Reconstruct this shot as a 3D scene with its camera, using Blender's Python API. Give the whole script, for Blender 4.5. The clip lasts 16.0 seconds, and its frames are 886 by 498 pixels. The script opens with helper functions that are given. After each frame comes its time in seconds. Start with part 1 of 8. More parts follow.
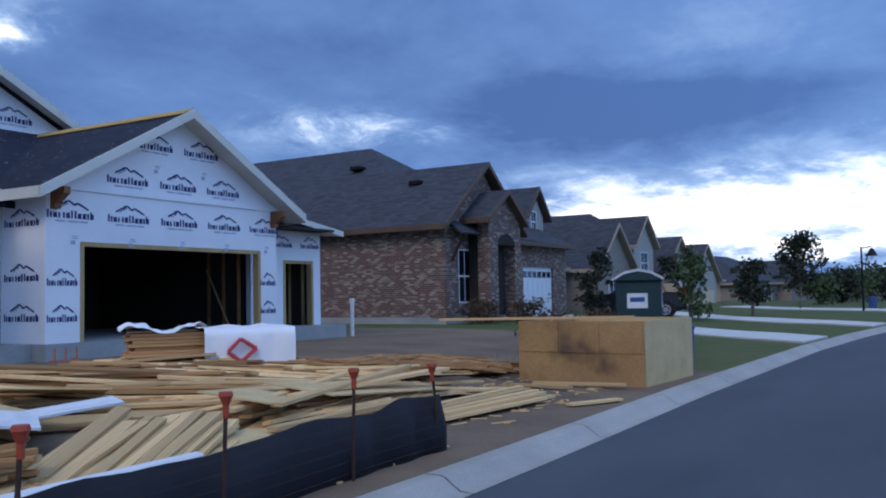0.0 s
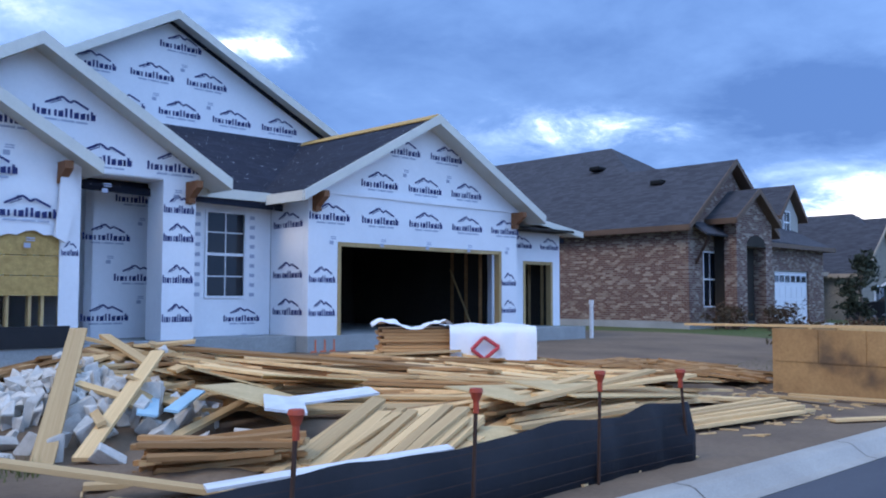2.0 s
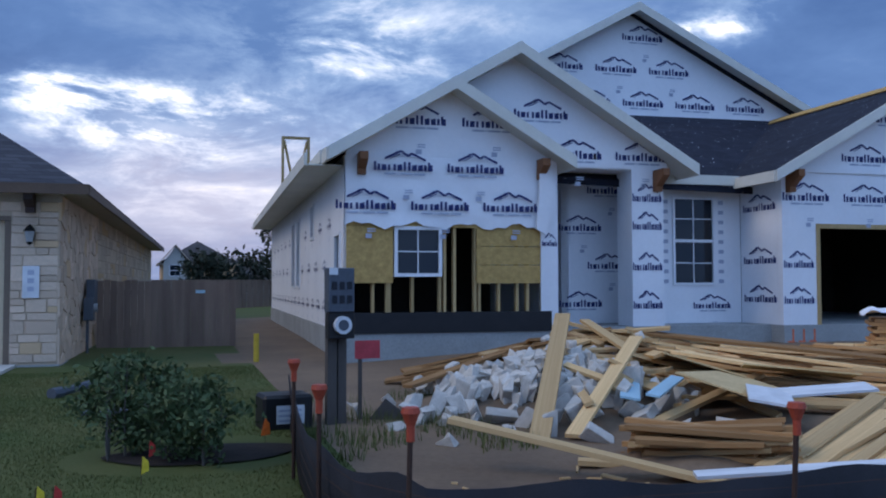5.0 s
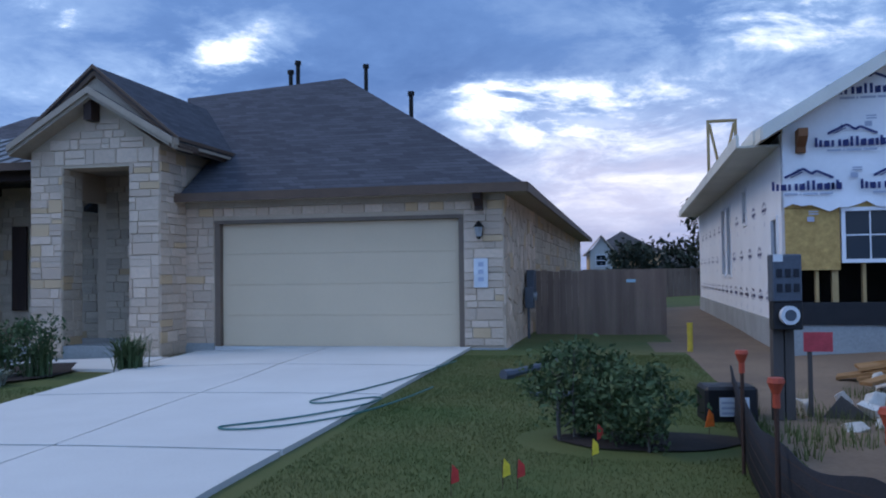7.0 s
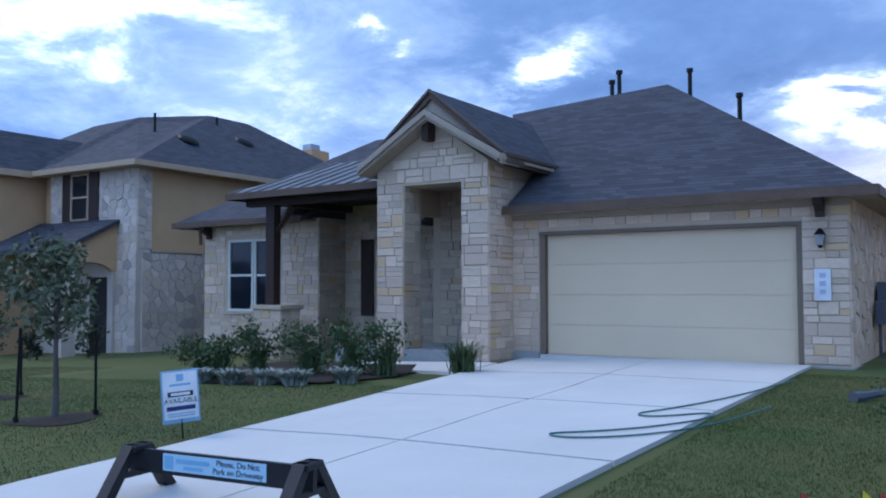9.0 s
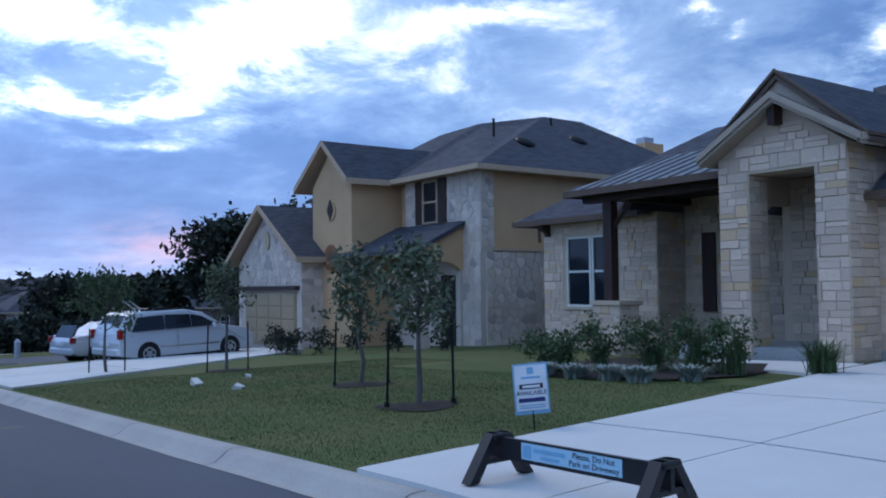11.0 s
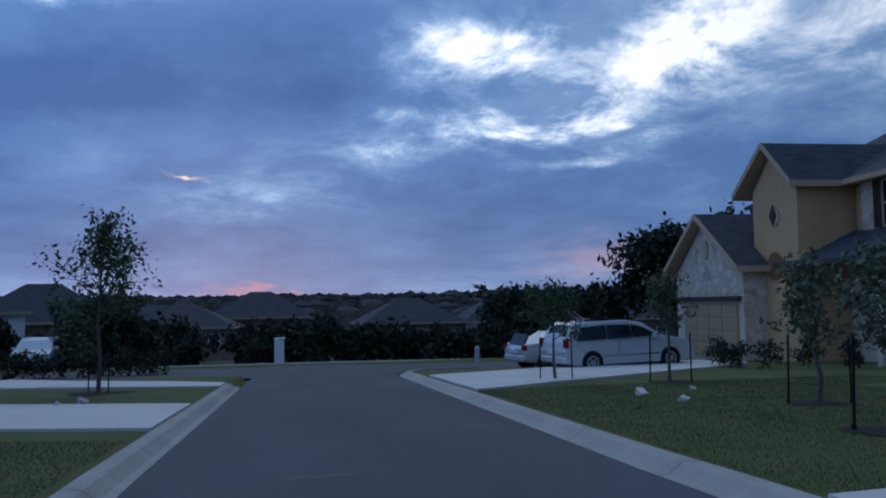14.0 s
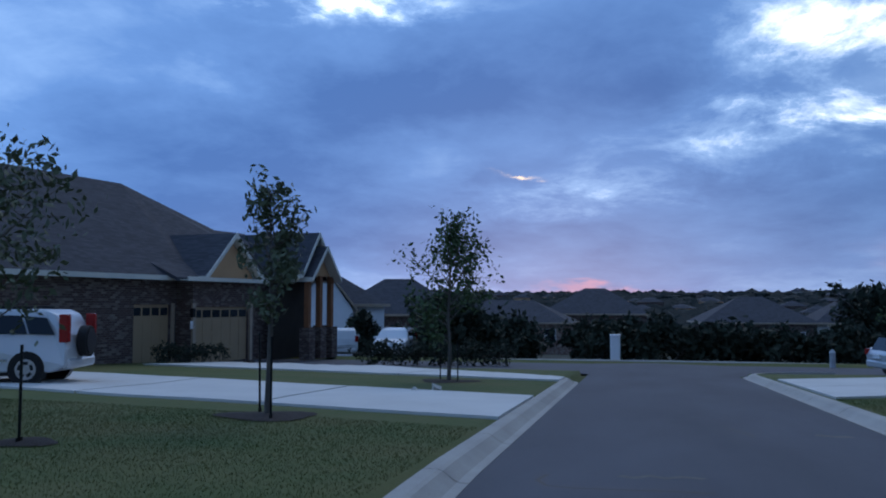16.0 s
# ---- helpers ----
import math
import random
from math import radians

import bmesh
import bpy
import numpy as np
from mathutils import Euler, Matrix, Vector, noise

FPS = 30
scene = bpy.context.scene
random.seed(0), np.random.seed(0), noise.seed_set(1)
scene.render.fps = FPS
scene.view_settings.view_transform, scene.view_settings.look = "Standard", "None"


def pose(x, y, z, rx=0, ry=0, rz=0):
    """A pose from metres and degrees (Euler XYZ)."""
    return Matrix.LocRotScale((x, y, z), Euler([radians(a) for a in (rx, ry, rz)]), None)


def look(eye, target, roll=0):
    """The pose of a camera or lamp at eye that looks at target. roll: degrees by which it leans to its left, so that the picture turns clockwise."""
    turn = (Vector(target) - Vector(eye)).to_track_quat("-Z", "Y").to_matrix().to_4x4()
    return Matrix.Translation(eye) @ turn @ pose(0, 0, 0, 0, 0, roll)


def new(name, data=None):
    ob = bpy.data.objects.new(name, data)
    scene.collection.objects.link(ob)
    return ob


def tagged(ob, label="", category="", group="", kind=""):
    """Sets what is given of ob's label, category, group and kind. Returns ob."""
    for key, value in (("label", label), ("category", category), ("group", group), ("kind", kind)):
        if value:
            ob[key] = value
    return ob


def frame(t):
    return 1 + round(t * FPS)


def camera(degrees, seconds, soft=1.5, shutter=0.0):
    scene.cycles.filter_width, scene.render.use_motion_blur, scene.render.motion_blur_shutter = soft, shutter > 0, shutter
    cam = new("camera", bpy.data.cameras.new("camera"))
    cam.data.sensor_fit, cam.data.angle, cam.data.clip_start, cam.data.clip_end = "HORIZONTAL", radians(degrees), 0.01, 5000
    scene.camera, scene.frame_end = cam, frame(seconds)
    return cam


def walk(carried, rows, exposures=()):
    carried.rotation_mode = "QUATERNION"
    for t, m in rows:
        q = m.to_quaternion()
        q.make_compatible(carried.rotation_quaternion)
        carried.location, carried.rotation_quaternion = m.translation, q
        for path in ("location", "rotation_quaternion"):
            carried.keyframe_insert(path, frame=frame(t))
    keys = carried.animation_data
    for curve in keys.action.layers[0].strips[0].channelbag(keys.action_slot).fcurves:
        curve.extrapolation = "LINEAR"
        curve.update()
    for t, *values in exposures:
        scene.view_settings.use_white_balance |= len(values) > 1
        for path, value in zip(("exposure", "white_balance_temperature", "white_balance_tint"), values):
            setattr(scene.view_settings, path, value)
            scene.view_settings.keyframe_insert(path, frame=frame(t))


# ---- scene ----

# camera: turned on the spot at arm's length; rows are seconds, yaw, pitch, roll
cam = camera(54.17, 16.0, soft=2.0)
ARM, EYE_Z = 0.282, 1.6
TURNS = [
    (0.0, -63.02, 3.01, 1.12),
    (0.5, -59.50, 2.96, 0.67),
    (1.0, -56.41, 2.99, 0.09),
    (1.5, -52.36, 2.97, -0.09),
    (2.0, -47.49, 3.22, -0.11),
    (2.5, -42.68, 3.89, -0.03),
    (3.0, -38.29, 3.58, 0.31),
    (3.2, -36.26, 3.61, 0.81),
    (5.3, -13.61, 1.82, -0.03),
    (5.5, -10.55, 1.44, 0.03),
    (6.0, -1.60, 0.97, 0.50),
    (6.5, 4.77, 1.28, 0.45),
    (7.0, 9.82, 1.82, 0.69),
    (7.5, 14.63, 2.30, 0.77),
    (8.0, 20.51, 2.89, 0.28),
    (8.5, 26.02, 2.96, 0.39),
    (9.0, 30.62, 2.65, 0.14),
    (9.5, 37.31, 2.29, 0.13),
    (9.7, 39.71, 2.25, 0.15),
    (11.8, 59.55, 2.64, 0.53),
    (12.0, 61.39, 2.61, 0.41),
    (12.5, 65.90, 2.85, 0.59),
    (13.0, 70.73, 3.46, 0.24),
    (13.5, 75.50, 3.53, 0.28),
    (14.0, 80.58, 3.61, 0.83),
    (14.5, 86.00, 3.48, 0.40),
    (15.0, 91.98, 2.69, 0.19),
    (15.5, 96.54, 3.21, -0.37),
    (16.0, 102.32, 3.53, -0.10),
]


def eye_at(yaw):
    return -ARM * math.sin(radians(yaw)), ARM * (math.cos(radians(yaw)) - 0.85)


walk(cam, [(t, pose(*eye_at(y), EYE_Z, 90 + p, r, y)) for t, y, p, r in TURNS],
     exposures=[(0, 0.65, 7000, 12), (1, 1.1, 7000, 12), (1.5, 1.2, 7050, 12), (2.5, 1.4, 7150, 12), (3, 1.08, 7150, 12), (5.5, 0.6, 7200, 12), (7, 0.8, 7000, 12), (9, 1.2, 7150, 12), (9.7, 1.25, 7150, 12), (12, 0.28, 6850, 9), (14, -0.22, 6600, 7), (15.5, -0.05, 6500, 7), (16, 0.12, 6500, 7)])

# ---- world: broken evening overcast with a low sun behind it ----
world = bpy.data.worlds.new("evening_sky")
scene.world = world
world.use_nodes = True
WN, WL = world.node_tree.nodes, world.node_tree.links
WN.clear()


def wset(sock, v):
    if isinstance(v, bpy.types.NodeSocket):
        WL.new(v, sock)
    else:
        sock.default_value = v


def wm(op, a, b=0.0, clamp=False):
    n = WN.new("ShaderNodeMath")
    n.operation, n.use_clamp = op, clamp
    wset(n.inputs[0], a)
    wset(n.inputs[1], b)
    return n.outputs[0]


def wmix(fac, a, b):
    n = WN.new("ShaderNodeMix")
    n.data_type = "RGBA"
    wset(n.inputs[0], fac)
    wset(n.inputs[6], a)
    wset(n.inputs[7], b)
    return n.outputs[2]


wcoord = WN.new("ShaderNodeTexCoord")
wsep = WN.new("ShaderNodeSeparateXYZ")
WL.new(wcoord.outputs["Generated"], wsep.inputs[0])
dx, dy, dz = wsep.outputs
AZ = wm("MULTIPLY", wm("ARCTAN2", wm("MULTIPLY", dx, -1.0), dy), 57.2958)
EL = wm("MULTIPLY", wm("ARCSINE", dz), 57.2958)
high = wm("MAXIMUM", wm("ADD", dz, 0.22), 0.05)
wcomb = WN.new("ShaderNodeCombineXYZ")
WL.new(wm("DIVIDE", dx, high), wcomb.inputs[0])
WL.new(wm("DIVIDE", dy, high), wcomb.inputs[1])


def wnoise(scale, detail, rough, distort=0.0, shift=(0, 0, 0)):
    m = WN.new("ShaderNodeMapping")
    m.inputs["Location"].default_value = shift
    WL.new(wcomb.outputs[0], m.inputs[0])
    n = WN.new("ShaderNodeTexNoise")
    WL.new(m.outputs[0], n.inputs["Vector"])
    n.inputs["Scale"].default_value = scale
    n.inputs["Detail"].default_value = detail
    n.inputs["Roughness"].default_value = rough
    n.inputs["Distortion"].default_value = distort
    return n.outputs["Fac"]


big = wnoise(0.95, 6, 0.58, 0.12, (3.1, 1.7, 0))
fine = wnoise(3.2, 12, 0.66, 0.35, (0.4, 5.2, 0))


# ragged cloud edges: the deck is stirred by two more noises
AZ_W = wm("ADD", AZ, wm("MULTIPLY", wm("SUBTRACT", wnoise(2.6, 8, 0.62, 0.2, (7.3, 2.1, 0)), 0.5), 11.0))
EL_W = wm("ADD", EL, wm("MULTIPLY", wm("SUBTRACT", wnoise(3.4, 8, 0.62, 0.2, (1.9, 8.8, 0)), 0.5), 5.0))


def lobe(az, el, saz, sel, amp, slope=0.0):
    """A thin or thick place in the cloud deck round one direction; slope tilts it."""
    da = wm("SUBTRACT", AZ_W, az)
    a = wm("POWER", wm("ABSOLUTE", wm("DIVIDE", da, saz)), 2.0)
    de = wm("SUBTRACT", wm("SUBTRACT", EL_W, el), wm("MULTIPLY", da, slope))
    e = wm("POWER", wm("ABSOLUTE", wm("DIVIDE", de, sel)), 2.0)
    return wm("MULTIPLY", wm("EXPONENT", wm("MULTIPLY", wm("ADD", a, e), -1.0)), amp)


GAPS = [(-82, 4.5, 20, 2.6, 1.0), (-57, 10.8, 7, 1.2, 0.6), (-33.5, 15.8, 3.2, 0.9, 1.0), (-37, 16.4, 1.6, 1.3, 0.8), (-12, 15.5, 7, 3.0, 0.8),
        (0, 10.4, 8, 1.7, 0.95), (6, 11.7, 4.5, 0.9, 0.8), (-2, 6.5, 7, 2.6, 0.4), (24, 14.4, 3.2, 1.7, 1.0, -0.15), (32.5, 15.7, 1.1, 0.6, 0.8),
        (35.3, 16.9, 1.0, 0.5, 0.7), (47, 17.6, 6, 1.3, 0.9), (64, 16.6, 5.0, 3.2, 1.1), (80, 12.6, 7, 1.0, 0.5, -0.12), (77, 16.4, 7, 2.0, 0.95), (70, 9.6, 6, 0.7, 0.5, -0.15), (75, 11.3, 9, 0.9, 0.9, -0.10),
        (71, 13.6, 6, 1.4, 0.6, -0.2), (54, 15, 5, 2.5, 0.4), (109, 19.1, 6, 0.8, 1.1), (30, 10, 22, 7, 0.2), (92, 7.4, 9, 1.5, 0.35, -0.1)]
CLEAR = [(-87, 4.2, 13, 2.2, 0.5), (64, 16.8, 3.2, 2.2, 0.3), (24, 14.6, 2.0, 1.0, 0.2), (0, 10.2, 6, 1.2, 0.2)]
BANKS = [(-74, 11.6, 18, 2.6, 0.48), (-52, 15.5, 12, 3.0, 0.26), (-28, 10, 12, 5, 0.2), (108, 12.8, 15, 3.0, 0.34, -0.12), (86, 13.2, 6, 1.6, 0.15), (75, 6, 22, 3.0, 0.16), (104, 5.0, 18, 3.5, 0.2), (116, 7, 10, 5, 0.16)]
gap = 0.0
for g in GAPS:
    gap = wm("ADD", gap, lobe(*g))
bank = 0.0
for g in BANKS:
    bank = wm("ADD", bank, lobe(*g))
light = wm("ADD", 0.34, wm("MULTIPLY", wm("SUBTRACT", big, 0.5), 1.0))
light = wm("ADD", light, wm("MULTIPLY", wm("SUBTRACT", fine, 0.5), 0.36))
light = wm("ADD", light, wm("MULTIPLY", gap, wm("ADD", 0.12, wm("MULTIPLY", wm("SUBTRACT", fine, 0.42), 3.8, True))))
for g in CLEAR:
    light = wm("ADD", light, lobe(*g))
light = wm("SUBTRACT", light, bank)
zen = wm("MULTIPLY", wm("SUBTRACT", EL, 24.0), 1 / 30.0, True)
light = wm("ADD", light, wm("MULTIPLY", zen, 0.12), True)
ramp = WN.new("ShaderNodeValToRGB")
WL.new(light, ramp.inputs[0])
els = ramp.color_ramp.elements
els[0].position, els[0].color = 0.0, (0.042, 0.105, 0.29, 1)
els[1].position, els[1].color = 1.0, (0.92, 0.97, 1.08, 1)
for p, c in ((0.28, (0.082, 0.175, 0.41, 1)), (0.52, (0.185, 0.31, 0.57, 1)), (0.74, (0.46, 0.58, 0.82, 1))):
    e = els.new(p)
    e.color = c
cloud = ramp.outputs[0]
# warm air low over the west, a red strip where the sun went down
low = wm("EXPONENT", wm("MULTIPLY", wm("POWER", wm("DIVIDE", wm("MAXIMUM", EL, 0.0), 5.5), 2.0), -1.0))
west = wm("EXPONENT", wm("MULTIPLY", wm("POWER", wm("ABSOLUTE", wm("DIVIDE", wm("SUBTRACT", AZ, 62.0), 62.0)), 4.0), -1.0))
cloud = wmix(wm("MULTIPLY", wm("MULTIPLY", low, west), 0.18), cloud, (0.20, 0.27, 0.45, 1))
cloud = wmix(lobe(-2.0, 5.0, 14.0, 4.5, 0.45), cloud, (0.66, 0.60, 0.70, 1))
cloud = wmix(lobe(92.3, 0.7, 3.0, 0.42, 0.34), cloud, (0.72, 0.25, 0.26, 1))
cloud = wmix(lobe(70, 2.6, 3.5, 1.2, 0.25), cloud, (0.80, 0.42, 0.40, 1))
cloud = wmix(wm("MULTIPLY", lobe(97.2, 8.5, 0.75, 0.24, 1.0), wm("MULTIPLY", wm("SUBTRACT", fine, 0.22), 4.0, True)), cloud, (1.0, 0.74, 0.52, 1))
sky = WN.new("ShaderNodeTexSky")
sky.sky_type, sky.sun_disc = "NISHITA", False
sky.sun_elevation, sky.sun_rotation = radians(3), radians(-95)
bg_sky, bg_cloud = WN.new("ShaderNodeBackground"), WN.new("ShaderNodeBackground")
WL.new(sky.outputs[0], bg_sky.inputs[0])
bg_sky.inputs[1].default_value = 0.05
WL.new(cloud, bg_cloud.inputs[0])
# the deck is thinner toward the west and behind the lens
back = wm("EXPONENT", wm("MULTIPLY", wm("POWER", wm("DIVIDE", wm("SUBTRACT", 180.0, wm("ABSOLUTE", AZ)), 65.0), 2.0), -1.0))
bright_west = wm("EXPONENT", wm("MULTIPLY", wm("POWER", wm("ABSOLUTE", wm("DIVIDE", wm("SUBTRACT", AZ, 92.0), 38.0)), 2.0), -1.0))
WL.new(wm("ADD", 1.0, wm("ADD", wm("MULTIPLY", back, 1.3), wm("MULTIPLY", bright_west, 0.42))), bg_cloud.inputs[1])
wmx = WN.new("ShaderNodeMixShader")
wmx.inputs[0].default_value = 0.94
WL.new(bg_sky.outputs[0], wmx.inputs[1])
WL.new(bg_cloud.outputs[0], wmx.inputs[2])
wout = WN.new("ShaderNodeOutputWorld")
WL.new(wmx.outputs[0], wout.inputs[0])

sun_data = bpy.data.lights.new("sun", "SUN")
sun_data.energy, sun_data.angle, sun_data.color = 0.5, radians(25), (1.0, 0.93, 0.86)
sun = new("sun", sun_data)
sun.matrix_world = look((-20, 0, 18), (0, 0, 0))

# ---- materials ----


def sock(nt, s, v):
    if isinstance(v, bpy.types.NodeSocket):
        nt.links.new(v, s)
    else:
        s.default_value = v


def rgb(c):
    return (c[0], c[1], c[2], 1)


class Mat:
    """A node material with two scales of noise in its colour and a relief."""

    def __init__(self, name, c1, c2=None, scale=6.0, fine=60.0, rough=0.8, metal=0.0, bump=0.15, spec=0.3, space="Object", vary=0.0, stretch=(1, 1, 1), fine_amt=0.35):
        self.m = bpy.data.materials.new(name)
        self.m.use_nodes = True
        self.nt = self.m.node_tree
        self.b = self.nt.nodes["Principled BSDF"]
        tc = self.nt.nodes.new("ShaderNodeTexCoord")
        mp = self.nt.nodes.new("ShaderNodeMapping")
        mp.inputs["Scale"].default_value = stretch
        self.nt.links.new(tc.outputs[space], mp.inputs[0])
        self.co = mp.outputs[0]
        self.raw = tc.outputs[space]
        n1, n2 = self.noise(scale, 5), self.noise(fine, 4)
        c2 = c2 or tuple(x * 0.72 for x in c1)
        col = self.mix(self.ramp(n1, 0.3, 0.7), rgb(c1), rgb(c2))
        dark = self.nt.nodes.new("ShaderNodeMix")
        dark.data_type, dark.blend_type = "RGBA", "MULTIPLY"
        dark.inputs[0].default_value = fine_amt
        self.nt.links.new(col, dark.inputs[6])
        self.nt.links.new(self.mix(self.ramp(n2, 0.25, 0.75), (0.45, 0.45, 0.45, 1), (1.25, 1.25, 1.25, 1)), dark.inputs[7])
        col = dark.outputs[2]
        if vary:
            oi = self.nt.nodes.new("ShaderNodeObjectInfo")
            hs = self.nt.nodes.new("ShaderNodeHueSaturation")
            self.nt.links.new(self.math("ADD", 1 - vary, self.math("MULTIPLY", oi.outputs["Random"], 2 * vary)), hs.inputs["Value"])
            self.nt.links.new(col, hs.inputs["Color"])
            col = hs.outputs[0]
        self.col = col
        self.nt.links.new(col, self.b.inputs["Base Color"])
        self.b.inputs["Roughness"].default_value = rough
        self.b.inputs["Metallic"].default_value = metal
        self.b.inputs["Specular IOR Level"].default_value = spec
        if bump:
            self.relief(self.math("ADD", self.math("MULTIPLY", n2, 0.5), n1), bump)

    def noise(self, s, d=4, rough=0.6):
        n = self.nt.nodes.new("ShaderNodeTexNoise")
        n.inputs["Scale"].default_value, n.inputs["Detail"].default_value, n.inputs["Roughness"].default_value = s, d, rough
        self.nt.links.new(self.co, n.inputs["Vector"])
        return n.outputs["Fac"]

    def math(self, op, a, b=0.0, clamp=False):
        n = self.nt.nodes.new("ShaderNodeMath")
        n.operation, n.use_clamp = op, clamp
        sock(self.nt, n.inputs[0], a)
        sock(self.nt, n.inputs[1], b)
        return n.outputs[0]

    def ramp(self, v, a, b):
        return self.math("DIVIDE", self.math("SUBTRACT", v, a), b - a, True)

    def mix(self, f, a, b):
        n = self.nt.nodes.new("ShaderNodeMix")
        n.data_type = "RGBA"
        sock(self.nt, n.inputs[0], f)
        sock(self.nt, n.inputs[6], a)
        sock(self.nt, n.inputs[7], b)
        return n.outputs[2]

    def color(self, c):
        self.col = c
        self.nt.links.new(c, self.b.inputs["Base Color"])

    def relief(self, h, strength, dist=0.02):
        b = self.nt.nodes.new("ShaderNodeBump")
        b.inputs["Strength"].default_value, b.inputs["Distance"].default_value = strength, dist
        self.nt.links.new(h, b.inputs["Height"])
        self.nt.links.new(b.outputs[0], self.b.inputs["Normal"])

    def courses(self, w, h, gap, squash=1.0, vertical=1.0):
        """Brick pattern on upright or sloping faces: across by x + y, up by z."""
        sp = self.nt.nodes.new("ShaderNodeSeparateXYZ")
        self.nt.links.new(self.raw, sp.inputs[0])
        cb = self.nt.nodes.new("ShaderNodeCombineXYZ")
        self.nt.links.new(self.math("ADD", sp.outputs[0], sp.outputs[1]), cb.inputs[0])
        self.nt.links.new(self.math("MULTIPLY", sp.outputs[2], vertical), cb.inputs[1])
        br = self.nt.nodes.new("ShaderNodeTexBrick")
        self.nt.links.new(cb.outputs[0], br.inputs["Vector"])
        br.inputs["Scale"].default_value = 1.0
        br.inputs["Brick Width"].default_value, br.inputs["Row Height"].default_value = w, h
        br.inputs["Mortar Size"].default_value, br.inputs["Mortar Smooth"].default_value = gap, 0.2
        br.inputs["Color1"].default_value, br.inputs["Color2"].default_value = (0, 0, 0, 1), (1, 1, 1, 1)
        br.inputs["Mortar"].default_value = (0.5, 0.5, 0.5, 1)
        return br.outputs["Color"], br.outputs["Fac"]


M = {}


def mk(name, *a, **k):
    M[name] = Mat(name, *a, **k)
    return M[name]


mk("asphalt", (0.084, 0.090, 0.108), (0.053, 0.058, 0.071), 0.5, 110, rough=0.86, bump=0.3, spec=0.3, stretch=(0.3, 1, 1))
mk("concrete", (0.58, 0.57, 0.54), (0.50, 0.49, 0.465), 0.5, 70, rough=0.85, bump=0.1, fine_amt=0.15)
mk("kerb_concrete", (0.40, 0.385, 0.35), (0.31, 0.295, 0.27), 0.9, 60, rough=0.9, bump=0.2)
mk("slab_concrete", (0.36, 0.37, 0.36), (0.27, 0.28, 0.27), 1.2, 30, rough=0.9, bump=0.2)
mk("soil", (0.22, 0.15, 0.098), (0.13, 0.09, 0.062), 0.6, 18, rough=0.95, bump=0.8)
mk("mulch", (0.035, 0.026, 0.022), (0.02, 0.016, 0.014), 5, 50, rough=0.95, bump=1.0)
mk("grass", (0.054, 0.086, 0.020), (0.106, 0.104, 0.034), 0.5, 55, rough=0.95, bump=0.5, fine_amt=0.4)
mk("grass_blade", (0.062, 0.098, 0.023), (0.118, 0.114, 0.038), 0.5, 8, rough=0.8, bump=0)
mk("scrub", (0.028, 0.034, 0.022), (0.045, 0.046, 0.030), 0.05, 2, rough=1, bump=0.3)
mk("far_wood", (0.012, 0.018, 0.017), (0.022, 0.028, 0.026), 0.3, 3, rough=1, bump=0)
mk("wrap", (0.82, 0.82, 0.83), (0.74, 0.745, 0.76), 0.9, 14, rough=0.55, bump=0.12, fine_amt=0.06)
mk("wrap_ink", (0.018, 0.028, 0.12), (0.026, 0.038, 0.145), 20, 60, rough=0.6, bump=0)
mk("wrap_grey", (0.36, 0.40, 0.50), (0.42, 0.45, 0.54), 20, 60, rough=0.6, bump=0)
mk("primed_trim", (0.68, 0.66, 0.58), (0.60, 0.585, 0.52), 1.5, 30, rough=0.7, bump=0.05, fine_amt=0.12)
mk("osb", (0.58, 0.37, 0.13), (0.40, 0.24, 0.08), 9, 28, rough=0.85, bump=0.25)
mk("stud", (0.55, 0.38, 0.18), (0.42, 0.27, 0.12), 2, 40, rough=0.85, bump=0.1, vary=0.2, stretch=(1, 1, 0.2))
mk("lumber", (0.74, 0.50, 0.25), (0.58, 0.36, 0.165), 3, 40, rough=0.85, bump=0.15, vary=0.30, stretch=(0.25, 3, 3))
mk("lumber_old", (0.50, 0.275, 0.115), (0.33, 0.165, 0.068), 3, 40, rough=0.9, bump=0.15, vary=0.35, stretch=(0.25, 3, 3))
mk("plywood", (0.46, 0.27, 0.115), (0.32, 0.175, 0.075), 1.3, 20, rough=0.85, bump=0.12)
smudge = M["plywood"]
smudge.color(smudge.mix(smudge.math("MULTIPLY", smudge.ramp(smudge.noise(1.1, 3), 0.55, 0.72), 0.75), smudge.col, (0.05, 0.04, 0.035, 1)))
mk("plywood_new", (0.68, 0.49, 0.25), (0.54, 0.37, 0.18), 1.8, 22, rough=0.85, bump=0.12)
mk("limestone", (0.62, 0.58, 0.52), (0.46, 0.43, 0.385), 3, 30, rough=0.9, bump=0.4, vary=0.15)
mk("fascia", (0.14, 0.085, 0.055), (0.10, 0.062, 0.042), 2, 30, rough=0.55, bump=0.05)
mk("soffit", (0.42, 0.335, 0.255), (0.36, 0.285, 0.215), 2, 30, rough=0.8, bump=0.05)
mk("tan_trim", (0.52, 0.36, 0.235), (0.46, 0.315, 0.205), 2, 30, rough=0.7, bump=0.05)
mk("dark_wood", (0.052, 0.026, 0.019), (0.032, 0.018, 0.014), 2, 40, rough=0.6, bump=0.15, stretch=(3, 3, 0.4))
mk("cedar", (0.27, 0.115, 0.052), (0.19, 0.08, 0.038), 2, 40, rough=0.75, bump=0.15)
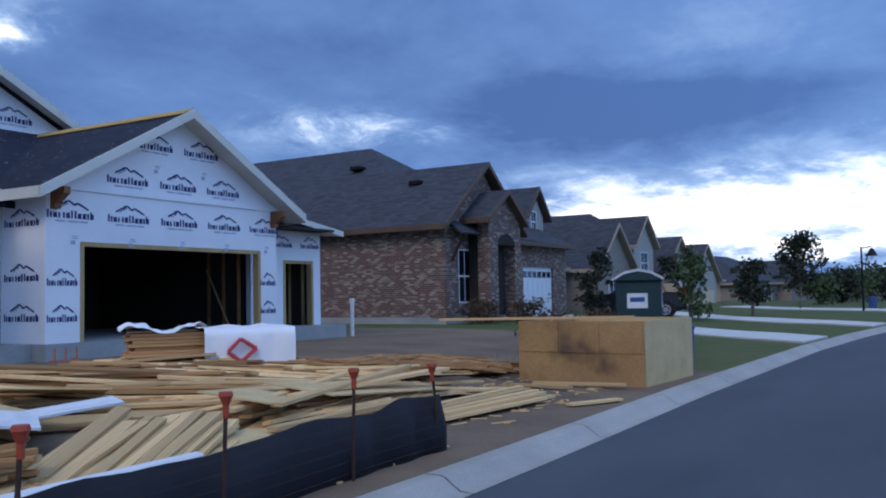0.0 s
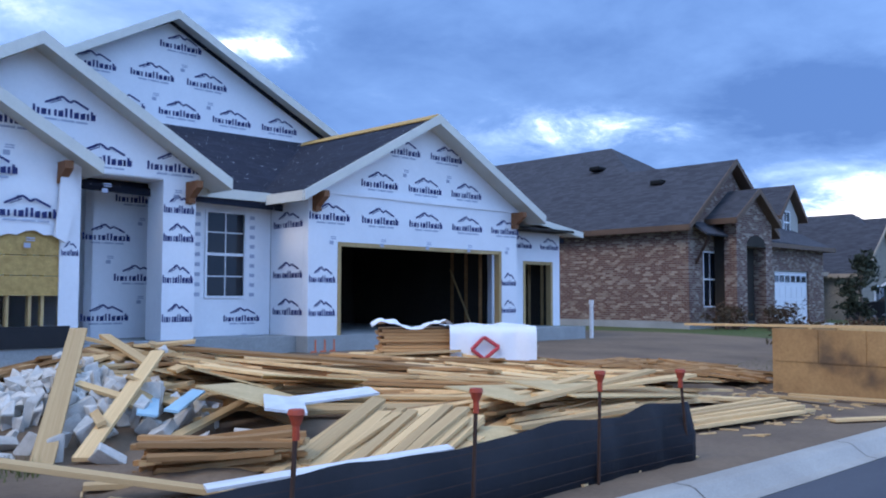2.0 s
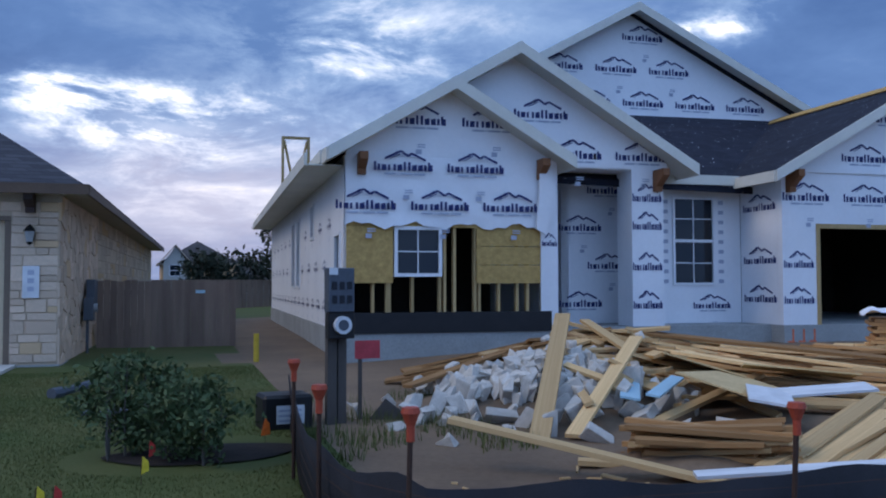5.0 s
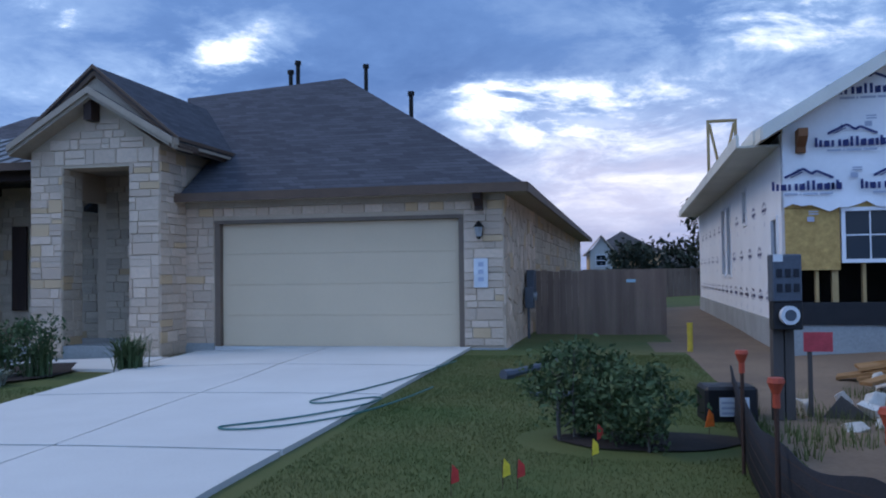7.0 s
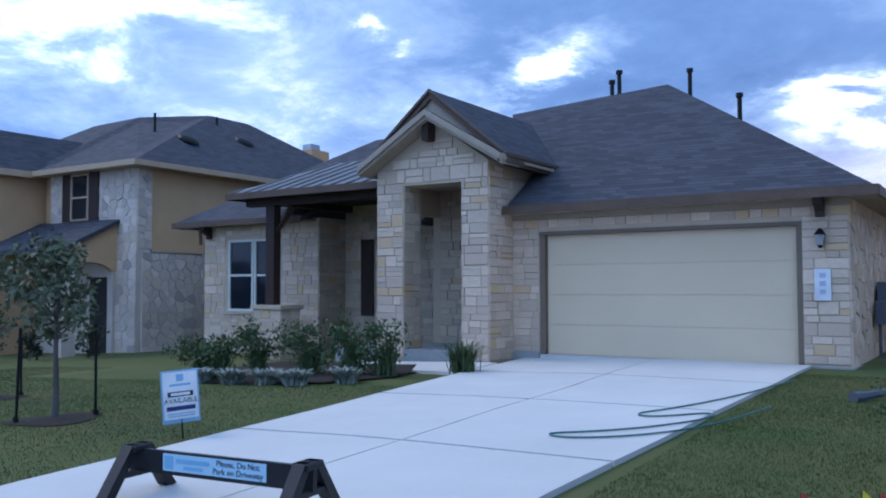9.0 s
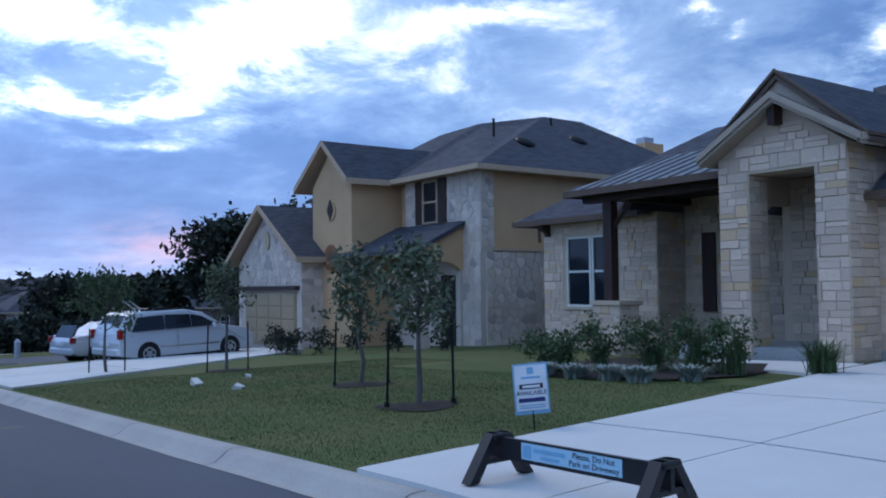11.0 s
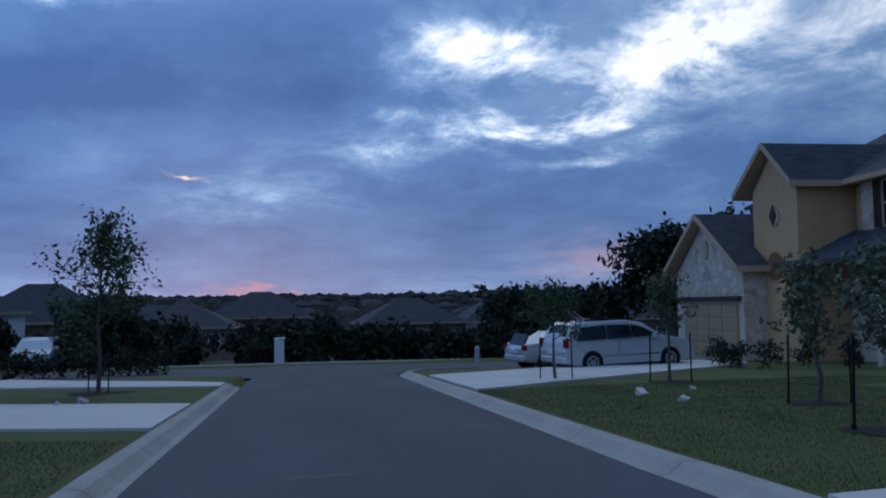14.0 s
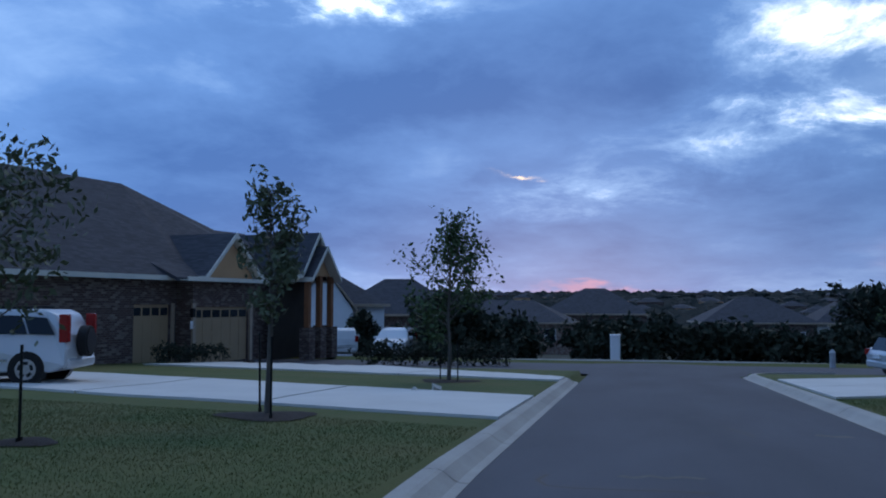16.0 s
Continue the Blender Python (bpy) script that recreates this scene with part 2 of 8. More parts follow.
mk("fence_wood", (0.25, 0.175, 0.135), (0.17, 0.115, 0.09), 1.5, 40, rough=0.9, bump=0.25, vary=0.14, stretch=(4, 4, 0.35))
mk("garage_door", (0.66, 0.50, 0.335), (0.62, 0.47, 0.315), 0.8, 50, rough=0.6, bump=0.04, fine_amt=0.08)
mk("garage_door_tan", (0.38, 0.27, 0.16), (0.33, 0.235, 0.14), 0.8, 50, rough=0.6, bump=0.04, fine_amt=0.1)
mk("jamb", (0.20, 0.14, 0.10), (0.16, 0.115, 0.085), 2, 40, rough=0.6, bump=0.05)
mk("stucco", (0.60, 0.365, 0.195), (0.52, 0.315, 0.17), 0.8, 60, rough=0.95, bump=0.3, fine_amt=0.15)
mk("stucco_pale", (0.42, 0.40, 0.36), (0.36, 0.345, 0.31), 0.8, 60, rough=0.95, bump=0.3, fine_amt=0.15)
mk("mortar", (0.57, 0.435, 0.315), (0.49, 0.37, 0.265), 2, 40, rough=0.95, bump=0.4)
mk("mortar_lilac", (0.60, 0.49, 0.40), (0.52, 0.425, 0.345), 2, 40, rough=0.95, bump=0.4)
mk("metal_roof", (0.26, 0.25, 0.25), (0.22, 0.215, 0.215), 2, 40, rough=0.34, metal=0.7, bump=0.02)
mk("white_vinyl", (0.78, 0.79, 0.80), (0.72, 0.73, 0.75), 2, 40, rough=0.45, bump=0.0, fine_amt=0.05)
mk("window_dark", (0.03, 0.035, 0.045), (0.02, 0.025, 0.03), 1, 10, rough=0.08, bump=0.0, spec=0.6)
# near-black colour that stands in for shade inside rooms and porches
mk("interior_shade", (0.045, 0.038, 0.032), (0.03, 0.026, 0.022), 1, 10, rough=0.95, bump=0)
mk("black_plastic", (0.012, 0.012, 0.014), (0.018, 0.018, 0.020), 4, 60, rough=0.45, bump=0.1)
mk("silt_fabric", (0.010, 0.011, 0.015), (0.017, 0.018, 0.024), 3, 90, rough=0.75, bump=0.4)
mk("rusty_steel", (0.075, 0.038, 0.026), (0.045, 0.026, 0.02), 9, 60, rough=0.8, metal=0.2, bump=0.2)
mk("orange_cap", (0.42, 0.065, 0.03), (0.33, 0.05, 0.026), 9, 60, rough=0.5, bump=0.03)
mk("flag_orange", (0.95, 0.18, 0.03), None, 9, 60, rough=0.5, bump=0)
mk("flag_yellow", (0.85, 0.62, 0.05), None, 9, 60, rough=0.5, bump=0)
mk("flag_red", (0.62, 0.05, 0.04), None, 9, 60, rough=0.5, bump=0)
mk("yellow_paint", (0.62, 0.43, 0.05), None, 9, 60, rough=0.6, bump=0.05)
mk("red_sign", (0.60, 0.07, 0.085), None, 9, 60, rough=0.5, bump=0)
mk("pvc", (0.75, 0.76, 0.75), None, 9, 60, rough=0.4, bump=0, fine_amt=0.1)
mk("toilet_green", (0.012, 0.035, 0.04), (0.016, 0.045, 0.05), 2, 40, rough=0.5, bump=0.03)
mk("toilet_roof", (0.62, 0.64, 0.66), None, 2, 40, rough=0.5, bump=0.03, fine_amt=0.1)
mk("blue_plastic", (0.03, 0.09, 0.26), (0.025, 0.07, 0.2), 2, 40, rough=0.5, bump=0.03)
mk("cyan_board", (0.36, 0.56, 0.66), (0.30, 0.5, 0.6), 2, 40, rough=0.5, bump=0.02, fine_amt=0.1)
mk("sign_blue", (0.19, 0.43, 0.60), None, 2, 40, rough=0.5, bump=0, fine_amt=0.1)
mk("sign_white", (0.74, 0.76, 0.78), None, 2, 40, rough=0.5, bump=0, fine_amt=0.08)
mk("sign_ink", (0.02, 0.022, 0.03), None, 2, 40, rough=0.6, bump=0)
mk("utility_grey", (0.10, 0.115, 0.14), (0.085, 0.1, 0.12), 2, 40, rough=0.55, metal=0.3, bump=0.03)
mk("paint_orange", (0.80, 0.20, 0.10), None, 9, 60, rough=0.7, bump=0)
mk("weathered_post", (0.10, 0.085, 0.075), (0.065, 0.055, 0.05), 2, 40, rough=0.9, bump=0.3, stretch=(4, 4, 0.4))
mk("hose", (0.03, 0.16, 0.15), (0.025, 0.12, 0.12), 9, 60, rough=0.4, bump=0.02)
mk("bark", (0.13, 0.115, 0.10), (0.08, 0.07, 0.062), 6, 40, rough=0.95, bump=0.5, stretch=(1, 1, 0.3))
mk("leaf", (0.075, 0.115, 0.045), (0.045, 0.075, 0.030), 1.2, 9, rough=0.7, bump=0)
mk("leaf_olive", (0.135, 0.155, 0.09), (0.085, 0.105, 0.06), 1.2, 9, rough=0.7, bump=0)
mk("leaf_silver", (0.34, 0.38, 0.33), (0.23, 0.27, 0.235), 3, 12, rough=0.8, bump=0)
mk("leaf_dark", (0.020, 0.028, 0.018), (0.033, 0.042, 0.024), 0.6, 4, rough=0.8, bump=0)
mk("leaf_red", (0.09, 0.035, 0.02), (0.05, 0.045, 0.02), 3, 9, rough=0.8, bump=0)
mk("car_silver", (0.54, 0.56, 0.58), (0.50, 0.52, 0.54), 0.6, 200, rough=0.28, metal=0.3, bump=0, spec=0.6, fine_amt=0.04)
mk("car_black", (0.012, 0.012, 0.014), None, 2, 40, rough=0.3, bump=0)
mk("car_white", (0.62, 0.64, 0.66), None, 0.6, 200, rough=0.3, bump=0, spec=0.6, fine_amt=0.04)
mk("tyre", (0.014, 0.014, 0.015), (0.02, 0.02, 0.021), 9, 60, rough=0.85, bump=0.1)
mk("rim", (0.46, 0.47, 0.49), None, 9, 60, rough=0.3, metal=0.8, bump=0, fine_amt=0.1)
mk("tail_lamp", (0.30, 0.014, 0.012), None, 9, 60, rough=0.2, bump=0, fine_amt=0.1)
mk("chrome", (0.55, 0.56, 0.58), None, 9, 60, rough=0.2, metal=0.9, bump=0, fine_amt=0.05)
mk("rock", (0.42, 0.40, 0.37), (0.33, 0.31, 0.29), 4, 30, rough=0.9, bump=0.4, vary=0.2)
mk("lamp_iron", (0.012, 0.012, 0.012), None, 4, 30, rough=0.5, metal=0.4, bump=0.02)
mk("lamp_glass", (0.35, 0.36, 0.36), None, 4, 30, rough=0.15, bump=0, fine_amt=0.1)
mk("hydrant_paint", (0.45, 0.46, 0.48), None, 4, 30, rough=0.5, bump=0.02)

glass = bpy.data.materials.new("window_glass")
glass.use_nodes = True
gb = glass.node_tree.nodes["Principled BSDF"]
gb.inputs["Base Color"].default_value = (0.012, 0.016, 0.022, 1)
gb.inputs["Roughness"].default_value, gb.inputs["Specular IOR Level"].default_value = 0.05, 0.3


def shingle(name, a, b, c):
    m = mk(name, a, b, 0.8, 45, rough=0.93, bump=0)
    col, fac = m.courses(0.32, 0.072, 0.006)
    tone = m.mix(col, rgb(tuple(x * 0.8 for x in b)), rgb(c))
    base = m.mix(0.6, m.col, tone)
    m.color(m.mix(m.math("MULTIPLY", fac, 0.45), base, (0.01, 0.01, 0.012, 1)))
    m.relief(m.math("ADD", m.math("MULTIPLY", fac, -1.0), m.math("MULTIPLY", col, 0.4)), 0.6, 0.012)


shingle("shingle_slate", (0.062, 0.065, 0.078), (0.044, 0.046, 0.057), (0.082, 0.086, 0.10))
shingle("shingle_navy", (0.018, 0.023, 0.040), (0.013, 0.016, 0.028), (0.028, 0.034, 0.055))
felt = M["shingle_navy"]
felt.color(felt.mix(felt.math("MULTIPLY", felt.ramp(felt.noise(11.0, 2, 0.5), 0.70, 0.74), 0.8), felt.col, (0.55, 0.57, 0.60, 1)))
shingle("shingle_brown", (0.075, 0.068, 0.068), (0.055, 0.05, 0.05), (0.1, 0.092, 0.09))


def brick(name, a, b, c, mortar):
    m = mk(name, a, b, 1.1, 40, rough=0.92, bump=0)
    col, fac = m.courses(0.235, 0.082, 0.009)
    tone = m.mix(m.ramp(col, 0.55, 0.95), rgb(a), rgb(c))
    tone = m.mix(m.math("MULTIPLY", m.ramp(m.noise(7, 2), 0.45, 0.7), 0.55), tone, rgb(b))
    m.color(m.mix(fac, tone, rgb(mortar)))
    m.relief(m.math("MULTIPLY", fac, -1.0), 0.6, 0.01)


brick("brick_brown", (0.115, 0.058, 0.047), (0.205, 0.115, 0.085), (0.34, 0.275, 0.22), (0.25, 0.22, 0.19))
brick("brick_dark", (0.075, 0.045, 0.04), (0.13, 0.085, 0.07), (0.21, 0.17, 0.145), (0.15, 0.135, 0.12))
brick("stone_far", (0.26, 0.23, 0.19), (0.36, 0.31, 0.25), (0.20, 0.175, 0.15), (0.28, 0.25, 0.21))


def stones(name, pale, warm, dark, warm_at=0.86, dark_at=0.1):
    """Each stone takes its tone from its object's random number."""
    m = mk(name, pale, tuple(x * 0.82 for x in pale), 4.5, 35, rough=0.9, bump=0.45, fine_amt=0.3)
    oi = m.nt.nodes.new("ShaderNodeObjectInfo")
    r = oi.outputs["Random"]
    val = m.nt.nodes.new("ShaderNodeHueSaturation")
    m.nt.links.new(m.math("ADD", 0.78, m.math("MULTIPLY", m.math("FRACT", m.math("MULTIPLY", r, 13.7)), 0.42)), val.inputs["Value"])
    m.nt.links.new(m.col, val.inputs["Color"])
    c = m.mix(m.math("GREATER_THAN", r, warm_at), val.outputs[0], rgb(warm))
    c = m.mix(m.math("LESS_THAN", r, dark_at), c, rgb(dark))
    m.color(m.mix(0.25, c, m.col))


stones("cream_stone", (0.70, 0.52, 0.385), (0.60, 0.39, 0.21), (0.53, 0.38, 0.275), 0.91, 0.16)
stones("lilac_stone", (0.66, 0.53, 0.435), (0.56, 0.43, 0.32), (0.34, 0.275, 0.24), 0.86, 0.09)
stones("field_stone", (0.58, 0.45, 0.33), (0.50, 0.32, 0.16), (0.42, 0.32, 0.24), 0.9, 0.15)

# ---- building helpers ----


def thing(name, m, label, category, group="", kind=""):
    ob = new(name)
    ob.matrix_world = m
    ob.empty_display_size = 0.2
    return tagged(ob, label, category, group, kind)


def mesh_of(bm, material, smooth=False):
    me = bpy.data.meshes.new("mesh")
    bm.normal_update()
    bm.to_mesh(me)
    bm.free()
    me.materials.append(material.m if isinstance(material, Mat) else material)
    if smooth:
        for p in me.polygons:
            p.use_smooth = True
    return me


def part(name, bm, material, parent=None, label="", smooth=False, m=None):
    ob = new(name, mesh_of(bm, material, smooth))
    if parent is not None:
        ob.parent = parent
    if m is not None:
        ob.matrix_local = m
    return tagged(ob, label)


def share(name, me, parent, m, label=""):
    ob = new(name, me)
    ob.parent = parent
    ob.matrix_local = m
    return tagged(ob, label)


def box(x0, y0, z0, x1, y1, z1, bm=None, bevel=0.0):
    bm = bm or bmesh.new()
    r = bmesh.ops.create_cube(bm, size=1.0, matrix=Matrix.Translation(((x0 + x1) / 2, (y0 + y1) / 2, (z0 + z1) / 2)) @ Matrix.Diagonal((abs(x1 - x0), abs(y1 - y0), abs(z1 - z0), 1)))
    if bevel:
        es = list({e for v in r["verts"] for e in v.link_edges})
        bmesh.ops.bevel(bm, geom=es, offset=bevel, segments=1, affect="EDGES")
    return bm


def tube(p, q, r0, r1=None, n=8, bm=None):
    bm = bm or bmesh.new()
    p, q = Vector(p), Vector(q)
    d = q - p
    m = Matrix.Translation((p + q) / 2) @ d.to_track_quat("Z", "Y").to_matrix().to_4x4()
    bmesh.ops.create_cone(bm, cap_ends=True, segments=n, radius1=r0, radius2=r0 if r1 is None else r1, depth=d.length, matrix=m)
    return bm


def slab(pts, thick, bm=None, down=None):
    """A plate with the corners pts on its top, thick metres deep along its normal or along down."""
    bm = bm or bmesh.new()
    p = [Vector(q) for q in pts]
    n = (p[1] - p[0]).cross(p[2] - p[0]).normalized()
    if n.z < 0:
        p.reverse()
        n = -n
    off = Vector(down) * thick if down else -n * thick
    top = [bm.verts.new(q) for q in p]
    bot = [bm.verts.new(q + off) for q in p]
    bm.faces.new(top)
    bm.faces.new(bot[::-1])
    k = len(p)
    for i in range(k):
        bm.faces.new((top[i], bot[i], bot[(i + 1) % k], top[(i + 1) % k]))
    bmesh.ops.recalc_face_normals(bm, faces=bm.faces[:])
    return bm


def prism_y(poly, y0, y1, bm=None):
    """Extrudes an (x, z) outline from y0 to y1."""
    bm = bm or bmesh.new()
    a = [bm.verts.new((x, y0, z)) for x, z in poly]
    b = [bm.verts.new((x, y1, z)) for x, z in poly]
    fs = [bm.faces.new(a), bm.faces.new(b[::-1])]
    k = len(poly)
    for i in range(k):
        fs.append(bm.faces.new((a[i], b[i], b[(i + 1) % k], a[(i + 1) % k])))
    bmesh.ops.recalc_face_normals(bm, faces=fs)
    return bm


def prism_x(poly, x0, x1, bm=None):
    """Extrudes a (y, z) outline from x0 to x1."""
    bm = bm or bmesh.new()
    a = [bm.verts.new((x0, y, z)) for y, z in poly]
    b = [bm.verts.new((x1, y, z)) for y, z in poly]
    fs = [bm.faces.new(a), bm.faces.new(b[::-1])]
    k = len(poly)
    for i in range(k):
        fs.append(bm.faces.new((a[i], b[i], b[(i + 1) % k], a[(i + 1) % k])))
    bmesh.ops.recalc_face_normals(bm, faces=fs)
    return bm


def cells(x0, x1, z0, z1, holes):
    """The rectangles of a wall that its openings leave."""
    xs = sorted({x0, x1, *[min(max(v, x0), x1) for h in holes for v in h[:2]]})
    zs = sorted({z0, z1, *[min(max(v, z0), z1) for h in holes for v in h[2:]]})
    out = []
    for i in range(len(xs) - 1):
        for j in range(len(zs) - 1):
            cx, cz = (xs[i] + xs[i + 1]) / 2, (zs[j] + zs[j + 1]) / 2
            if not any(h[0] < cx < h[1] and h[2] < cz < h[3] for h in holes):
                out.append((xs[i], xs[i + 1], zs[j], zs[j + 1]))
    return out


def wall_x(x0, x1, z0, z1, y, t=0.16, holes=(), bm=None):
    """A wall along x with its face at y, t deep behind."""
    bm = bm or bmesh.new()
    for a, b, c, d in cells(x0, x1, z0, z1, holes):
        box(a, y, c, b, y + t, d, bm)
    bmesh.ops.remove_doubles(bm, verts=bm.verts[:], dist=1e-4)
    return bm


def wall_y(y0, y1, z0, z1, x, t=0.16, holes=(), bm=None):
    """A wall along y between x and x + t."""
    bm = bm or bmesh.new()
    for a, b, c, d in cells(y0, y1, z0, z1, holes):
        box(x, a, c, x + t, b, d, bm)
    return bm


def lerp(v, a, b):
    return a + (b - a) * v


def table(x, xs, ys):
    return float(np.interp(x, xs, ys))


# ---- the lie of the land ----
KERB_X = [-60, -9, -5.5, 0, 3, 5.7, 8, 14, 24, 30, 36, 44, 60, 100, 300, 3000]
KERB_Y = [3.50, 3.52, 3.60, 3.56, 3.42, 3.24, 3.05, 2.62, 1.68, 0.85, -0.2, -1.75, -5.4, -14, -62, -700]
ROAD_W = 5.64


def kerb_y(x):
    return table(x, KERB_X, KERB_Y)


def road_z(x):
    return table(x, [-44, -7.5, -5.5, -3, 60, 300], [-1.37, -0.075, -0.02, 0, 0, -1.0])


def smooth(v, a, b):
    t = min(max((v - a) / (b - a), 0), 1)
    return t * t * (3 - 2 * t)


def valley(x, y):
    far = table(x, [-3000, -1400, -900, -420, -160, -70, -44], [16, 11, 6.0, -6.5, -7.2, -3.2, -1.37])
    return far + smooth(-x, 300, 900) * 5 * noise.noise((x / 260, y / 210, 3))


def ground_z(x, y):
    z = valley(x, y) if x < -44 else road_z(x)
    if x < -43.4 or (-42.8 < x < -31.5 and x < -24 - 0.0 * y):
        if x >= -43.4:
            return z - 0.08
        return z + 0.1
    ky = kerb_y(x)
    if y > ky:
        z += 0.12 + 0.009 * min(y - ky, 14)
        z += 0.2 * smooth(x, 1.5, 6.5) * smooth(y, 5.5, 13) * (1 - smooth(x, 21, 26) * 0.0)
        z += 0.03 * noise.noise((x * 0.35, y * 0.35, 0)) * smooth(y, ky, ky + 2)
    elif y < ky - ROAD_W:
        z += 0.12 + 0.004 * min(ky - ROAD_W - y, 20)
        z += 0.03 * noise.noise((x * 0.35, y * 0.35, 0)) * smooth(ky - ROAD_W - y, 0, 2)
    else:
        z -= 0.07
    return z


def strip(xs, rows):
    """A sheet over the stations xs; rows are functions of x that give (y, z)."""
    bm = bmesh.new()
    grid = [[bm.verts.new((x, *r(x))) for r in rows] for x in xs]
    for i in range(len(xs) - 1):
        for j in range(len(rows) - 1):
            bm.faces.new((grid[i][j], grid[i + 1][j], grid[i + 1][j + 1], grid[i][j + 1]))
    return bm


near_x = [x * 0.5 for x in range(-90, 91)]
far_l = [-3000, -2400, -1900, -1500, -1300, -1150, -1000, -900, -820, -740, -660, -590, -520, -460, -400, -340, -290, -240, -200, -165, -135, -110, -90, -75, -64, -56, -50, -47]
far_r = [47, 50, 55, 60, 68, 78, 92, 110, 140, 180, 240, 320, 500, 1000, 3000]
offs = [0.03, 0.5, 1.2, 2.2, 3.4, 4.8, 6.3, 8, 10, 12, 14.5, 18, 24, 32, 44, 60, 85, 120, 170, 240, 340, 480, 700, 1100, 1800, 3000]


def ground_row(side, o):
    def row(x):
        y = kerb_y(x) + o if side > 0 else kerb_y(x) - ROAD_W - o
        return y, ground_z(x, y)
    return row


def bed_row(o):
    def row(x):
        y = kerb_y(x) - o
        return y, ground_z(x, y)
    return row


ground_rows = [ground_row(-1, o) for o in reversed(offs)] + [bed_row(ROAD_W - 0.02), bed_row(ROAD_W / 2), bed_row(0.02)] + [ground_row(1, o) for o in offs]
bm = strip(far_l + near_x + far_r, ground_rows)
ground = part("ground", bm, M["grass"])
tagged(ground, "mown lawn ground, green with dry yellow patches", "lawn", kind="structure")
gm = ground.data
for k in ("soil", "scrub"):
    gm.materials.append(M[k].m)
for p in gm.polygons:
    x, y, _ = p.center
    p.use_smooth = True
    if x < -43.5 or abs(x) > 120 or y > 60 or y < -60:
        p.material_index = 2
    elif (1.4 + 0.35 * noise.noise((y * 0.8, 2, 0)) < x < 16.4 and kerb_y(x) < y < 40) or (16.4 <= x < 27 and 5.5 < y < 40):
        p.material_index = 1

# road, kerbs, cross street
xs_road = [x * 0.5 for x in range(-88, 121)] + [65, 75, 90, 120, 180, 300]


def offset_row(o, h):
    return lambda x: (kerb_y(x) - o, road_z(x) + h)


bm = strip(xs_road, [offset_row(ROAD_W - 0.28, 0.0), offset_row(ROAD_W / 2, 0.05), offset_row(0.28, 0.0)])
for y0, y1 in ((3.1, 45.0), (-45.0, -1.75)):
    k = 16
    for i in range(k):
        a, b = -43.0 + i * 11.2 / k, -43.0 + (i + 1) * 11.2 / k
        vs = [bm.verts.new((x, y, road_z(x) + 0.002)) for x, y in ((a, y0), (b, y0), (b, y1), (a, y1))]
        bm.faces.new(vs)
road = part("road", bm, M["asphalt"])
tagged(road, "dark grey asphalt residential street with faint tyre marks", "road", kind="structure")

for side, stop, name in ((0, -30.5, "kerb_north"), (1, -25.6, "kerb_south")):
    prof = [(0.28, 0.004), (0.17, 0.012), (0.10, 0.06), (0.03, 0.115), (-0.02, 0.128), (-0.16, 0.13), (-0.16, -0.05)]
    if side:
        prof = [(ROAD_W - o, h) for o, h in prof]
    xs = [x for x in xs_road if x >= stop]
    kerb = part(name, strip(xs, [offset_row(o, h) for o, h in prof]), M["kerb_concrete"])
    tagged(kerb, "pale worn concrete kerb and gutter along the street", "kerb", kind="structure")
    # tooled joints across the kerb
    for k in range(-8, 13):
        xj = k * 3.0 + 0.6
        if xj > stop + 0.5:
            part("kerb_joint", strip([xj - 0.008, xj + 0.008], [offset_row(o, h + 0.003) for o, h in prof[:6]]), M["weathered_post"], kerb)
    # rounded return at the corner
    bm = bmesh.new()
    R = 3.2
    cy = kerb_y(stop) + R - 0.0 if not side else kerb_y(stop) - ROAD_W - R
    rings = []
    for i in range(9):
        a = radians(90 * i / 8)
        ring = []
        for o, h in [(0.28, 0.004), (0.17, 0.012), (0.10, 0.06), (0.03, 0.115), (-0.02, 0.128), (-0.16, 0.13), (-0.16, -0.05)]:
            rr = R + o
            x = stop - rr * math.sin(a)
            y = cy - rr * math.cos(a) * (1 if not side else -1)
            ring.append(bm.verts.new((x, y, road_z(x) + h)))
        rings.append(ring)
    for i in range(8):
        for j in range(6):
            bm.faces.new((rings[i][j], rings[i + 1][j], rings[i + 1][j + 1], rings[i][j + 1]))
    part("kerb_return", bm, M["kerb_concrete"], kerb)
bm = bmesh.new()
k = 40
prof = [(-0.5, 0.01), (-0.1, 0.02), (-0.02, 0.13), (0.15, 0.135), (0.15, -0.1)]
rings = []
for i in range(k + 1):
    y = -45 + 90 * i / k
    rings.append([bm.verts.new((-43.0 - o - 1.6 * math.exp(-((y - 1) / 9) ** 2) * 0.6, y, road_z(-43) + h)) for o, h in prof])
for i in range(k):
    for j in range(4):
        bm.faces.new((rings[i][j], rings[i + 1][j], rings[i + 1][j + 1], rings[i][j + 1]))
tagged(part("kerb_far", bm, M["kerb_concrete"]), "pale concrete kerb across the end of the street", "kerb", kind="structure")


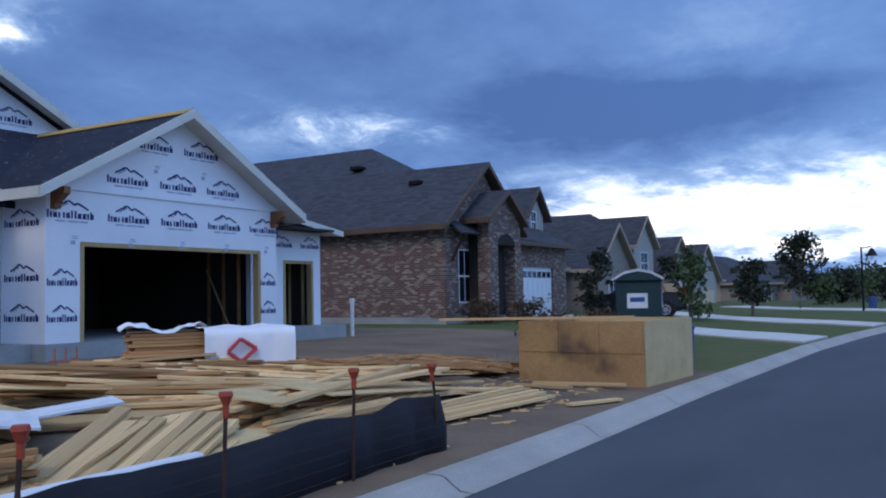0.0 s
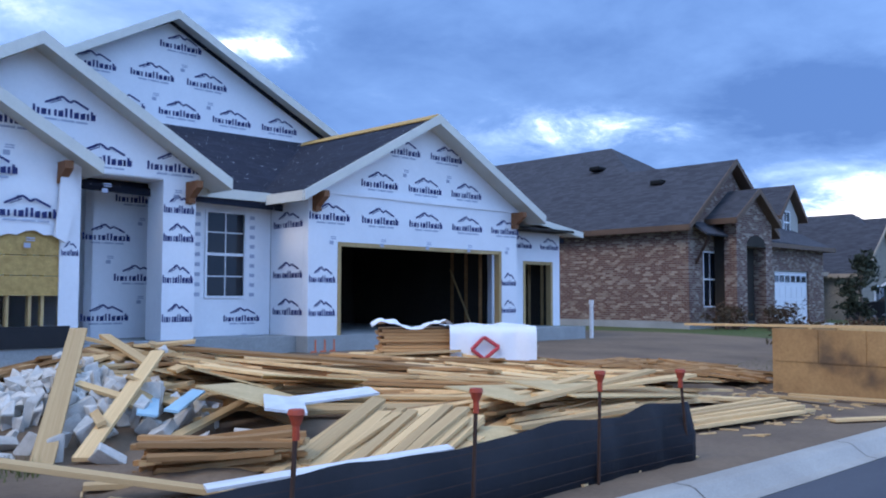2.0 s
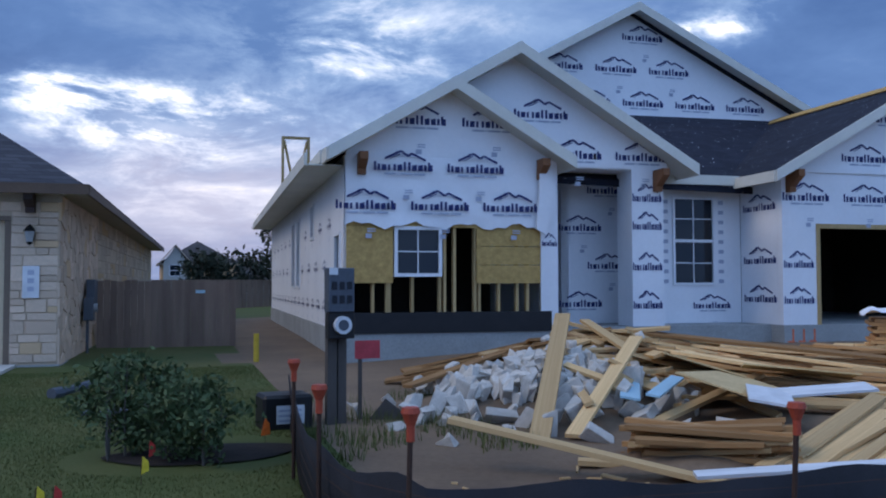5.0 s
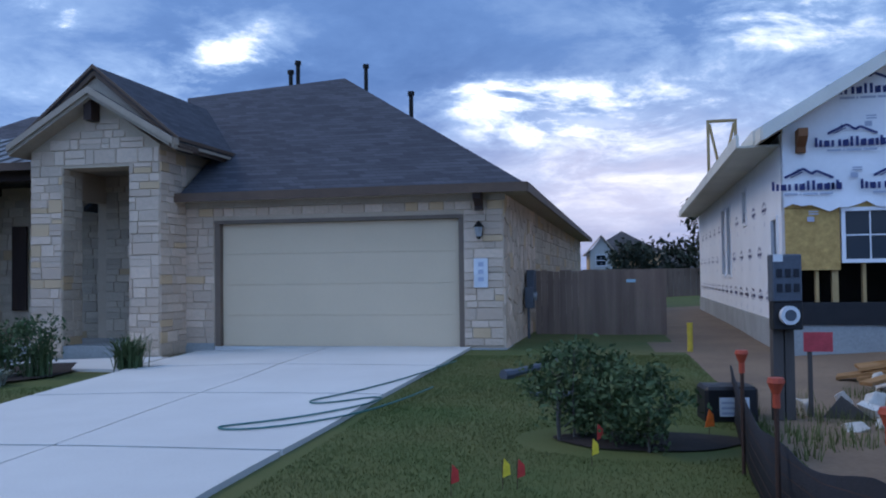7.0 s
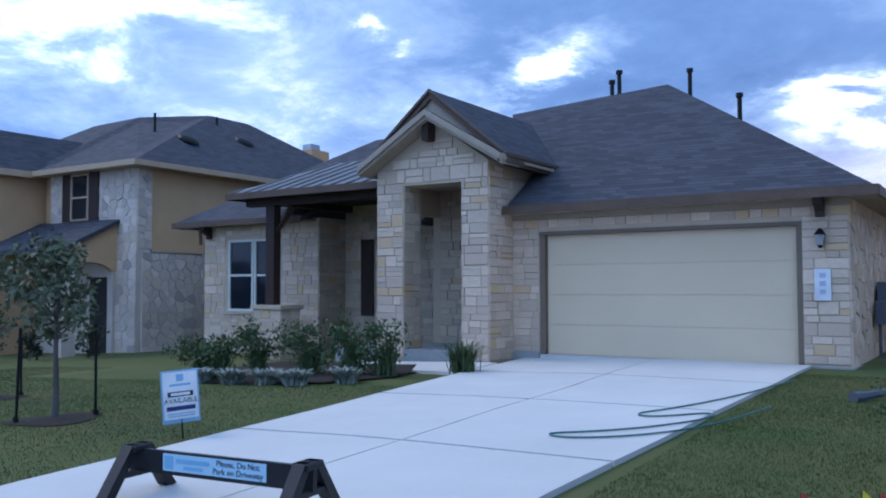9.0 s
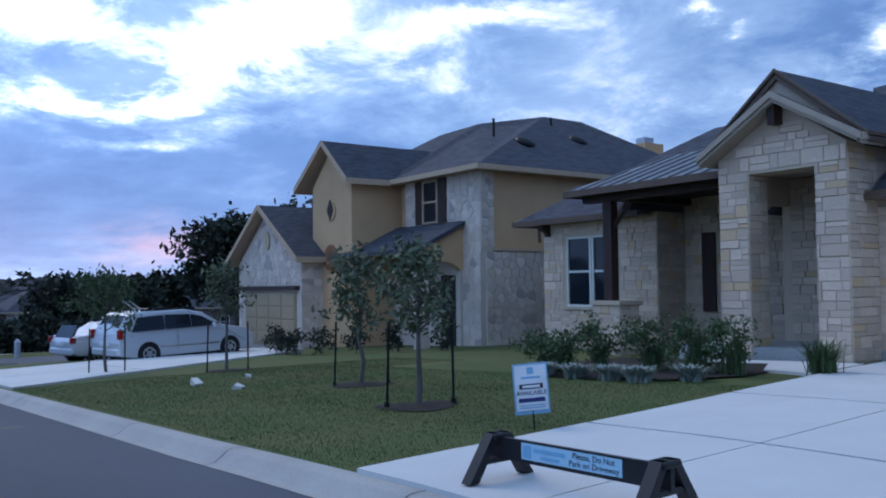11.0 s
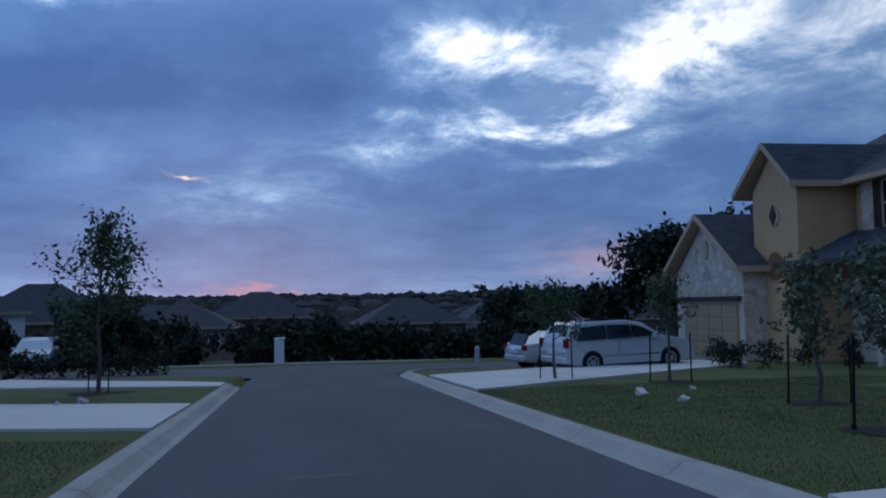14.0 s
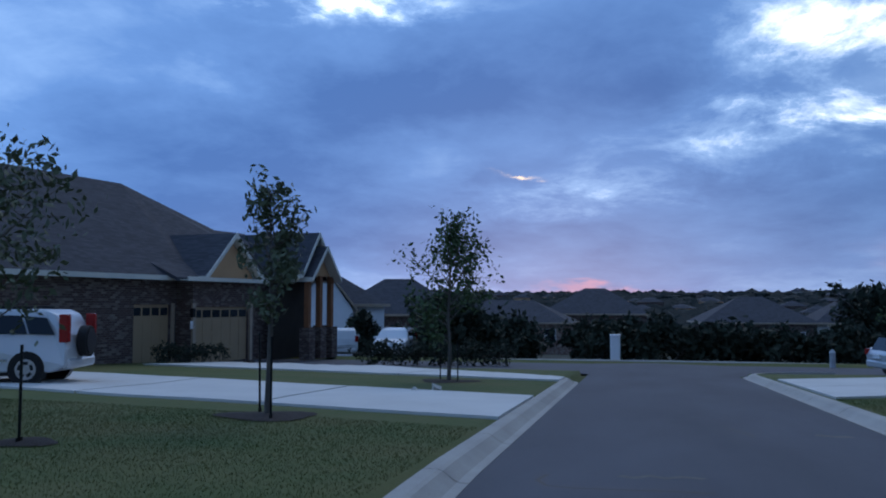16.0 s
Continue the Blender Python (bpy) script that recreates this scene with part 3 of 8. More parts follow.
def paving(name, label, quads, category="driveway"):
    """Concrete slabs given by their four corners (x, y); they follow the ground."""
    th = thing(name, Matrix.Identity(4), label, category, kind="structure")
    for q in quads:
        bm = bmesh.new()
        k = 6
        g = []
        for i in range(k + 1):
            row = []
            for j in range(k + 1):
                u, v = i / k, j / k
                x = lerp(v, lerp(u, q[0][0], q[1][0]), lerp(u, q[3][0], q[2][0]))
                y = lerp(v, lerp(u, q[0][1], q[1][1]), lerp(u, q[3][1], q[2][1]))
                row.append(bm.verts.new((x, y, ground_z(x, y) + 0.05)))
            g.append(row)
        for i in range(k):
            for j in range(k):
                bm.faces.new((g[i][j], g[i + 1][j], g[i + 1][j + 1], g[i][j + 1]))
        edge = [e for e in bm.edges if e.is_boundary]
        r = bmesh.ops.extrude_edge_only(bm, edges=edge)
        for v in r["geom"]:
            if isinstance(v, bmesh.types.BMVert):
                v.co.z -= 0.12
        bmesh.ops.recalc_face_normals(bm, faces=bm.faces[:])
        part("concrete_slab", bm, M["concrete"], th)
    return th


def split(q, nu, nv, gap=0.012):
    out = []
    for i in range(nu):
        for j in range(nv):
            def at(u, v):
                return (lerp(v, lerp(u, q[0][0], q[1][0]), lerp(u, q[3][0], q[2][0])), lerp(v, lerp(u, q[0][1], q[1][1]), lerp(u, q[3][1], q[2][1])))
            e = gap / 5
            out.append([at(i / nu + e, j / nv + e), at((i + 1) / nu - e, j / nv + e), at((i + 1) / nu - e, (j + 1) / nv - e), at(i / nu + e, (j + 1) / nv - e)])
    return out


paving("driveway", "wide pale concrete driveway with sawn joints before a stone house",
       split([(-6.35, 3.70), (-2.66, 3.70), (-2.3, 16.2), (-7.9, 16.4)], 2, 4)
       + [[(-10.8, 14.6), (-8.0, 14.6), (-8.0, 15.2), (-10.8, 15.2)], [(-8.6, 13.2), (-7.55, 12.9), (-7.8, 15.0), (-9.6, 15.0)]])
paving("driveway", "concrete driveway beside a lawn with parked cars on it",
       split([(-27.0, 3.75), (-19.6, 3.75), (-27.2, 14.6), (-33.5, 14.8)], 2, 3))
paving("driveway", "narrow concrete driveway crossing the lawn to a parked car",
       split([(-13.3, -2.25), (-18.0, -2.25), (-23.6, -20), (-18.0, -20)], 1, 4))
paving("driveway", "concrete driveway before a brick garage",
       split([(-24.3, -2.25), (-26.0, -2.25), (-35, -14.5), (-28.0, -17.2)], 2, 3))
paving("driveway", "concrete driveway running to a brick house", split([(25.0, 1.85), (28.0, 1.4), (41.0, 13.6), (37.5, 14.4)], 1, 3), "driveway")
paving("driveway", "concrete driveway of a house further up the street", split([(35.2, 0.3), (38.0, -0.2), (50, 11), (46.5, 12)], 1, 3))
paving("driveway", "concrete driveway of a house further up the street", split([(53, -3.4), (56.5, -4.1), (67, 9), (62, 10)], 1, 3))

# ---- house parts ----


def gable_roof(parent, xe0, xa, xe1, ze, za, y0, y1, material, trim=None, thick=0.08, rake=0.2, name="roof"):
    """A gable roof whose ridge runs along y; the rake boards stand at y0."""
    roof = part(name, slab([(xe0, y0, ze), (xa, y0, za), (xa, y1, za), (xe0, y1, ze)], thick, down=(0, 0, -1)), material, parent)
    part("roof_slope", slab([(xa, y0, za), (xe1, y0, ze), (xe1, y1, ze), (xa, y1, za)], thick, down=(0, 0, -1)), material, roof)
    if trim:
        for a, b, za_, zb_ in ((xe0, xa, ze, za), (xa, xe1, za, ze)):
            part("soffit", slab([(a, y0 + 0.01, za_ - 0.085), (b, y0 + 0.01, zb_ - 0.085), (b, y0 + 0.75, zb_ - 0.085), (a, y0 + 0.75, za_ - 0.085)], 0.1, down=(0, 0, -1)), trim, roof)
        for a, b, s in ((xe0, xa, -1), (xa, xe1, 1)):
            zs = (ze, za) if s < 0 else (za, ze)
            part("rake_board", prism_y([(a, zs[0] + 0.02), (b, zs[1] + 0.02), (b, zs[1] - rake), (a, zs[0] - rake)], y0 - 0.045, y0 - 0.005), trim, roof)
        for x, s in ((xe0, -1), (xe1, 1)):
            part("eave_board", box(min(x, x + s * 0.03), y0, ze - rake, max(x, x + s * 0.03), y1, ze + 0.015), trim, roof)
    return roof


def window_part(parent, x0, x1, z0, z1, y, cols=2, rows=4, frame_w=0.05, material="white_vinyl", bar=0.02, mid=True):
    """A vinyl window in a wall along x whose face is at y."""
    w = part("window_frame", wall_x(x0, x1, z0, z1, y - 0.02, 0.1, [(x0 + frame_w, x1 - frame_w, z0 + frame_w, z1 - frame_w)]), M[material], parent)
    part("pane", box(x0 + 0.01, y + 0.03, z0 + 0.01, x1 - 0.01, y + 0.04, z1 - 0.01), glass, w)
    if mid:
        zm = (z0 + z1) / 2
        part("meeting_rail", box(x0 + 0.02, y - 0.01, zm - 0.03, x1 - 0.02, y + 0.05, zm + 0.03), M[material], w)
    for i in range(1, cols):
        x = lerp(i / cols, x0, x1)
        part("glazing_bar", box(x - bar / 2, y + 0.012, z0 + 0.02, x + bar / 2, y + 0.028, z1 - 0.02), M[material], w)
    for i in range(1, rows):
        z = lerp(i / rows, z0, z1)
        part("glazing_bar", box(x0 + 0.02, y + 0.012, z - bar / 2, x1 - 0.02, y + 0.028, z + bar / 2), M[material], w)
    return w


def bracket(parent, x, y, z, s=0.45, w=0.14, material="cedar"):
    bm = prism_x([(y, z), (y - s, z), (y - s, z - 0.13), (y - 0.14, z - s * 0.75), (y - 0.14, z - s), (y, z - s)], x - w / 2, x + w / 2)
    part("bracket", bm, M[material], parent)


# printed mark on the wrap: a roof line over a row of letter-sized bars and a thin line
def logo_mesh(ink):
    bm = bmesh.new()

    def quad(x0, z0, x1, z1):
        bm.faces.new([bm.verts.new(v) for v in ((x0, 0, z0), (x1, 0, z0), (x1, 0, z1), (x0, 0, z1))])

    def line(p, q, w):
        d = Vector((q[0] - p[0], q[1] - p[1])).normalized()
        n = Vector((-d.y, d.x)) * w / 2
        bm.faces.new([bm.verts.new((a.x, 0, a.y)) for a in (Vector(p) - n, Vector(q) - n, Vector(q) + n, Vector(p) + n)])
    if ink == 0:
        peaks = [(-0.27, 0.10), (-0.05, 0.205), (0.045, 0.14), (0.10, 0.175), (0.29, 0.085)]
        for a, b in ((0, 1), (1, 2), (2, 3), (3, 4)):
            line(peaks[a], peaks[b], 0.03)
        line((-0.20, 0.10), (-0.06, 0.165), 0.012)
        quad(-0.12, 0.155, -0.10, 0.205)
        x = -0.42
        for wd, tall, kind in ((0.105, 0.13, 2), (0.085, 0.09, 0), (0.13, 0.09, 2), (0.085, 0.09, 1), (0.115, 0.13, 0), (0.085, 0.09, 2), (0.085, 0.09, 1), (0.05, 0.09, 3), (0.085, 0.13, 1)):
            z0, zt, x1 = -0.06, tall - 0.06 - 0.012, x + wd - 0.02
            quad(x, z0, x + 0.032, zt)
            quad(x1 - 0.034, z0, x1, z0 + (0.085 if kind else tall - 0.012))
            x += wd
    else:
        x = -0.28
        for wd in (0.16, 0.02, 0.17, 0.15):
            quad(x, -0.118, x + wd, -0.092)
            x += wd + 0.02
        quad(0.0, -0.33, 0.11, -0.315)
        quad(0.0, -0.36, 0.11, -0.345)
        quad(-0.02, -0.445, 0.06, -0.385)
    return mesh_of(bm, M["wrap_ink"] if ink == 0 else M["wrap_grey"])


LOGO = [logo_mesh(0), logo_mesh(1)]


def logos(parent, ok, m, x0, x1, z0, z1, dx=1.45, dz=0.95, phase=0.0, s=1.36):
    """Rows of the mark over a wrapped wall; m carries the (x, z) plane of the mark onto the wall."""
    j = 0
    z = z0
    while z < z1:
        x = x0 + phase + (0.5 * dx if j % 2 else 0)
        while x < x1:
            if ok(x, z):
                a = share("wrap_mark", LOGO[0], parent, m @ pose(x, 0, z) @ Matrix.Diagonal((s, 1, s, 1)))
                share("wrap_print", LOGO[1], a, Matrix.Identity(4))
            x += dx
        z += dz
        j += 1


# ---- the unfinished house ----
HA = pose(12.6, 14.44, 0, 0, 0, -2.5)
house_a = thing("house_under_construction", HA, "unfinished one-storey house in white printed house wrap with dark roof felt", "house")
W, T = M["wrap"], M["primed_trim"]
SL = 0.78
for a, b, c in ((-9.64, -0.22, -5.75), (-5.748, 0.38, -0.802), (-0.80, -0.03, 9.1)):
    part("foundation", box(a, b, -0.6, c, 17.6, SL - 0.002), M["slab_concrete"], house_a, "grey concrete foundation slab")

# garage front
gw = part("wall", wall_x(-0.79, 6.05, SL, 3.95, 0, 0.16, [(0.0, 5.42, SL - 1, 2.82)]), W, house_a)
gg = part("gable_wall", prism_y([(-0.79, 3.90), (6.05, 3.90), (6.05, 4.02), (2.68, 5.82), (-0.79, 4.02)], 0.03, 0.17), W, house_a)
part("wrap_band", box(-0.85, -0.035, 3.86, 6.1, 0.0, 3.95), W, house_a)
part("wall", wall_y(0.165, 1.4, SL, 3.9, -0.79), W, house_a)
rw = part("wall", wall_x(6.06, 9.1, SL, 3.7, 0.9, 0.16, [(7.4, 8.75, SL - 1, 2.66)]), W, house_a)
part("wall", wall_y(1.07, 17.5, SL, 3.4, 8.94), W, house_a)


def in_garage(x, z):
    if z > 3.98:
        return abs(x - 2.68) < (5.72 - z - 0.12) / 0.53 - 0.15
    return -0.4 < x < 5.75 and not (-0.38 < x < 5.8 and z < 3.1) and z < 3.72


I = Matrix.Identity(4)
logos(gw, in_garage, pose(0, -0.006, 0), -0.2, 5.9, 3.36, 3.8, phase=0.0)
logos(gg, in_garage, pose(0, 0.024, 0), -0.4, 5.9, 4.2, 5.6, dz=0.85, phase=0.2)
for z in (1.28, 2.0):
    share("wrap_mark", LOGO[0], gw, pose(-0.40, -0.006, z) @ Matrix.Diagonal((0.86, 1, 1.25, 1)))
    share("wrap_mark", LOGO[0], gw, pose(5.73, -0.006, z) @ Matrix.Diagonal((0.7, 1, 1.25, 1)))
share("wrap_mark", LOGO[0], rw, pose(7.3, 0.894, 3.1) @ Matrix.Diagonal((1.25, 1, 1.25, 1)))
share("wrap_mark", LOGO[0], rw, pose(8.62, 0.894, 3.1) @ Matrix.Diagonal((1.05, 1, 1.25, 1)))
for z in (1.3, 2.1, 3.2):
    share("wrap_mark", LOGO[0], gw, pose(-0.797, 0.72, z, 0, 0, -90) @ Matrix.Diagonal((1.35, 1, 1.3, 1)))
# opening framed in raw timber; lining and partitions are coloured dark as inside shade
for x0, x1, y in ((0.0, 5.42, 0.0), (7.4, 8.75, 0.9)):
    zt = 2.82 if y == 0 else 2.66
    part("jamb", box(x0, y - 0.015, SL, x0 + 0.09, y + 0.16, zt), M["stud"], house_a)
    part("jamb", box(x1 - 0.09, y - 0.015, SL, x1, y + 0.16, zt), M["stud"], house_a)
    part("header", box(x0 + 0.09, y + 0.01, zt - 0.09, x1 - 0.09, y + 0.16, zt), M["stud"], house_a)
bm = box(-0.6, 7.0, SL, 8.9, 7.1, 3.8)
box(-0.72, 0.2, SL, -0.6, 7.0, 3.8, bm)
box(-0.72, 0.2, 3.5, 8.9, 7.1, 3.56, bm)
part("garage_lining", bm, M["interior_shade"], house_a, "bare garage inside, coloured dark for its shade")
part("partition", box(6.1, 1.2, SL, 6.2, 6.9, 3.5), M["interior_shade"], house_a)
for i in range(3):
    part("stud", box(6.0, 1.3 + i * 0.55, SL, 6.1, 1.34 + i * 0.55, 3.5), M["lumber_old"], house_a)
part("partition", box(8.84, 1.1, SL, 8.93, 6.9, 3.5), M["interior_shade"], house_a)
for i in range(6):
    part("stud", box(8.74, 1.3 + i * 0.5, SL, 8.84, 1.34 + i * 0.5, 3.5), M["stud"], house_a)
part("brace", tube((5.6, 1.2, SL), (5.95, 2.4, 2.4), 0.03, n=4), M["stud"], house_a)
gr = gable_roof(house_a, -1.22, 2.70, 6.75, 3.80, 5.96, -0.42, 6.6, M["shingle_navy"], T)
part("ridge_strip", slab([(2.38, -0.40, 5.83), (2.70, -0.40, 6.0), (2.70, 6.5, 6.0), (2.38, 6.5, 5.83)], 0.02), M["osb"], gr, "bare pale ridge board")
part("ridge_strip", slab([(2.70, -0.40, 6.0), (3.02, -0.40, 5.83), (3.02, 6.5, 5.83), (2.70, 6.5, 6.0)], 0.02), M["osb"], gr)
part("eave_return", slab([(6.3, 0.3, 3.98), (9.5, 0.3, 3.55), (9.5, 1.0, 3.62), (6.3, 1.0, 4.1)], 0.16, down=(0, 0, -1)), T, house_a)
for x in (-0.62, 5.9):
    bracket(house_a, x, 0.0, 3.86, 0.42)

# window wall and porch
ww = part("wall", wall_x(-3.3, -0.80, SL, 3.9, 1.4, 0.16, [(-2.44, -1.44, 1.58, 3.45)]), W, house_a)
window_part(house_a, -2.44, -1.44, 1.58, 3.45, 1.38, cols=2, rows=4)
logos(ww, lambda x, z: (x > -1.3 or z < 1.4) and -2.8 < x < -0.9, pose(0, 1.392, 0), -2.9, -0.8, 1.15, 3.8, dx=1.3, dz=0.92, s=1.1, phase=0.1)
for i in range(9):
    for x in (-2.6, -1.28):
        part("tape_square", box(x - 0.06, 1.392, 1.62 + i * 0.21, x + 0.06, 1.398, 1.70 + i * 0.21), M["wrap_grey"], ww)
col = part("porch_column", box(-3.88, 0.42, SL, -3.2, 1.05, 3.86), W, house_a)
for i, z in enumerate((1.2, 1.95, 2.75, 3.3)):
    share("wrap_mark", LOGO[0], col, pose(-3.54, 0.412, z) @ Matrix.Diagonal((0.78, 1, 1.3, 1)))
part("wall", box(-3.4, 1.06, SL, -3.26, 2.6, 3.86), W, house_a)
bw = part("wall", wall_x(-4.75, -3.3, SL, 3.86, 1.9, 0.16), W, house_a)
part("wall", wall_y(1.9, 3.4, SL, 3.86, -4.75), W, house_a)
bw2 = part("wall", wall_x(-5.9, -4.75, SL, 3.86, 3.4, 0.16), W, house_a)
lw = part("wall", wall_y(-0.2, 3.4, SL, 3.86, -5.9), W, house_a)
logos(bw, lambda x, z: -4.5 < x < -3.6, pose(0, 1.893, 0), -4.3, -3.3, 1.2, 3.8, dx=1.3, dz=0.8, s=1.2)
logos(bw2, lambda x, z: True, pose(0, 3.393, 0), -5.35, -4.8, 1.2, 3.8, dx=1.3, dz=0.8, s=1.1)
part("porch_ceiling", box(-5.75, 0.45, 3.84, -3.2, 3.4, 3.92), W, house_a)
g2 = part("gable_wall", prism_y([(-9.5, 3.86), (-3.1, 3.86), (-3.1, 3.98), (-6.32, 5.9), (-9.5, 4.0)], 0.42, 0.58), W, house_a)
logos(g2, lambda x, z: abs(x + 6.32) < (5.8 - z) / 0.59 - 0.2 and x > -7.0, pose(0, 0.412, 0), -6.6, -3.0, 4.1, 5.6, dx=1.4, dz=0.75, phase=0.15)
gable_roof(house_a, -10.0, -6.33, -2.66, 3.92, 6.08, 0.0, 5.5, M["shingle_navy"], T)
bracket(house_a, -3.35, 0.42, 3.84, 0.42)

# left wing: open framing, sheathing and a hanging sheet of wrap
part("gable_wall", prism_y([(-9.6, 3.80), (-5.82, 3.80), (-5.82, 3.95), (-7.73, 5.05), (-9.6, 3.98)], -0.2, -0.05), W, house_a)
g1 = house_a
logos(g1, lambda x, z: abs(x + 7.73) < 0.9, pose(0, -0.207, 0), -8.35, -6.6, 4.5, 4.6, dx=1.4, phase=0.0)
gable_roof(house_a, -9.97, -7.75, -5.52, 3.88, 5.2, -0.62, 3.6, M["shingle_navy"], T)
for x in (-9.35, -6.05):
    bracket(house_a, x, -0.2, 3.86, 0.36)
part("sheathing", box(-9.6, -0.2, 1.63, -8.78, -0.185, 2.63), M["osb"], house_a, "yellow strand board sheathing")
for i in range(3):
    part("sheathing", box(-7.26, -0.2, 1.62 + i * 0.335, -5.95, -0.185, 1.945 + i * 0.335), M["osb"], house_a)
window_part(house_a, -8.76, -7.9, 1.74, 2.62, -0.2, cols=2, rows=2, mid=False, frame_w=0.06)
part("sheathing", box(-9.6, -0.2, 2.61, -5.95, -0.185, 3.82), M["osb"], house_a)
bm = bmesh.new()
gx, gz = 26, 9
vs = [[None] * (gz + 1) for _ in range(gx + 1)]
for i in range(gx + 1):
    for j in range(gz + 1):
        x, z = lerp(i / gx, -9.62, -6.05), lerp(j / gz, 2.63 + 0.05 * math.sin(i * 0.9) + 0.03 * math.sin(i * 2.3), 3.84)
        y = -0.225 - 0.035 * abs(math.sin(i * 0.75 + j * 0.25)) * (1 - j / gz) - 0.012 * math.sin(j * 1.4 + i * 0.3)
        vs[i][j] = bm.verts.new((x, y, z))
for i in range(gx):
    for j in range(gz):
        bm.faces.new((vs[i][j], vs[i + 1][j], vs[i + 1][j + 1], vs[i][j + 1]))
hang = part("hanging_wrap", bm, W, house_a, "loose hanging sheet of printed white wrap", smooth=True)
logos(hang, lambda x, z: True, pose(0, -0.28, 0), -9.25, -6.3, 2.98, 3.75, dx=1.32, dz=0.68, s=1.3, phase=0.0)
bm = bmesh.new()
fl = [(-6.1, 3.9), (-5.9, 3.75), (-5.82, 3.3), (-5.9, 2.9), (-6.0, 2.5), (-6.18, 2.6), (-6.12, 3.2)]
bm = prism_y(fl, -0.36, -0.30)
part("wrap_flap", bm, W, house_a)
sw = part("wall", box(-6.05, -0.24, SL, -5.72, -0.205, 3.86), W, house_a)
share("wrap_mark", LOGO[0], sw, pose(-5.88, -0.246, 2.35) @ Matrix.Diagonal((0.36, 1, 0.9, 1)))
for x in (-9.55, -9.15, -8.9, -8.86, -8.45, -7.95, -7.86, -7.68, -7.3, -7.22, -6.85, -6.5, -6.3, -6.0):
    part("stud", box(x, -0.15, SL + 0.04, x + 0.05, -0.03, 2.62), M["stud"], house_a)
part("bottom_plate", box(-9.6, -0.16, SL, -5.8, -0.02, SL + 0.05), M["stud"], house_a)
part("sill_membrane", box(-9.66, -0.25, SL - 0.02, -5.85, -0.165, 1.12), M["black_plastic"], house_a, "black sill membrane strip")
# lining coloured near-black for the shade seen between the open studs
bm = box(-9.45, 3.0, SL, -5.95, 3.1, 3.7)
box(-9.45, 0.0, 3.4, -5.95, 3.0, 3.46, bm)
part("room_lining", bm, M["interior_shade"], house_a)
sidew = part("wall", wall_y(-0.02, 17.5, SL, 3.86, -9.62, 0.16, [(7.3, 8.1, 1.5, 3.3), (8.6, 9.4, 1.5, 3.3), (4.3, 4.9, 2.6, 3.4), (0.3, 1.0, 1.3, 2.55)]), W, house_a)
for y0, y1, z0, z1 in ((7.3, 8.1, 1.5, 3.3), (8.6, 9.4, 1.5, 3.3), (4.3, 4.9, 2.6, 3.4), (0.3, 1.0, 1.3, 2.55)):
    fr = part("window_frame", wall_y(y0, y1, z0, z1, -9.65, 0.1, [(y0 + 0.06, y1 - 0.06, z0 + 0.06, z1 - 0.06)]), M["white_vinyl"], house_a)
    part("pane", box(-9.60, y0 + 0.01, z0 + 0.01, -9.59, y1 - 0.01, z1 - 0.01), glass, fr)
logos(sidew, lambda x, z: True, pose(-9.628, 0, 0, 0, 0, -90), -16.5, -1.2, 1.15, 1.3, dx=1.0, s=0.7)
logos(sidew, lambda x, z: not (-9.8 < x < -6.8), pose(-9.628, 0, 0, 0, 0, -90), -16.5, -1.2, 1.95, 3.5, dx=1.4, dz=0.8, s=0.7)

# main roof with the tall gable
main = part("roof", slab([(-10.25, 5.0, 3.86), (-1.45, 5.0, 8.70), (-1.45, 17.9, 8.70), (-10.25, 17.9, 3.86)], 0.16, down=(0, 0, -1)), M["shingle_navy"], house_a, "dark felted and shingled roof, nail-flecked")
part("roof_slope", slab([(-1.45, 5.0, 8.70), (9.4, 5.0, 3.4), (9.4, 17.9, 3.4), (-1.45, 17.9, 8.70)], 0.16, down=(0, 0, -1)), M["shingle_navy"], main)
part("roof_slope", slab([(-9.9, 0.95, 3.84), (9.4, 0.95, 3.4), (3.75, 5.2, 6.05), (-6.6, 5.2, 5.95)], 0.14, down=(0, 0, -1)), M["shingle_navy"], main)
part("roof_slope", slab([(9.4, 0.95, 3.4), (9.4, 5.1, 3.4), (3.6, 5.1, 6.1)], 0.14, down=(0, 0, -1)), M["shingle_navy"], main)
bg = part("gable_wall", prism_y([(-6.6, 5.75), (3.6, 5.75), (3.6, 6.0), (-1.45, 8.5), (-6.6, 5.95)], 5.05, 5.2), W, house_a)
logos(bg, lambda x, z: abs(x + 1.45) < (8.4 - z) / 0.55 - 0.3 and x > -4.6, pose(0, 5.042, 0), -5.6, 3.2, 6.25, 8.3, dx=1.5, dz=0.85, s=1.42)
for a, b, za, zb in ((-6.7, -1.45, 5.8, 8.70), (-1.45, 3.6, 8.70, 6.24)):
    part("rake_board", prism_y([(a, za + 0.02), (b, zb + 0.02), (b, zb - 0.2), (a, za - 0.2)], 4.55, 4.6), T, main)
    part("rake_overhang", prism_y([(a, za + 0.01), (b, zb + 0.01), (b, zb - 0.12), (a, za - 0.12)], 4.6, 5.0), T, main)
part("eave_board", box(-3.6, 0.90, 3.66, -0.75, 0.95, 3.86), T, main)
part("eave_board", box(-10.3, 0.0, 3.66, -10.25, 17.9, 3.88), T, main)
part("soffit", box(-10.24, 0.0, 3.66, -9.63, 17.9, 3.69), T, main)
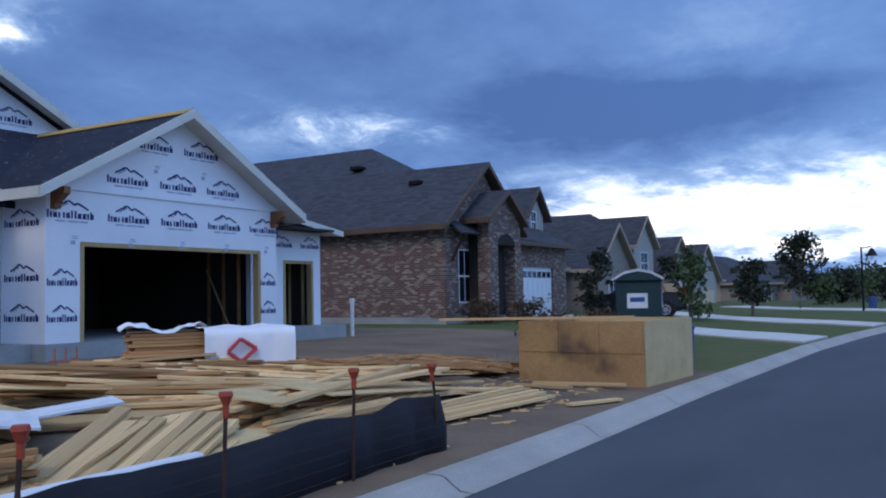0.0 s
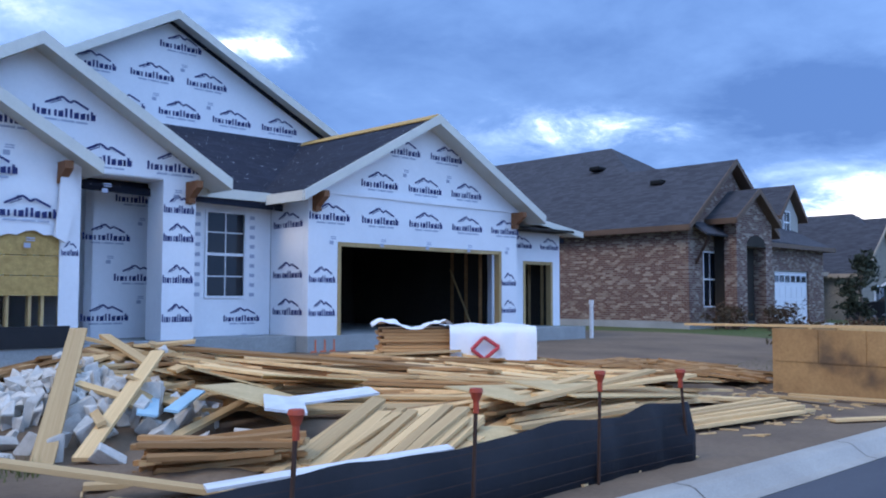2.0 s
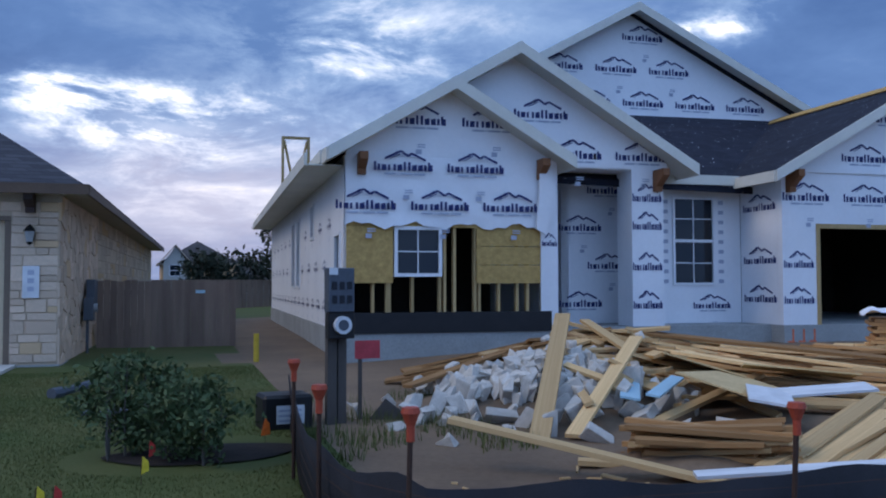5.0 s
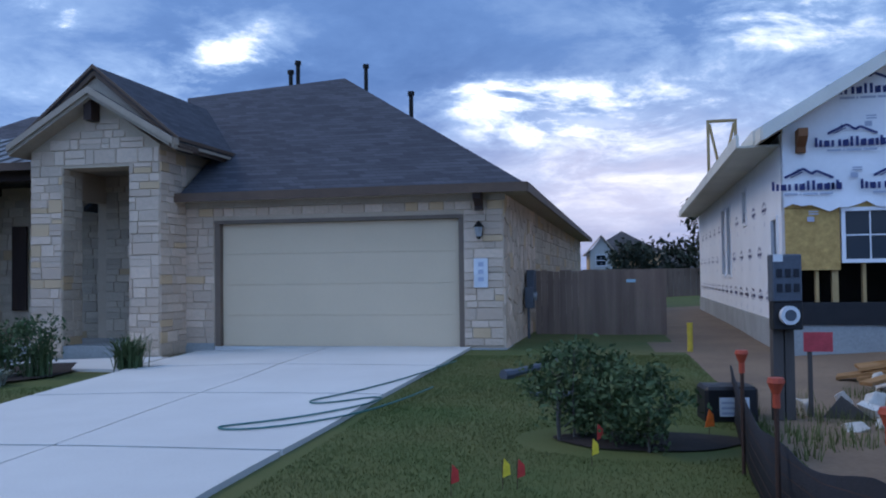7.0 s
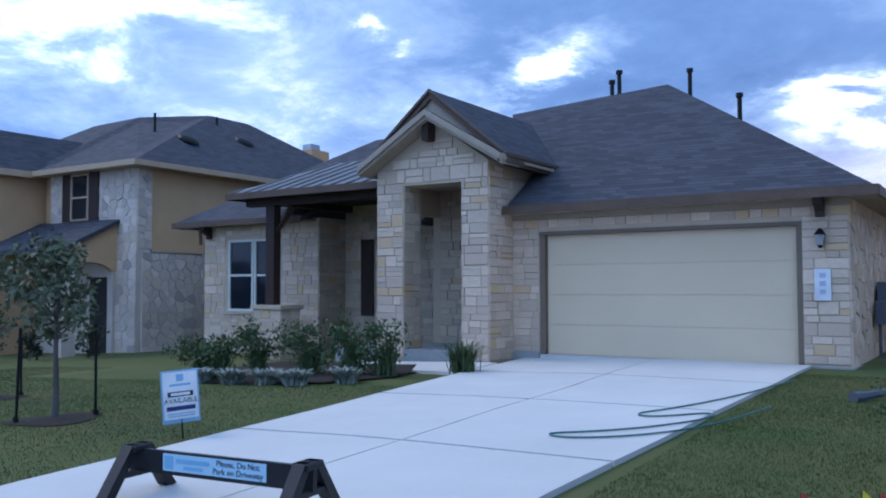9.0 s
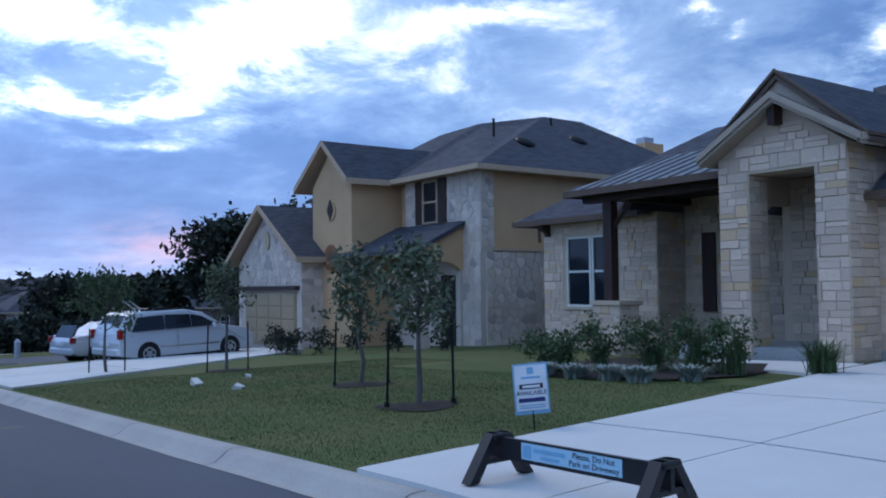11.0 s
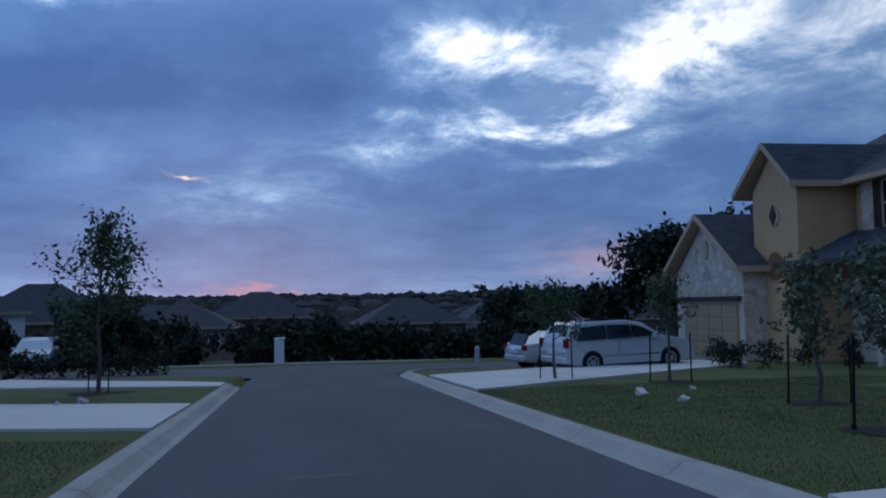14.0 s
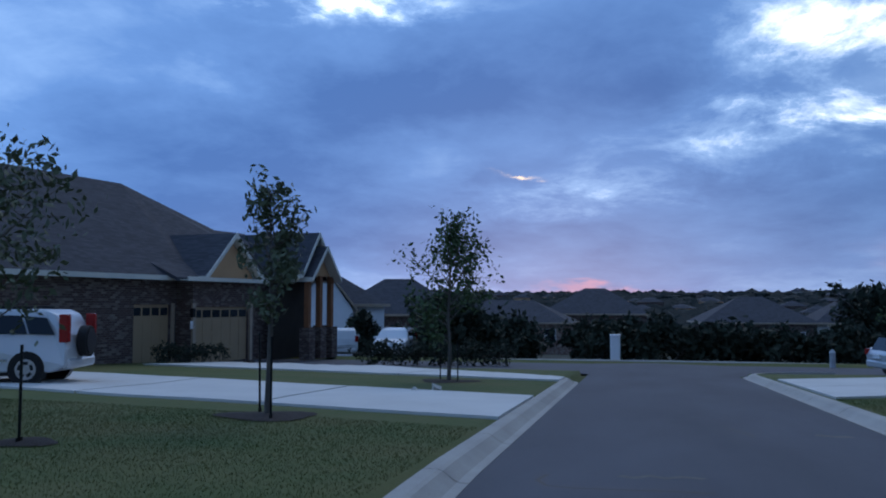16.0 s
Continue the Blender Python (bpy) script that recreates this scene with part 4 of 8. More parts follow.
# orange bars painted on the slab where a number stands
for i in range(3):
    part("painted_mark", box(-0.72 + i * 0.25, -0.036, 0.42, -0.56 + i * 0.25, -0.031, 0.47), M["paint_orange"], house_a)
    part("painted_mark", box(-0.62 + i * 0.25, -0.036, 0.47, -0.58 + i * 0.25, -0.031, 0.70), M["paint_orange"], house_a)

# roof truss bay standing behind
truss = thing("timber_tower", HA @ pose(-9.28, 17.6, 0), "pale timber framing rising behind the unfinished house", "framing")
for x in (0.0, 0.95):
    part("post", box(x, 0, 0.3, x + 0.1, 0.1, 7.15), M["stud"], truss)
part("rail", box(0.1, 0, 7.05, 0.95, 0.1, 7.15), M["stud"], truss)
part("rail", box(0.1, 0, 4.9, 0.95, 0.1, 5.0), M["stud"], truss)
for a, b in (((0.1, 7.0), (0.5, 5.0)), ((0.95, 7.0), (0.5, 5.0)), ((0.1, 4.9), (0.5, 3.2)), ((0.95, 4.9), (0.5, 3.2))):
    part("web", tube((a[0], 0.05, a[1]), (b[0], 0.05, b[1]), 0.05, n=4), M["stud"], truss)

# ---- cut stone facing ----
STONE = {}


def stone_mesh(material):
    if material not in STONE:
        meshes = []
        for k in range(5):
            rnd = random.Random(k)
            bm = bmesh.new()
            o = 0.05
            back = [bm.verts.new((x, 0.0, z)) for x, z in ((-.5, -.5), (.5, -.5), (.5, .5), (-.5, .5))]
            mid = [bm.verts.new((x * (1 - 0.01), -0.6, z * (1 - 0.01))) for x, z in ((-.5, -.5), (.5, -.5), (.5, .5), (-.5, .5))]
            front = [bm.verts.new((x * (1 - o * rnd.uniform(0.7, 2)), -1.0 + rnd.uniform(-0.2, 0.2), z * (1 - 2 * o * rnd.uniform(0.7, 2)))) for x, z in ((-.5, -.5), (.5, -.5), (.5, .5), (-.5, .5))]
            for a, b in ((back, mid), (mid, front)):
                for i in range(4):
                    bm.faces.new((a[i], a[(i + 1) % 4], b[(i + 1) % 4], b[i]))
            bm.faces.new(front)
            bmesh.ops.recalc_face_normals(bm, faces=bm.faces[:])
            meshes.append(mesh_of(bm, M[material]))
        STONE[material] = meshes
    return STONE[material]


def stone_face(parent, m, x0, x1, z0, z1, holes=(), material="cream_stone", seed=1, rows=(0.12, 0.27), width=(0.18, 0.52), depth=0.024, top=None, joint=0.011):
    """Courses of stones over a wall face; m carries (x, out, z) onto the wall. top(x) bounds a gable."""
    rnd = random.Random(seed)
    ms = stone_mesh(material)
    z = z0
    while z < z1 - 0.05:
        h = min(rnd.uniform(*rows), z1 - z)
        if z1 - z - h < 0.08:
            h = z1 - z
        x = x0
        while x < x1 - 0.03:
            w = min(rnd.uniform(*width), x1 - x)
            if x1 - x - w < 0.12:
                w = x1 - x
            spans = [(x, x + w)]
            for a, b, c, d in holes:
                if z + h > c + 0.02 and z < d - 0.02:
                    nxt = []
                    for p, q in spans:
                        if q <= a or p >= b:
                            nxt.append((p, q))
                        else:
                            if p < a:
                                nxt.append((p, a))
                            if q > b:
                                nxt.append((b, q))
                    spans = nxt
            for p, q in spans:
                if q - p < 0.05 or (top and z + h > min(top(p), top(q))):
                    continue
                levels = [(z, h)]
                if h > 0.19 and rnd.random() < 0.4:
                    k = h * rnd.uniform(0.38, 0.62)
                    levels = [(z, k), (z + k, h - k)]
                for za, ha in levels:
                    sc = Matrix.Diagonal((q - p - joint, depth * rnd.uniform(0.5, 1.3), ha - joint, 1))
                    share("stone", rnd.choice(ms), parent, m @ Matrix.Translation(((p + q) / 2, 0, za + ha / 2)) @ sc)
            x += w
        z += h



def clip_poly(poly, nx, nz, d):
    """The part of a polygon where nx * x + nz * z <= d."""
    out = []
    for i, a in enumerate(poly):
        b = poly[(i + 1) % len(poly)]
        fa, fb = nx * a[0] + nz * a[1] - d, nx * b[0] + nz * b[1] - d
        if fa <= 0:
            out.append(a)
        if fa * fb < 0:
            t = fa / (fa - fb)
            out.append((lerp(t, a[0], b[0]), lerp(t, a[1], b[1])))
    return out


def rubble_face(parent, m, x0, x1, z0, z1, holes=(), seed=1, cell=0.32, material="lilac_stone", joint=0.018, depth=0.025, top=None):
    """Irregular many-cornered stones fitted together over a wall face."""
    r = random.Random(seed)
    nx, nz = max(1, round((x1 - x0) / (cell * 1.25))), max(1, round((z1 - z0) / cell))
    sx, sz = (x1 - x0) / nx, (z1 - z0) / nz
    site = {(i, j): (x0 + (i + 0.5 + r.uniform(-0.38, 0.38)) * sx, z0 + (j + 0.5 + r.uniform(-0.38, 0.38)) * sz) for i in range(nx) for j in range(nz)}
    for (i, j), (px, pz) in site.items():
        if any(a < px < b and c < pz < d for a, b, c, d in holes) or (top and pz > top(px) - 0.06):
            continue
        poly = [(x0, z0), (x1, z0), (x1, z1), (x0, z1)]
        for di in (-2, -1, 0, 1, 2):
            for dj in (-2, -1, 0, 1, 2):
                q = site.get((i + di, j + dj))
                if q and (di or dj) and poly:
                    ex, ez = q[0] - px, q[1] - pz
                    k = math.hypot(ex, ez)
                    ex, ez = ex / k, ez / k
                    poly = clip_poly(poly, ex, ez, ex * (px + q[0]) / 2 + ez * (pz + q[1]) / 2 - joint / 2)
        for a, b, c, d in holes:
            if c < pz < d:
                poly = clip_poly(poly, 1, 0, a) if px <= a else clip_poly(poly, -1, 0, -b)
            elif a < px < b:
                poly = clip_poly(poly, 0, 1, c) if pz <= c else clip_poly(poly, 0, -1, -d)
        if top:
            poly = [(x, min(z, top(x))) for x, z in poly]
        if len(poly) < 3:
            continue
        bm = bmesh.new()
        dp = depth * r.uniform(0.6, 1.3)
        back = [bm.verts.new((x, 0.0, z)) for x, z in poly]
        frt = [bm.verts.new((lerp(0.05, x, px), -dp * r.uniform(0.85, 1.15), lerp(0.05, z, pz))) for x, z in poly]
        k = len(poly)
        for v in range(k):
            bm.faces.new((back[v], back[(v + 1) % k], frt[(v + 1) % k], frt[v]))
        bm.faces.new(frt)
        bmesh.ops.recalc_face_normals(bm, faces=bm.faces[:])
        part("stone", bm, M[material], parent, m=m)

# ---- the cream stone house ----
HB = pose(-2.53, 16.12, 0, 0, 0, -2.5)
house_b = thing("stone_house", HB, "cream limestone house with grey hip roof and tan garage door", "house")
MO = M["mortar"]
w1 = part("garage_wall", wall_x(-5.62, 0.85, 0.0, 3.2, 0, 0.2, [(-4.98, 0.10, -1, 2.76)]), MO, house_b, "cream cut-stone wall")
w2 = part("side_wall", wall_y(0.2, 24.5, -0.2, 3.2, 0.65, 0.2), MO, house_b)
part("plinth", box(-5.6, -0.05, -0.2, -4.98, 0.0, 0.33), M["slab_concrete"], house_b)
part("plinth", box(0.10, -0.05, -0.2, 0.90, 0.0, 0.26), M["slab_concrete"], house_b)
part("plinth", box(0.85, -0.05, -0.3, 0.90, 15.4, 0.24), M["slab_concrete"], house_b)
door = part("garage_door", box(-4.87, 0.16, 0.26, 0.0, 0.2, 2.70), M["garage_door"], house_b, "plain tan sectional garage door")
for i in range(4):
    part("door_panel", box(-4.86, 0.135, 0.27 + i * 0.608, -0.01, 0.16, 0.27 + i * 0.608 + 0.604, bevel=0.003), M["garage_door"], door)
for x0, x1 in ((-4.98, -4.87), (0.0, 0.10)):
    part("door_jamb", box(x0, 0.02, 0.2, x1, 0.2, 2.76), M["jamb"], house_b, "brown painted jamb")
part("door_head", box(-4.98, -0.01, 2.70, 0.10, 0.2, 2.77), M["jamb"], house_b)
part("floor_slab", box(-4.98, 0.0, -0.1, 0.10, 0.6, 0.262), M["concrete"], house_b)
part("frieze_board", box(-5.62, -0.06, 3.02, 0.9, 0.0, 3.2), M["soffit"], house_b)

# entry tower
tw = part("entry_tower", wall_x(-8.40, -5.60, 0.1, 4.15, -1.0, 0.62, [(-7.70, -6.24, -1, 3.80)]), MO, house_b)
part("tower_gable", prism_y([(-8.4, 4.15), (-5.6, 4.15), (-5.6, 4.2), (-6.95, 5.12), (-8.4, 4.2)], -1.0, -0.4), MO, house_b)
part("tower_side", box(-5.8, -0.38, 0.1, -5.6, 0.0, 4.15), MO, house_b)
part("tower_side", box(-5.8, 0.0, 3.2, -5.6, 1.2, 4.15), MO, house_b)
part("tower_side", box(-8.4, -0.38, 3.3, -8.2, 1.2, 4.15), MO, house_b)
rb = part("entry_back", box(-8.4, 1.2, 0.1, -5.62, 1.35, 4.15), MO, house_b)
part("entry_ceiling", box(-8.4, -0.4, 3.9, -5.6, 1.2, 3.96), M["soffit"], house_b)
part("entry_step", box(-9.6, -0.98, -0.1, -5.7, 1.2, 0.33), M["slab_concrete"], house_b)
tr = gable_roof(house_b, -8.60, -6.85, -5.08, 4.22, 5.27, -1.42, 3.6, M["shingle_slate"], M["soffit"], rake=0.11)
part("gable_infill", prism_y([(-8.3, 4.42), (-6.85, 5.60), (-5.4, 4.42), (-6.85, 5.1)], -1.16, -1.1), M["soffit"], house_b)
tr2 = gable_roof(house_b, -8.63, -6.85, -5.05, 4.25, 5.73, -1.25, 4.2, M["shingle_slate"], M["fascia"], rake=0.05, name="upper_roof")
part("eave_board", box(-5.16, -1.42, 4.05, -5.12, 2.0, 4.24), M["fascia"], house_b)
part("gable_bracket", box(-7.03, -1.3, 4.68, -6.87, -1.02, 5.06), M["dark_wood"], house_b)

# window wing and porch
wl = part("wing_wall", wall_x(-16.45, -12.1, -0.3, 3.5, 1.3, 0.2, [(-15.50, -13.50, 1.0, 3.0)]), MO, house_b)
part("wing_return", wall_y(1.5, 2.4, -0.3, 3.5, -12.3, 0.2), MO, house_b)
wr = part("porch_wall", wall_x(-12.1, -8.2, -0.3, 4.1, 2.4, 0.2), MO, house_b)
part("wing_side", wall_y(1.5, 12, -0.4, 3.4, -16.45, 0.2), MO, house_b)
for x0, x1 in ((-15.50, -14.52), (-14.48, -13.50)):
    window_part(house_b, x0, x1, 1.0, 3.0, 1.33, cols=1, rows=1, frame_w=0.06, material="primed_trim")
part("window_sill", box(-15.6, 1.22, 0.92, -13.4, 1.4, 1.0), M["mortar"], house_b)
part("shutter", box(-11.5, 2.32, 0.9, -11.1, 2.37, 2.93), M["dark_wood"], house_b, "dark stained plank shutter")
pier = part("porch_pier", box(-12.5, -0.62, -0.2, -11.62, 0.05, 1.12), MO, house_b)
part("pier_cap", box(-12.57, -0.69, 1.12, -11.55, 0.12, 1.22), M["mortar"], house_b)
post = part("porch_post", box(-12.33, -0.42, 1.22, -12.05, -0.18, 3.72), M["dark_wood"], house_b, "dark stained square timber post")
part("post_brace", tube((-12.15, -0.3, 2.95), (-11.5, -0.3, 3.62), 0.07, n=4), M["dark_wood"], post)
part("porch_beam", box(-13.0, -0.45, 3.68, -8.4, -0.2, 3.92), M["dark_wood"], house_b)
part("porch_beam", box(-12.1, -0.2, 3.68, -11.85, 2.4, 3.92), M["dark_wood"], house_b)
mr = part("metal_roof", slab([(-13.25, -0.85, 3.98), (-8.4, -0.85, 3.98), (-8.4, 2.2, 5.05), (-12.2, 2.2, 5.05)], 0.05), M["metal_roof"], house_b, "standing-seam metal porch roof")
part("metal_slope", slab([(-13.25, -0.85, 3.98), (-12.2, 2.2, 5.05), (-13.25, 2.2, 4.0)], 0.05), M["metal_roof"], mr)
part("eave_board", box(-13.27, -0.89, 3.83, -8.4, -0.85, 3.99), M["fascia"], mr)
part("eave_board", box(-13.29, -0.85, 3.83, -13.25, 2.0, 3.99), M["fascia"], mr)
part("soffit", box(-13.2, -0.82, 3.86, -8.4, 2.3, 3.9), M["dark_wood"], mr)
for i in range(11):
    x = -13.1 + i * 0.46
    t = min(1.0, (x + 13.25) / 1.05)
    part("seam", tube((x, -0.85, 4.0), (x, -0.85 + 3.05 * t, 4.0 + 1.07 * t), 0.022, n=4), M["metal_roof"], mr)
lr = part("wing_roof", slab([(-17.3, 0.85, 3.52), (-12.2, 0.85, 3.52), (-11.0, 5.6, 6.3), (-13.5, 5.6, 6.3)], 0.12, down=(0, 0, -1)), M["shingle_slate"], house_b)
part("roof_slope", slab([(-17.3, 0.85, 3.52), (-13.5, 5.6, 6.3), (-13.5, 9, 6.3), (-17.3, 13, 3.52)], 0.12, down=(0, 0, -1)), M["shingle_slate"], lr)
part("eave_board", box(-17.34, 0.81, 3.38, -12.3, 0.85, 3.54), M["fascia"], lr)
part("eave_board", box(-17.34, 0.85, 3.38, -17.3, 13, 3.54), M["fascia"], lr)
part("soffit", box(-17.25, 0.86, 3.40, -12.2, 1.3, 3.43), M["soffit"], lr)
part("downspout", tube((-16.55, 1.2, 3.35), (-16.55, 1.22, 2.9), 0.05, n=6), M["fascia"], lr)
bracket(house_b, -16.2, 1.3, 3.4, 0.35, material="dark_wood")
bracket(house_b, 0.42, -0.06, 3.16, 0.34, material="dark_wood")

# main hip roof
AP = (-3.77, 4.62, 6.60)
ra = part("roof", slab([(-5.5, -0.45, 3.27), (1.33, -0.45, 3.27), AP, (-5.5, 2.91, 5.48)], 0.10, down=(0, 0, -1)), M["shingle_slate"], house_b, "grey architectural shingle hip roof")
part("roof_slope", slab([(1.33, -0.45, 3.27), (1.33, 25.2, 3.27), (-3.77, 20.0, 6.60), AP], 0.10, down=(0, 0, -1)), M["shingle_slate"], ra)
part("roof_slope", slab([(-8.9, 1.4, 3.27), (-7.05, 1.4, 4.47), AP, (-3.77, 20.0, 6.60), (-8.9, 25.2, 3.27)], 0.10, down=(0, 0, -1)), M["shingle_slate"], ra)
part("roof_slope", slab([(-3.77, 20.0, 6.6), (1.33, 25.2, 3.27), (-8.9, 25.2, 3.27)], 0.10, down=(0, 0, -1)), M["shingle_slate"], ra)
part("roof_slope", slab([(-13.5, 5.6, 6.3), (-4.2, 5.1, 6.3), (-4.2, 9.5, 6.3), (-13.5, 9, 6.3)], 0.12, down=(0, 0, -1)), M["shingle_slate"], ra)
part("roof_slope", slab([(-13.5, 5.6, 6.29), (-12.6, 1.45, 3.92), (-8.4, 1.45, 3.92), (-4.2, 5.15, 6.29)], 0.12, down=(0, 0, -1)), M["shingle_slate"], ra)
part("roof_slope", slab([(-5.502, 1.55, 4.583), (-5.502, 2.91, 5.477), (-3.78, 4.62, 6.60), (-7.75, 4.0, 6.193), (-7.0, 3.2, 5.668)], 0.08, down=(0, 0, -1)), M["shingle_slate"], ra)
part("eave_board", box(-5.6, -0.50, 3.12, 1.37, -0.45, 3.29), M["fascia"], ra, "brown fascia and gutter")
part("eave_board", box(1.33, -0.45, 3.12, 1.38, 25.2, 3.29), M["fascia"], ra)
part("soffit", box(-5.6, -0.45, 3.14, 1.33, -0.06, 3.17), M["soffit"], ra)
part("soffit", box(0.86, -0.06, 3.14, 1.33, 25.0, 3.17), M["soffit"], ra)
for x, y, z0, z1 in ((-5.37, 5.0, 5.2, 6.95), (-5.25, 5.2, 5.4, 7.23), (-3.71, 6.2, 6.0, 7.28), (-2.16, 5.0, 5.0, 6.21)):
    v = part("vent_pipe", tube((x, y, z0), (x, y, z1), 0.055, n=10), M["lamp_iron"], house_b)
    part("vent_cap", tube((x, y, z1 - 0.06), (x, y, z1 + 0.04), 0.085, n=10), M["lamp_iron"], v)

# wall fittings
wlamp = thing("wall_lantern", HB @ pose(0.42, 0, 2.45), "small black iron wall lantern beside the garage door", "lamp")
part("back_plate", box(-0.05, -0.06, -0.1, 0.05, -0.03, 0.12), M["lamp_iron"], wlamp)
part("arm", tube((0, -0.05, 0.1), (0, -0.17, 0.17), 0.012, n=6), M["lamp_iron"], wlamp)
part("lantern_glass", tube((0, -0.17, -0.12), (0, -0.17, 0.06), 0.055, 0.085, n=6), M["lamp_glass"], wlamp)
part("lantern_top", tube((0, -0.17, 0.06), (0, -0.17, 0.17), 0.11, 0.02, n=6), M["lamp_iron"], wlamp)
part("lantern_base", tube((0, -0.17, -0.17), (0, -0.17, -0.12), 0.02, 0.06, n=6), M["lamp_iron"], wlamp)
plq = thing("wall_plaque", HB @ pose(0.43, -0.045, 1.66), "white upright plaque with dark marks on the stone wall", "plaque")
part("board", box(-0.13, -0.02, -0.27, 0.13, 0.0, 0.27), M["sign_white"], plq)
for i in range(3):
    part("mark", box(-0.05, -0.026, 0.12 - i * 0.14, 0.05, -0.02, 0.20 - i * 0.14), M["wrap_grey"], plq)
mtr = thing("electric_meter", HB @ pose(0.93, 3.1, 0), "grey electric meter cabinet and conduit on the side wall", "meter")
part("cabinet", box(0, -0.25, 1.15, 0.16, 0.25, 1.72, bevel=0.01), M["utility_grey"], mtr)
part("meter_box", box(0, -0.62, 0.9, 0.18, -0.27, 1.35, bevel=0.01), M["utility_grey"], mtr)
part("dial", tube((0.18, -0.44, 1.15), (0.25, -0.44, 1.15), 0.09, n=14), M["lamp_glass"], mtr)
part("conduit", tube((0.06, -0.44, 0.1), (0.06, -0.44, 0.9), 0.03, n=8), M["utility_grey"], mtr)
tap = thing("gas_meter", HB @ pose(0.95, 5.3, 0.55), "dark gas meter and pipes on the side wall", "meter")
part("body", box(0, -0.2, -0.1, 0.3, 0.2, 0.3, bevel=0.03), M["lamp_iron"], tap)
part("pipe", tube((0.1, 0, -0.45), (0.1, 0, -0.1), 0.03), M["lamp_iron"], tap)

# ---- two-storey tan house ----
HC = pose(-21.9, 18.15, 0, 0, 0, -2)
house_c = thing("two_storey_house", HC, "two-storey tan stucco and grey stone house with hip roof", "house")
ST, SH = M["stucco"], M["shingle_slate"]
bz = -0.75
part("main_body", box(-5.0, 0.2, bz, 0.0, 13, 5.5), ST, house_c)
part("body_behind", box(-12.6, 0.6, bz, -5.0, 13, 5.5), ST, house_c)
cs = part("stone_corner", box(-4.4, 0.0, bz, 0.03, 0.2, 5.45), M["mortar_lilac"], house_c)
cl = part("stone_side", box(0.0, 0.2, bz, 0.06, 13, 2.78), M["mortar_lilac"], house_c)
part("ledge", box(0.0, 0.5, 2.78, 0.12, 13, 2.88), M["tan_trim"], house_c)
part("stone_upright", box(0.0, 0.0, 2.78, 0.05, 0.55, 5.45), M["mortar_lilac"], house_c)
tc = part("tower", box(-8.15, -1.9, bz, -5.1, 3, 5.5), ST, house_c)
part("tower_gable", prism_y([(-8.15, 5.5), (-5.1, 5.5), (-6.63, 6.85)], -1.9, -1.7), ST, house_c)
gable_roof(house_c, -8.95, -6.63, -4.75, 5.55, 7.15, -2.3, 5.0, SH, M["tan_trim"])
bm = prism_y([(-6.63, 4.95), (-6.38, 4.55), (-6.63, 4.15), (-6.88, 4.55)], -1.975, -1.95)
part("diamond_vent", bm, M["dark_wood"], tc)
bm = bmesh.new()
bmesh.ops.create_cone(bm, cap_ends=True, segments=20, radius1=0.36, radius2=0.36, depth=0.04, matrix=pose(-6.63, -1.925, 4.5, 90))
part("round_window", bm, ST, tc)
bm = bmesh.new()
bmesh.ops.create_cone(bm, cap_ends=True, segments=20, radius1=0.5, radius2=0.5, depth=0.05, matrix=pose(-6.63, -1.93, 2.75, 90))
part("arched_window", bm, M["cedar"], tc)
# hip roof of the main block
hr = part("roof", slab([(-5.2, -0.45, 5.55), (0.5, -0.45, 5.55), (-3.95, 6.5, 8.54), (-5.8, 4.6, 8.36)], 0.14, down=(0, 0, -1)), SH, house_c, "grey shingle hip roof with low vents")
part("roof_slope", slab([(0.5, -0.45, 5.55), (0.5, 13.4, 5.55), (-3.95, 8.6, 8.54), (-3.95, 6.5, 8.54)], 0.14, down=(0, 0, -1)), SH, hr)
part("roof_slope", slab([(-13.0, 0.2, 5.55), (-5.2, 0.2, 5.55), (-5.8, 4.6, 8.36), (-8.6, 4.6, 8.3)], 0.14, down=(0, 0, -1)), SH, hr)
part("roof_slope", slab([(-5.8, 4.6, 8.36), (-3.95, 6.5, 8.54), (-3.95, 8.6, 8.54), (-8.6, 8.6, 8.3), (-8.6, 4.6, 8.3)], 0.14, down=(0, 0, -1)), SH, hr)
part("eave_board", box(-5.0, -0.5, 5.40, 0.55, -0.45, 5.57), M["tan_trim"], hr)
part("eave_board", box(0.5, -0.45, 5.40, 0.55, 13.4, 5.57), M["tan_trim"], hr)
part("soffit", box(0.0, -0.4, 5.40, 0.5, 13.3, 5.44), M["tan_trim"], hr)
part("soffit", box(-5.0, -0.44, 5.41, 0.0, 0.0, 5.44), M["tan_trim"], hr)
for x, y, z in ((-1.35, 3.2, 6.85), (-2.1, 6.6, 7.32)):
    bm = bmesh.new()
    bmesh.ops.create_uvsphere(bm, u_segments=12, v_segments=6, radius=0.4, matrix=pose(x, y, z, 0, 30, 0) @ Matrix.Diagonal((1, 1, 0.35, 1)))
    part("roof_vent", bm, M["lamp_iron"], hr)
for x, y, z in ((-3.4, 3.4, 7.8), (-3.2, 6.2, 8.1)):
    part("vent_pipe", tube((x, y, z - 0.6), (x, y, z + 0.25), 0.05), M["lamp_iron"], hr)
part("shutter", box(-3.72, -0.05, 3.84, -3.22, 0.0, 5.40), M["dark_wood"], house_c)
part("shutter", box(-2.30, -0.05, 3.84, -1.82, 0.0, 5.40), M["dark_wood"], house_c)
window_part(house_c, -3.22, -2.30, 3.85, 5.36, -0.07, cols=1, rows=2, material="tan_trim")
